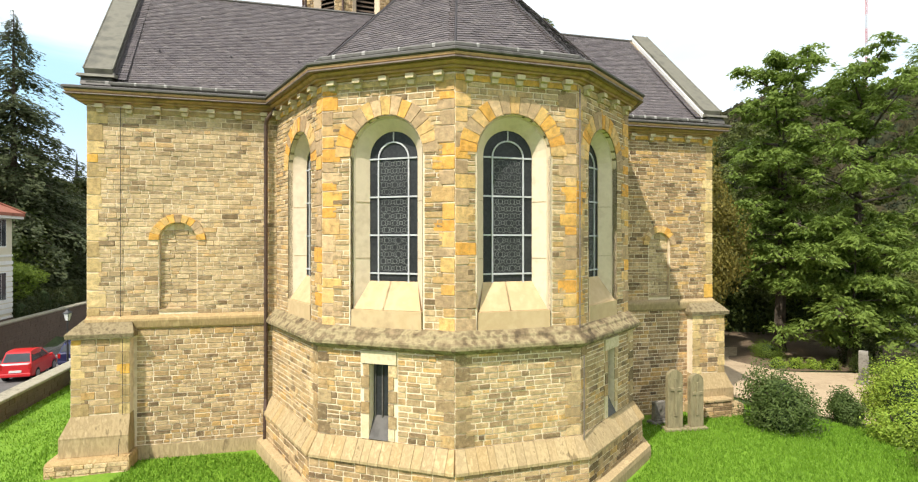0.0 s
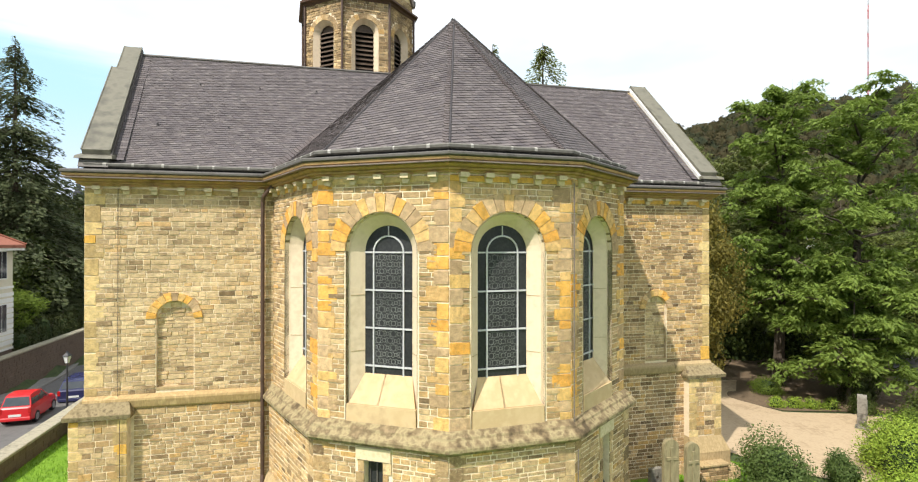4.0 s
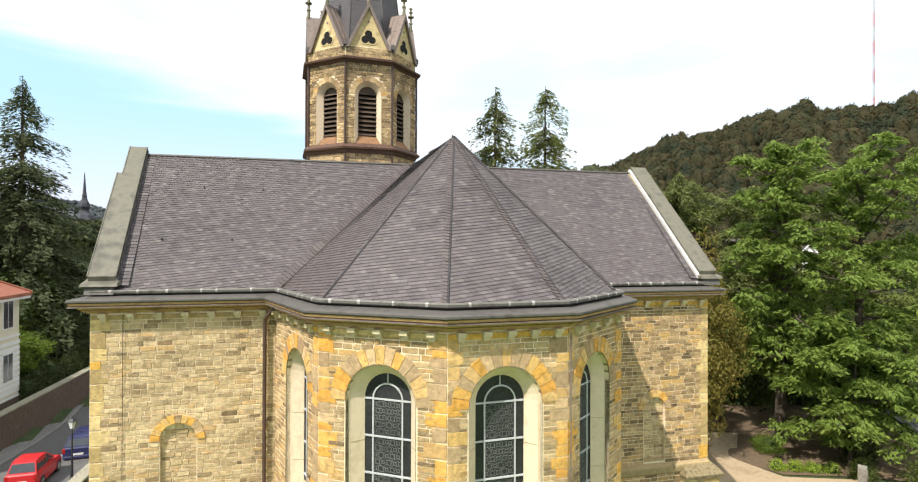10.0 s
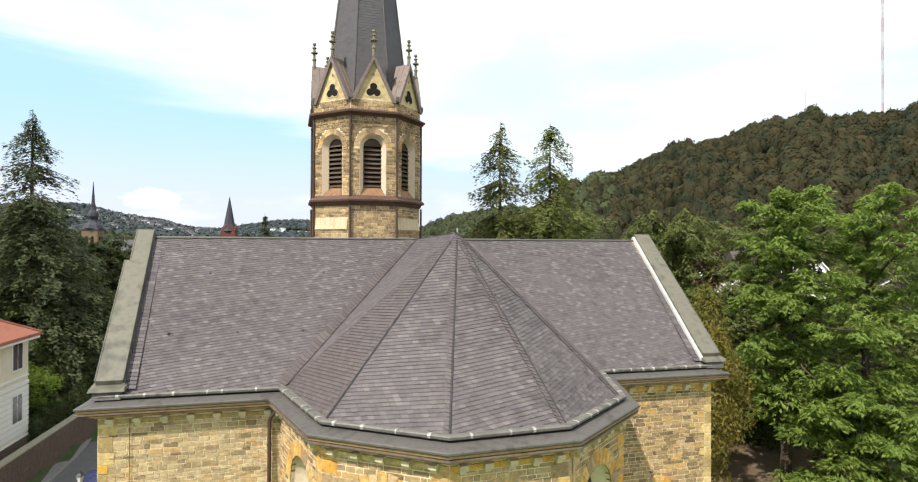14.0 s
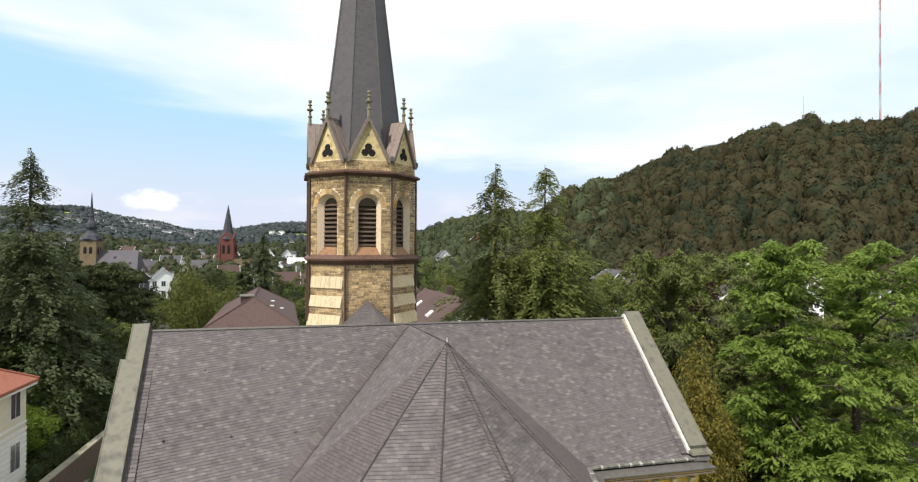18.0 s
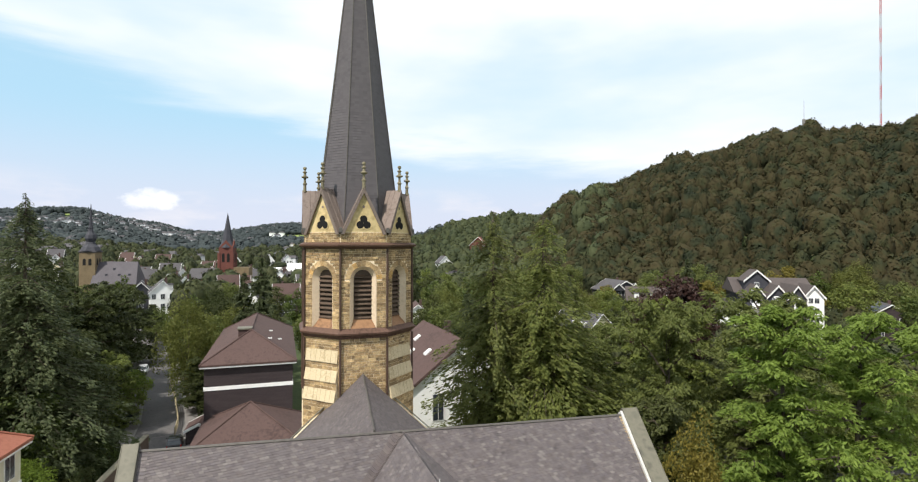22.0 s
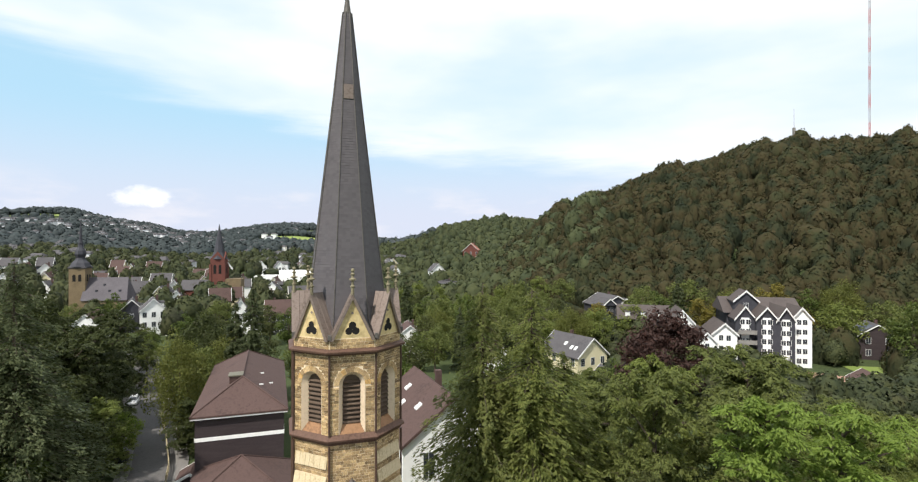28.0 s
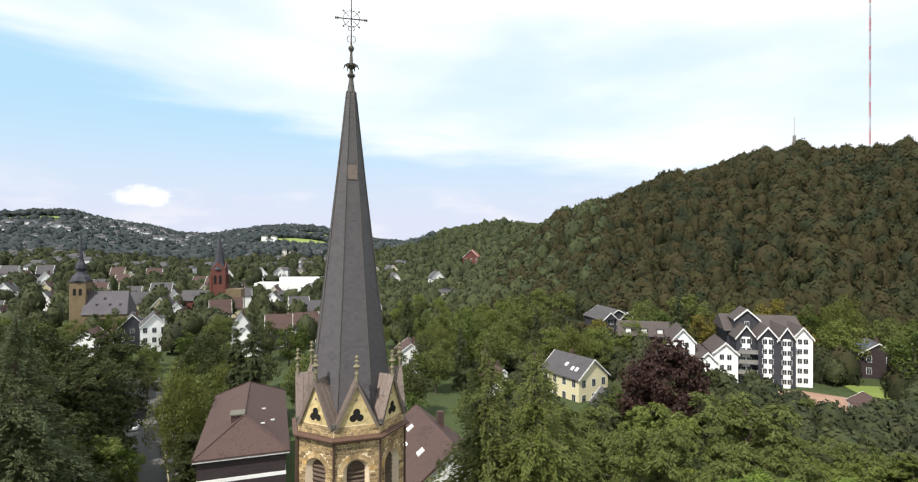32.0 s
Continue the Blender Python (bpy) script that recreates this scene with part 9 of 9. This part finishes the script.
while made < 74 and tries < 3000:
    tries += 1
    ph, r = rt.uniform(-44, -7), rt.uniform(135, 420)
    x, y = r * math.sin(radians(ph)), r * math.cos(radians(ph))
    if any((x - a) ** 2 + (y - b) ** 2 < (c + 4) ** 2 for a, b, c in taken):
        continue
    if ph > -16 and r < 230 or r < 180 and ph > -36:
        continue
    z = hz(x, y)
    wm, rm = rt.choice(walls), rt.choice(roofs)
    w, d, h = rt.uniform(6, 8.5), rt.uniform(7, 10.5), rt.uniform(4.5, 7.5)
    house("%s town house with %s roof" % (wall_names[wm.name], roof_names[rm.name]), x, y, rt.choice((20, 110)) + rt.uniform(-12, 12), w, d, z, z + h, z + h + rt.uniform(3.5, 5), wm, rm, False, (2, 3), "flr" if r < 260 else "f", 0.4)
    taken.append((x, y, 8)); made += 1

# scattered far settlement on the hills, one joined mesh for walls and one for roofs
gw, gr = Geo(), Geo()
for k in range(900):
    ph = rt.uniform(-46, -6)
    r = rt.choice((rt.uniform(430, 800), rt.uniform(700, 1350), rt.uniform(900, 1400)))
    if r > 800 and not (-35.2 < ph < -24 or (ph < -35 and r < 1050) or (-24 < ph < -17 and k % 4 == 0)):
        continue
    x, y = r * math.sin(radians(ph)), r * math.cos(radians(ph)); z = hz(x, y) + (5 if r > 800 else 2)
    w, d, h = rt.uniform(5.5, 9), rt.uniform(6, 8), rt.uniform(4, 6.5)
    gw.box(x - w / 2, x + w / 2, y - d / 2, y + d / 2, z - 4, z + h)
    a = [(x - w / 2 - 0.6, y - d / 2 - 0.6, z + h), (x + w / 2 + 0.6, y - d / 2 - 0.6, z + h), (x + w / 2 + 0.6, y + d / 2 + 0.6, z + h), (x - w / 2 - 0.6, y + d / 2 + 0.6, z + h)]
    b = [(x - w / 2 + 1, y - 0.1, z + h + 1.9), (x + w / 2 - 1, y - 0.1, z + h + 1.9), (x + w / 2 - 1, y + 0.1, z + h + 1.9), (x - w / 2 + 1, y + 0.1, z + h + 1.9)]
    gr.hexa(a, b)
# bluish white: distance haze is tinted into the plaster colour
m_farwall = mat("haze_tinted_white_plaster", [(0.66, 0.67, 0.70), (0.80, 0.80, 0.82)], 0.5, 0.9, 0)
far = thing("far_settlement", "scattered white houses with dark roofs on far hills", "houses", kind="stuff")
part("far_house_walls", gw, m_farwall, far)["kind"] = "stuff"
part("far_house_roofs", gr, m_tilegrey, far)["kind"] = "stuff"
t = thing("factory_hall", "long white flat factory hall in the valley", "building", m=pose(-113, 346, hz(-113, 346) + 0.4, 0, 0, 5) @ Matrix.Diagonal((0.86, 0.86, 0.86, 1)))
g = Geo(); g.box(-22, 18, -8, 8, -2, 6, 0.1); part("wall", g, m_white, t); g = Geo(); g.box(-8, 24, 9, 20, -2, 9, 0.1); part("wall", g, m_white, t)
FIELDS = [("hay_meadow", [(-345, 840), (-225, 840), (-215, 960), (-345, 960)], m_field), ("stubble_field", [(-215, 596), (-150, 596), (-146, 668), (-215, 668)], m_field2), ("hay_meadow", [(-330, 1060), (-250, 1060), (-250, 1160), (-330, 1160)], m_field), ("hay_meadow", [(-820, 900), (-700, 960), (-690, 1010), (-830, 960)], m_field)]
for nm, poly, m in FIELDS:
    patch(nm, poly, m, 1.5, "open field between woods on the far hill", "field", 30.0)

# mast and lookout tower on the hill
m_fencew = mat("pale_fence_wood", [(0.30, 0.25, 0.15), (0.42, 0.36, 0.24)], 3, 0.9, 0.3, 20)
m_mred = mat("red_mast_paint", [(0.40, 0.07, 0.065), (0.46, 0.085, 0.075)], 1, 0.6, 0)
m_mwhite = mat("grey_white_mast_paint", [(0.36, 0.36, 0.38), (0.44, 0.44, 0.46)], 1, 0.6, 0)
mx, my = 260, 341
t = thing("radio_mast", "tall thin red and white lattice radio mast", "mast", m=pose(mx, my, hz(mx, my) + 2))
for k in range(13):
    m = m_mred if k % 2 == 0 else m_mwhite
    g = Geo()
    z0, z1, q = k * 9.0, (k + 1) * 9.0, 0.5
    cs = [(q * math.cos(a), q * math.sin(a)) for a in (0.5, 2.594, 4.689)]
    for a in cs:
        g.tube((*a, z0), (*a, z1), 0.16, n=5)
    for j in range(6):
        for a, b in zip(cs, cs[1:] + cs[:1]):
            g.tube((*a, z0 + j * 1.5), (*b, z0 + (j + 1) * 1.5), 0.07, n=4)
    part("mast_section", g, m, t)
tx, ty = 212, 341
t = thing("lookout_tower", "small grey lookout tower on the wooded hilltop", "tower", m=pose(tx, ty, hz(tx, ty)) @ Matrix.Diagonal((1, 1, 1.1, 1)))
g = Geo(); g.box(-1.0, 1.0, -1.0, 1.0, -1, 18, 0.1); part("tower_wall", g, m_kerb, t)
g = Geo(); g.box(-0.7, 0.7, -0.7, 0.7, 18, 22, 0.1); part("turret", g, m_kerb, t)
g = Geo(); g.tube((0, 0, 22), (0, 0, 33), 0.22, 0.12, 6); part("pole", g, m_mwhite, t)

# fence along the lane below the dark house
t = thing("fence", "long pale wooden fence beside the street", "fence")
fl = [(-36.0, 66.0), (-38.2, 70.8), (-46.0, 84.0), (-53.0, 95.0)]
for (xa, ya), (xb, yb) in zip(fl, fl[1:]):
    n = 5
    for k in range(n):
        x, y = xa + (xb - xa) * k / n, ya + (yb - ya) * k / n
        x2, y2 = xa + (xb - xa) * (k + 1) / n, ya + (yb - ya) * (k + 1) / n
        g = Geo(); g.tube((x, y, hz(x, y) - 0.2), (x, y, hz(x, y) + 1.35), 0.06, n=6); part("post", g, m_fencew, t)
        for zz in (0.45, 0.85, 1.2):
            g = Geo(); g.tube((x, y, hz(x, y) + zz), (x2, y2, hz(x2, y2) + zz), 0.07, n=5); part("rail", g, m_fencew, t)

# ================= WOODS =================
# blue raised a little in these greens, a painted touch of haze
m_wood = mat("mixed_woodland", [(0.022, 0.034, 0.017), (0.032, 0.042, 0.019), (0.058, 0.060, 0.024), (0.070, 0.054, 0.023), (0.036, 0.043, 0.019), (0.024, 0.035, 0.018)], 0.06, 0.9, 0.6, 1.6, rnd="island", rnd_cols=[(0.024, 0.032, 0.015), (0.052, 0.052, 0.020), (0.034, 0.042, 0.018), (0.050, 0.040, 0.017), (0.038, 0.046, 0.019)], mixin=0.22, translucent=0.35, bdist=0.4)
m_wood_mid = mat("sunny_woodland", [(0.030, 0.042, 0.020), (0.050, 0.064, 0.028), (0.076, 0.086, 0.034), (0.038, 0.051, 0.024)], 0.09, 0.85, 0.6, 1.6, rnd="island", rnd_cols=[(0.028, 0.040, 0.020), (0.072, 0.081, 0.032), (0.046, 0.060, 0.026)], mixin=0.35, translucent=0.2, bdist=0.4)
m_green = mat("valley_trees", [(0.019, 0.028, 0.014), (0.036, 0.046, 0.020), (0.068, 0.076, 0.027), (0.028, 0.038, 0.017)], 0.16, 0.8, 0.6, 1.6, rnd="island", rnd_cols=[(0.017, 0.027, 0.012), (0.064, 0.074, 0.026), (0.030, 0.042, 0.016), (0.046, 0.040, 0.019), (0.040, 0.056, 0.021)], mixin=0.38, translucent=0.15, bdist=0.4)
# blue-grey greens with the haze over the far hills painted in
m_wood_far = mat("haze_tinted_woodland", [(0.026, 0.037, 0.040), (0.044, 0.054, 0.054), (0.034, 0.045, 0.046)], 0.08, 0.9, 0, rnd="island", rnd_cols=[(0.024, 0.035, 0.038), (0.046, 0.055, 0.053), (0.033, 0.044, 0.045)], mixin=0.35)


def tree_template(r, n, tuft, ku=10, kv=6, wild=0.6):
    """A unit crown, 1 high and 1 wide: a lumpy dome with small outward tufts."""
    th, ph = np.meshgrid(np.linspace(0, 2 * math.pi, ku, endpoint=False), np.linspace(-0.7, math.pi / 2 - 0.12, kv))
    Dm = np.stack([np.cos(ph) * np.cos(th), np.cos(ph) * np.sin(th), np.sin(ph)], -1).reshape(-1, 3)
    bumps = unit(r.normal(size=(22, 3)) + np.array([0, 0, 0.4]))

    def lump(D):
        return 0.80 + 0.24 * np.max(np.clip((D @ bumps.T - 0.78) / 0.22, 0, 1) ** 0.8, axis=1)
    core = Dm * np.array([0.5, 0.5, 0.48]) * (lump(Dm) + r.uniform(-0.06, 0.06, len(Dm)))[:, None] + np.array([0, 0, 0.5])
    cf = [[j * ku + i, j * ku + (i + 1) % ku, (j + 1) * ku + (i + 1) % ku, (j + 1) * ku + i] for j in range(kv - 1) for i in range(ku)]
    cap = (kv - 1) * ku
    cf += [[cap + i, cap + i + 1, cap + ku - 2 - i, cap + ku - 1 - i] for i in range(ku // 2 - 1)]
    D = unit(r.normal(size=(n, 3)) + np.array([0, 0, 0.35]))
    P = D * np.array([0.5, 0.5, 0.48]) * (lump(D) * r.uniform(0.93, 1.12, n))[:, None] + np.array([0, 0, 0.5])
    V = leaf_quads(P, unit(D + r.normal(size=D.shape) * wild), tuft, r, 0.8)
    c0 = len(core)
    return np.concatenate([core, V]), np.concatenate([np.array(cf), np.arange(len(V)).reshape(-1, 4) + c0])


def woods(name, label, pts, n, tuft, m, seed, hs, ws, ku=10, kv=6, sink=0.03, wild=0.6):
    r = np.random.RandomState(seed)
    temps = [tree_template(r, n, tuft, ku, kv, wild) for _ in range(9)]
    Vs, Fs, k = [], [], 0
    for i, (x, y) in enumerate(pts):
        V, F = temps[i % 9]
        a, h, w = r.uniform(0, 6.28), r.uniform(*hs) * (1.2 if r.rand() < 0.1 else 1.0), r.uniform(*ws) * (0.72 if r.rand() < 0.15 else 1.0)
        c, s = math.cos(a), math.sin(a)
        W = np.stack([(V[:, 0] * c - V[:, 1] * s) * w + x, (V[:, 0] * s + V[:, 1] * c) * w + y, (V[:, 2] - sink) * h + hz(x, y)], 1)
        Vs.append(W); Fs.append(F + k); k += len(V)
    return tagged(new(name, fast_mesh(name, np.concatenate(Vs), np.concatenate(Fs), m)), label, "woods", kind="stuff")


def scatter(n, p0, p1, r0, r1, gap, seed, ok=lambda x, y, ph, r: True):
    r_ = random.Random(seed)
    cells, res = {}, []
    for _ in range(n * 6):
        ph = r_.uniform(p0, p1); r = math.sqrt(r_.uniform(r0 * r0, r1 * r1))
        x, y = r * math.sin(radians(ph)), r * math.cos(radians(ph))
        key = (int(x // gap), int(y // gap))
        if any((x - a) ** 2 + (y - b) ** 2 < gap * gap for i in (-1, 0, 1) for j in (-1, 0, 1) for a, b in cells.get((key[0] + i, key[1] + j), ())):
            continue
        if any((x - a) ** 2 + (y - b) ** 2 < c * c for a, b, c in taken) or not ok(x, y, ph, r):
            continue
        cells.setdefault(key, []).append((x, y)); res.append((x, y))
        if len(res) >= n:
            break
    return res


def off_street(x, y):
    for (xa, ya), (xb, yb) in zip(street, street[1:]):
        L = (xb - xa) ** 2 + (yb - ya) ** 2
        t = max(0, min(1, ((x - xa) * (xb - xa) + (y - ya) * (yb - ya)) / L))
        if (x - xa - t * (xb - xa)) ** 2 + (y - ya - t * (yb - ya)) ** 2 < 64:
            return False
    return True


woods("hill_woods", "dense mixed green woodland on the steep hill", scatter(2600, 4, 62, 165, 380, 4.6, 1, lambda x, y, ph, r: ph > 9 or r > 200), 190, 0.115, m_wood, 1, (11.0, 15.5), (6.0, 12.5), 8, 5, 0.38, 0.45)
woods("valley_woods", "green woodland along the valley side", scatter(1300, -14, 15, 232, 660, 7.2, 2), 80, 0.15, m_wood_mid, 2, (9, 16), (7, 13), sink=0.28)
woods("far_woods", "dark woods on the far hills, haze tinted into the colour", scatter(5600, -52, -3, 560, 1650, 9.5, 3, lambda x, y, ph, r: not (-38 < ph < -24 and 900 < r < 1250 and (int(x / 60) + int(y / 60)) % 3 == 0) and not any(min(p[0] for p in q) - 8 < x < max(p[0] for p in q) + 8 and min(p[1] for p in q) - 45 < y < max(p[1] for p in q) + 8 for _, q, _ in FIELDS)), 20, 0.2, m_wood_far, 3, (8, 15), (10, 19), 6, 4)
woods("town_trees", "green trees between the town houses", scatter(720, -48, -3, 186, 560, 7.6, 4, lambda x, y, ph, r: off_street(x, y)), 150, 0.13, m_green, 4, (7, 13.5), (6, 12), 8, 5, 0.06, 0.55)
woods("left_woods", "dark woods at the valley side", scatter(300, -75, -46, 60, 500, 10.0, 5), 60, 0.16, m_wood, 5, (10, 16), (8, 12))

woods("park_woods", "green trees round the apartments in the valley", scatter(480, 6, 60, 95, 178, 5.0, 6), 380, 0.10, m_green, 6, (5.5, 9.5), (5.5, 9), 8, 5, 0.03, 0.7)

# single trees in the valley, nearer
kinds = (vale_a, vale_b, vale_c, vale_l, vale_a, vale_c)
for i, (x, y) in enumerate(scatter(84, -46, 48, 78, 188, 8.5, 9, lambda x, y, ph, r: off_street(x, y) and not (-27 < ph < -17 and r < 100))):
    ph = math.degrees(math.atan2(x, y))
    low = 0.62 if ph > 8 else 0.85
    if -38 < ph < -8:
        low = 0.8
    s = low * rt.uniform(0.8, 1.15)
    plant("tree", "round green deciduous tree in the valley", kinds[i % 6], x, y, s * 1.1, 0.9, rt.uniform(0, 360), group="valley trees")

# low trees below the white town house
for i, (x, y, q) in enumerate(((-88, 150, 0.5), (-94, 158, 0.45), (-84, 146, 0.55), (-78, 133, 0.65), (-74, 126, 0.65), (-82, 137, 0.6), (-90, 141, 0.6), (-70, 134, 0.6))):
    plant("tree", "low round green tree below the town houses", kinds[i % 6], x, y, q, 1.0, i * 70, group="valley trees")

# trees before the old town church
for i, (x, y) in enumerate(((-118, 162), (-128, 158), (-111, 170), (-140, 163), (-120, 152), (-134, 150))):
    plant("tree", "round green deciduous tree before the old church", kinds[i % 6], x, y, 0.85 + 0.07 * (i % 3), 0.95, i * 50, group="church trees")

# mixed trees in the middle of the valley, each with its own size and green
rv = random.Random(77)
mixed = (vale_l, vale_b, vale_l, vale_a, vale_a, vale_l, spruce_s, vale_c, oak_w, vale_b)
words = {id(vale_l): "light green leafy tree", id(vale_b): "dark green leafy tree", id(vale_c): "full green leafy tree", id(vale_a): "broad green leafy tree", id(vale_o): "olive-yellow leafy tree", id(spruce_s): "slender dark conifer", id(oak_w): "drooping yellowish green tree"}
for x, y in scatter(58, -6.5, 15, 128, 225, 8.0, 31, lambda x, y, ph, r: ph < 11 or r < 165):
    k = rv.choice(mixed)
    s = rv.uniform(0.7, 1.2)
    plant("tree", words[id(k)] + " on the valley slope", k, x, y, s, rv.uniform(0.85, 1.1), rv.uniform(0, 360), group="valley trees")

# larger single trees along the foot of the wooded hill
foot = (vale_b, vale_l, vale_o, vale_l, vale_c, oak_w, vale_a, vale_a, vale_o, spruce_s)
for x, y in scatter(46, 14, 44, 166, 205, 9.0, 57):
    k = rv.choice(foot)
    s = rv.uniform(0.95, 1.4)
    plant("tree", words[id(k)] + " at the foot of the hill", k, x, y, s, rv.uniform(0.8, 1.0), rv.uniform(0, 360), group="hillside trees")
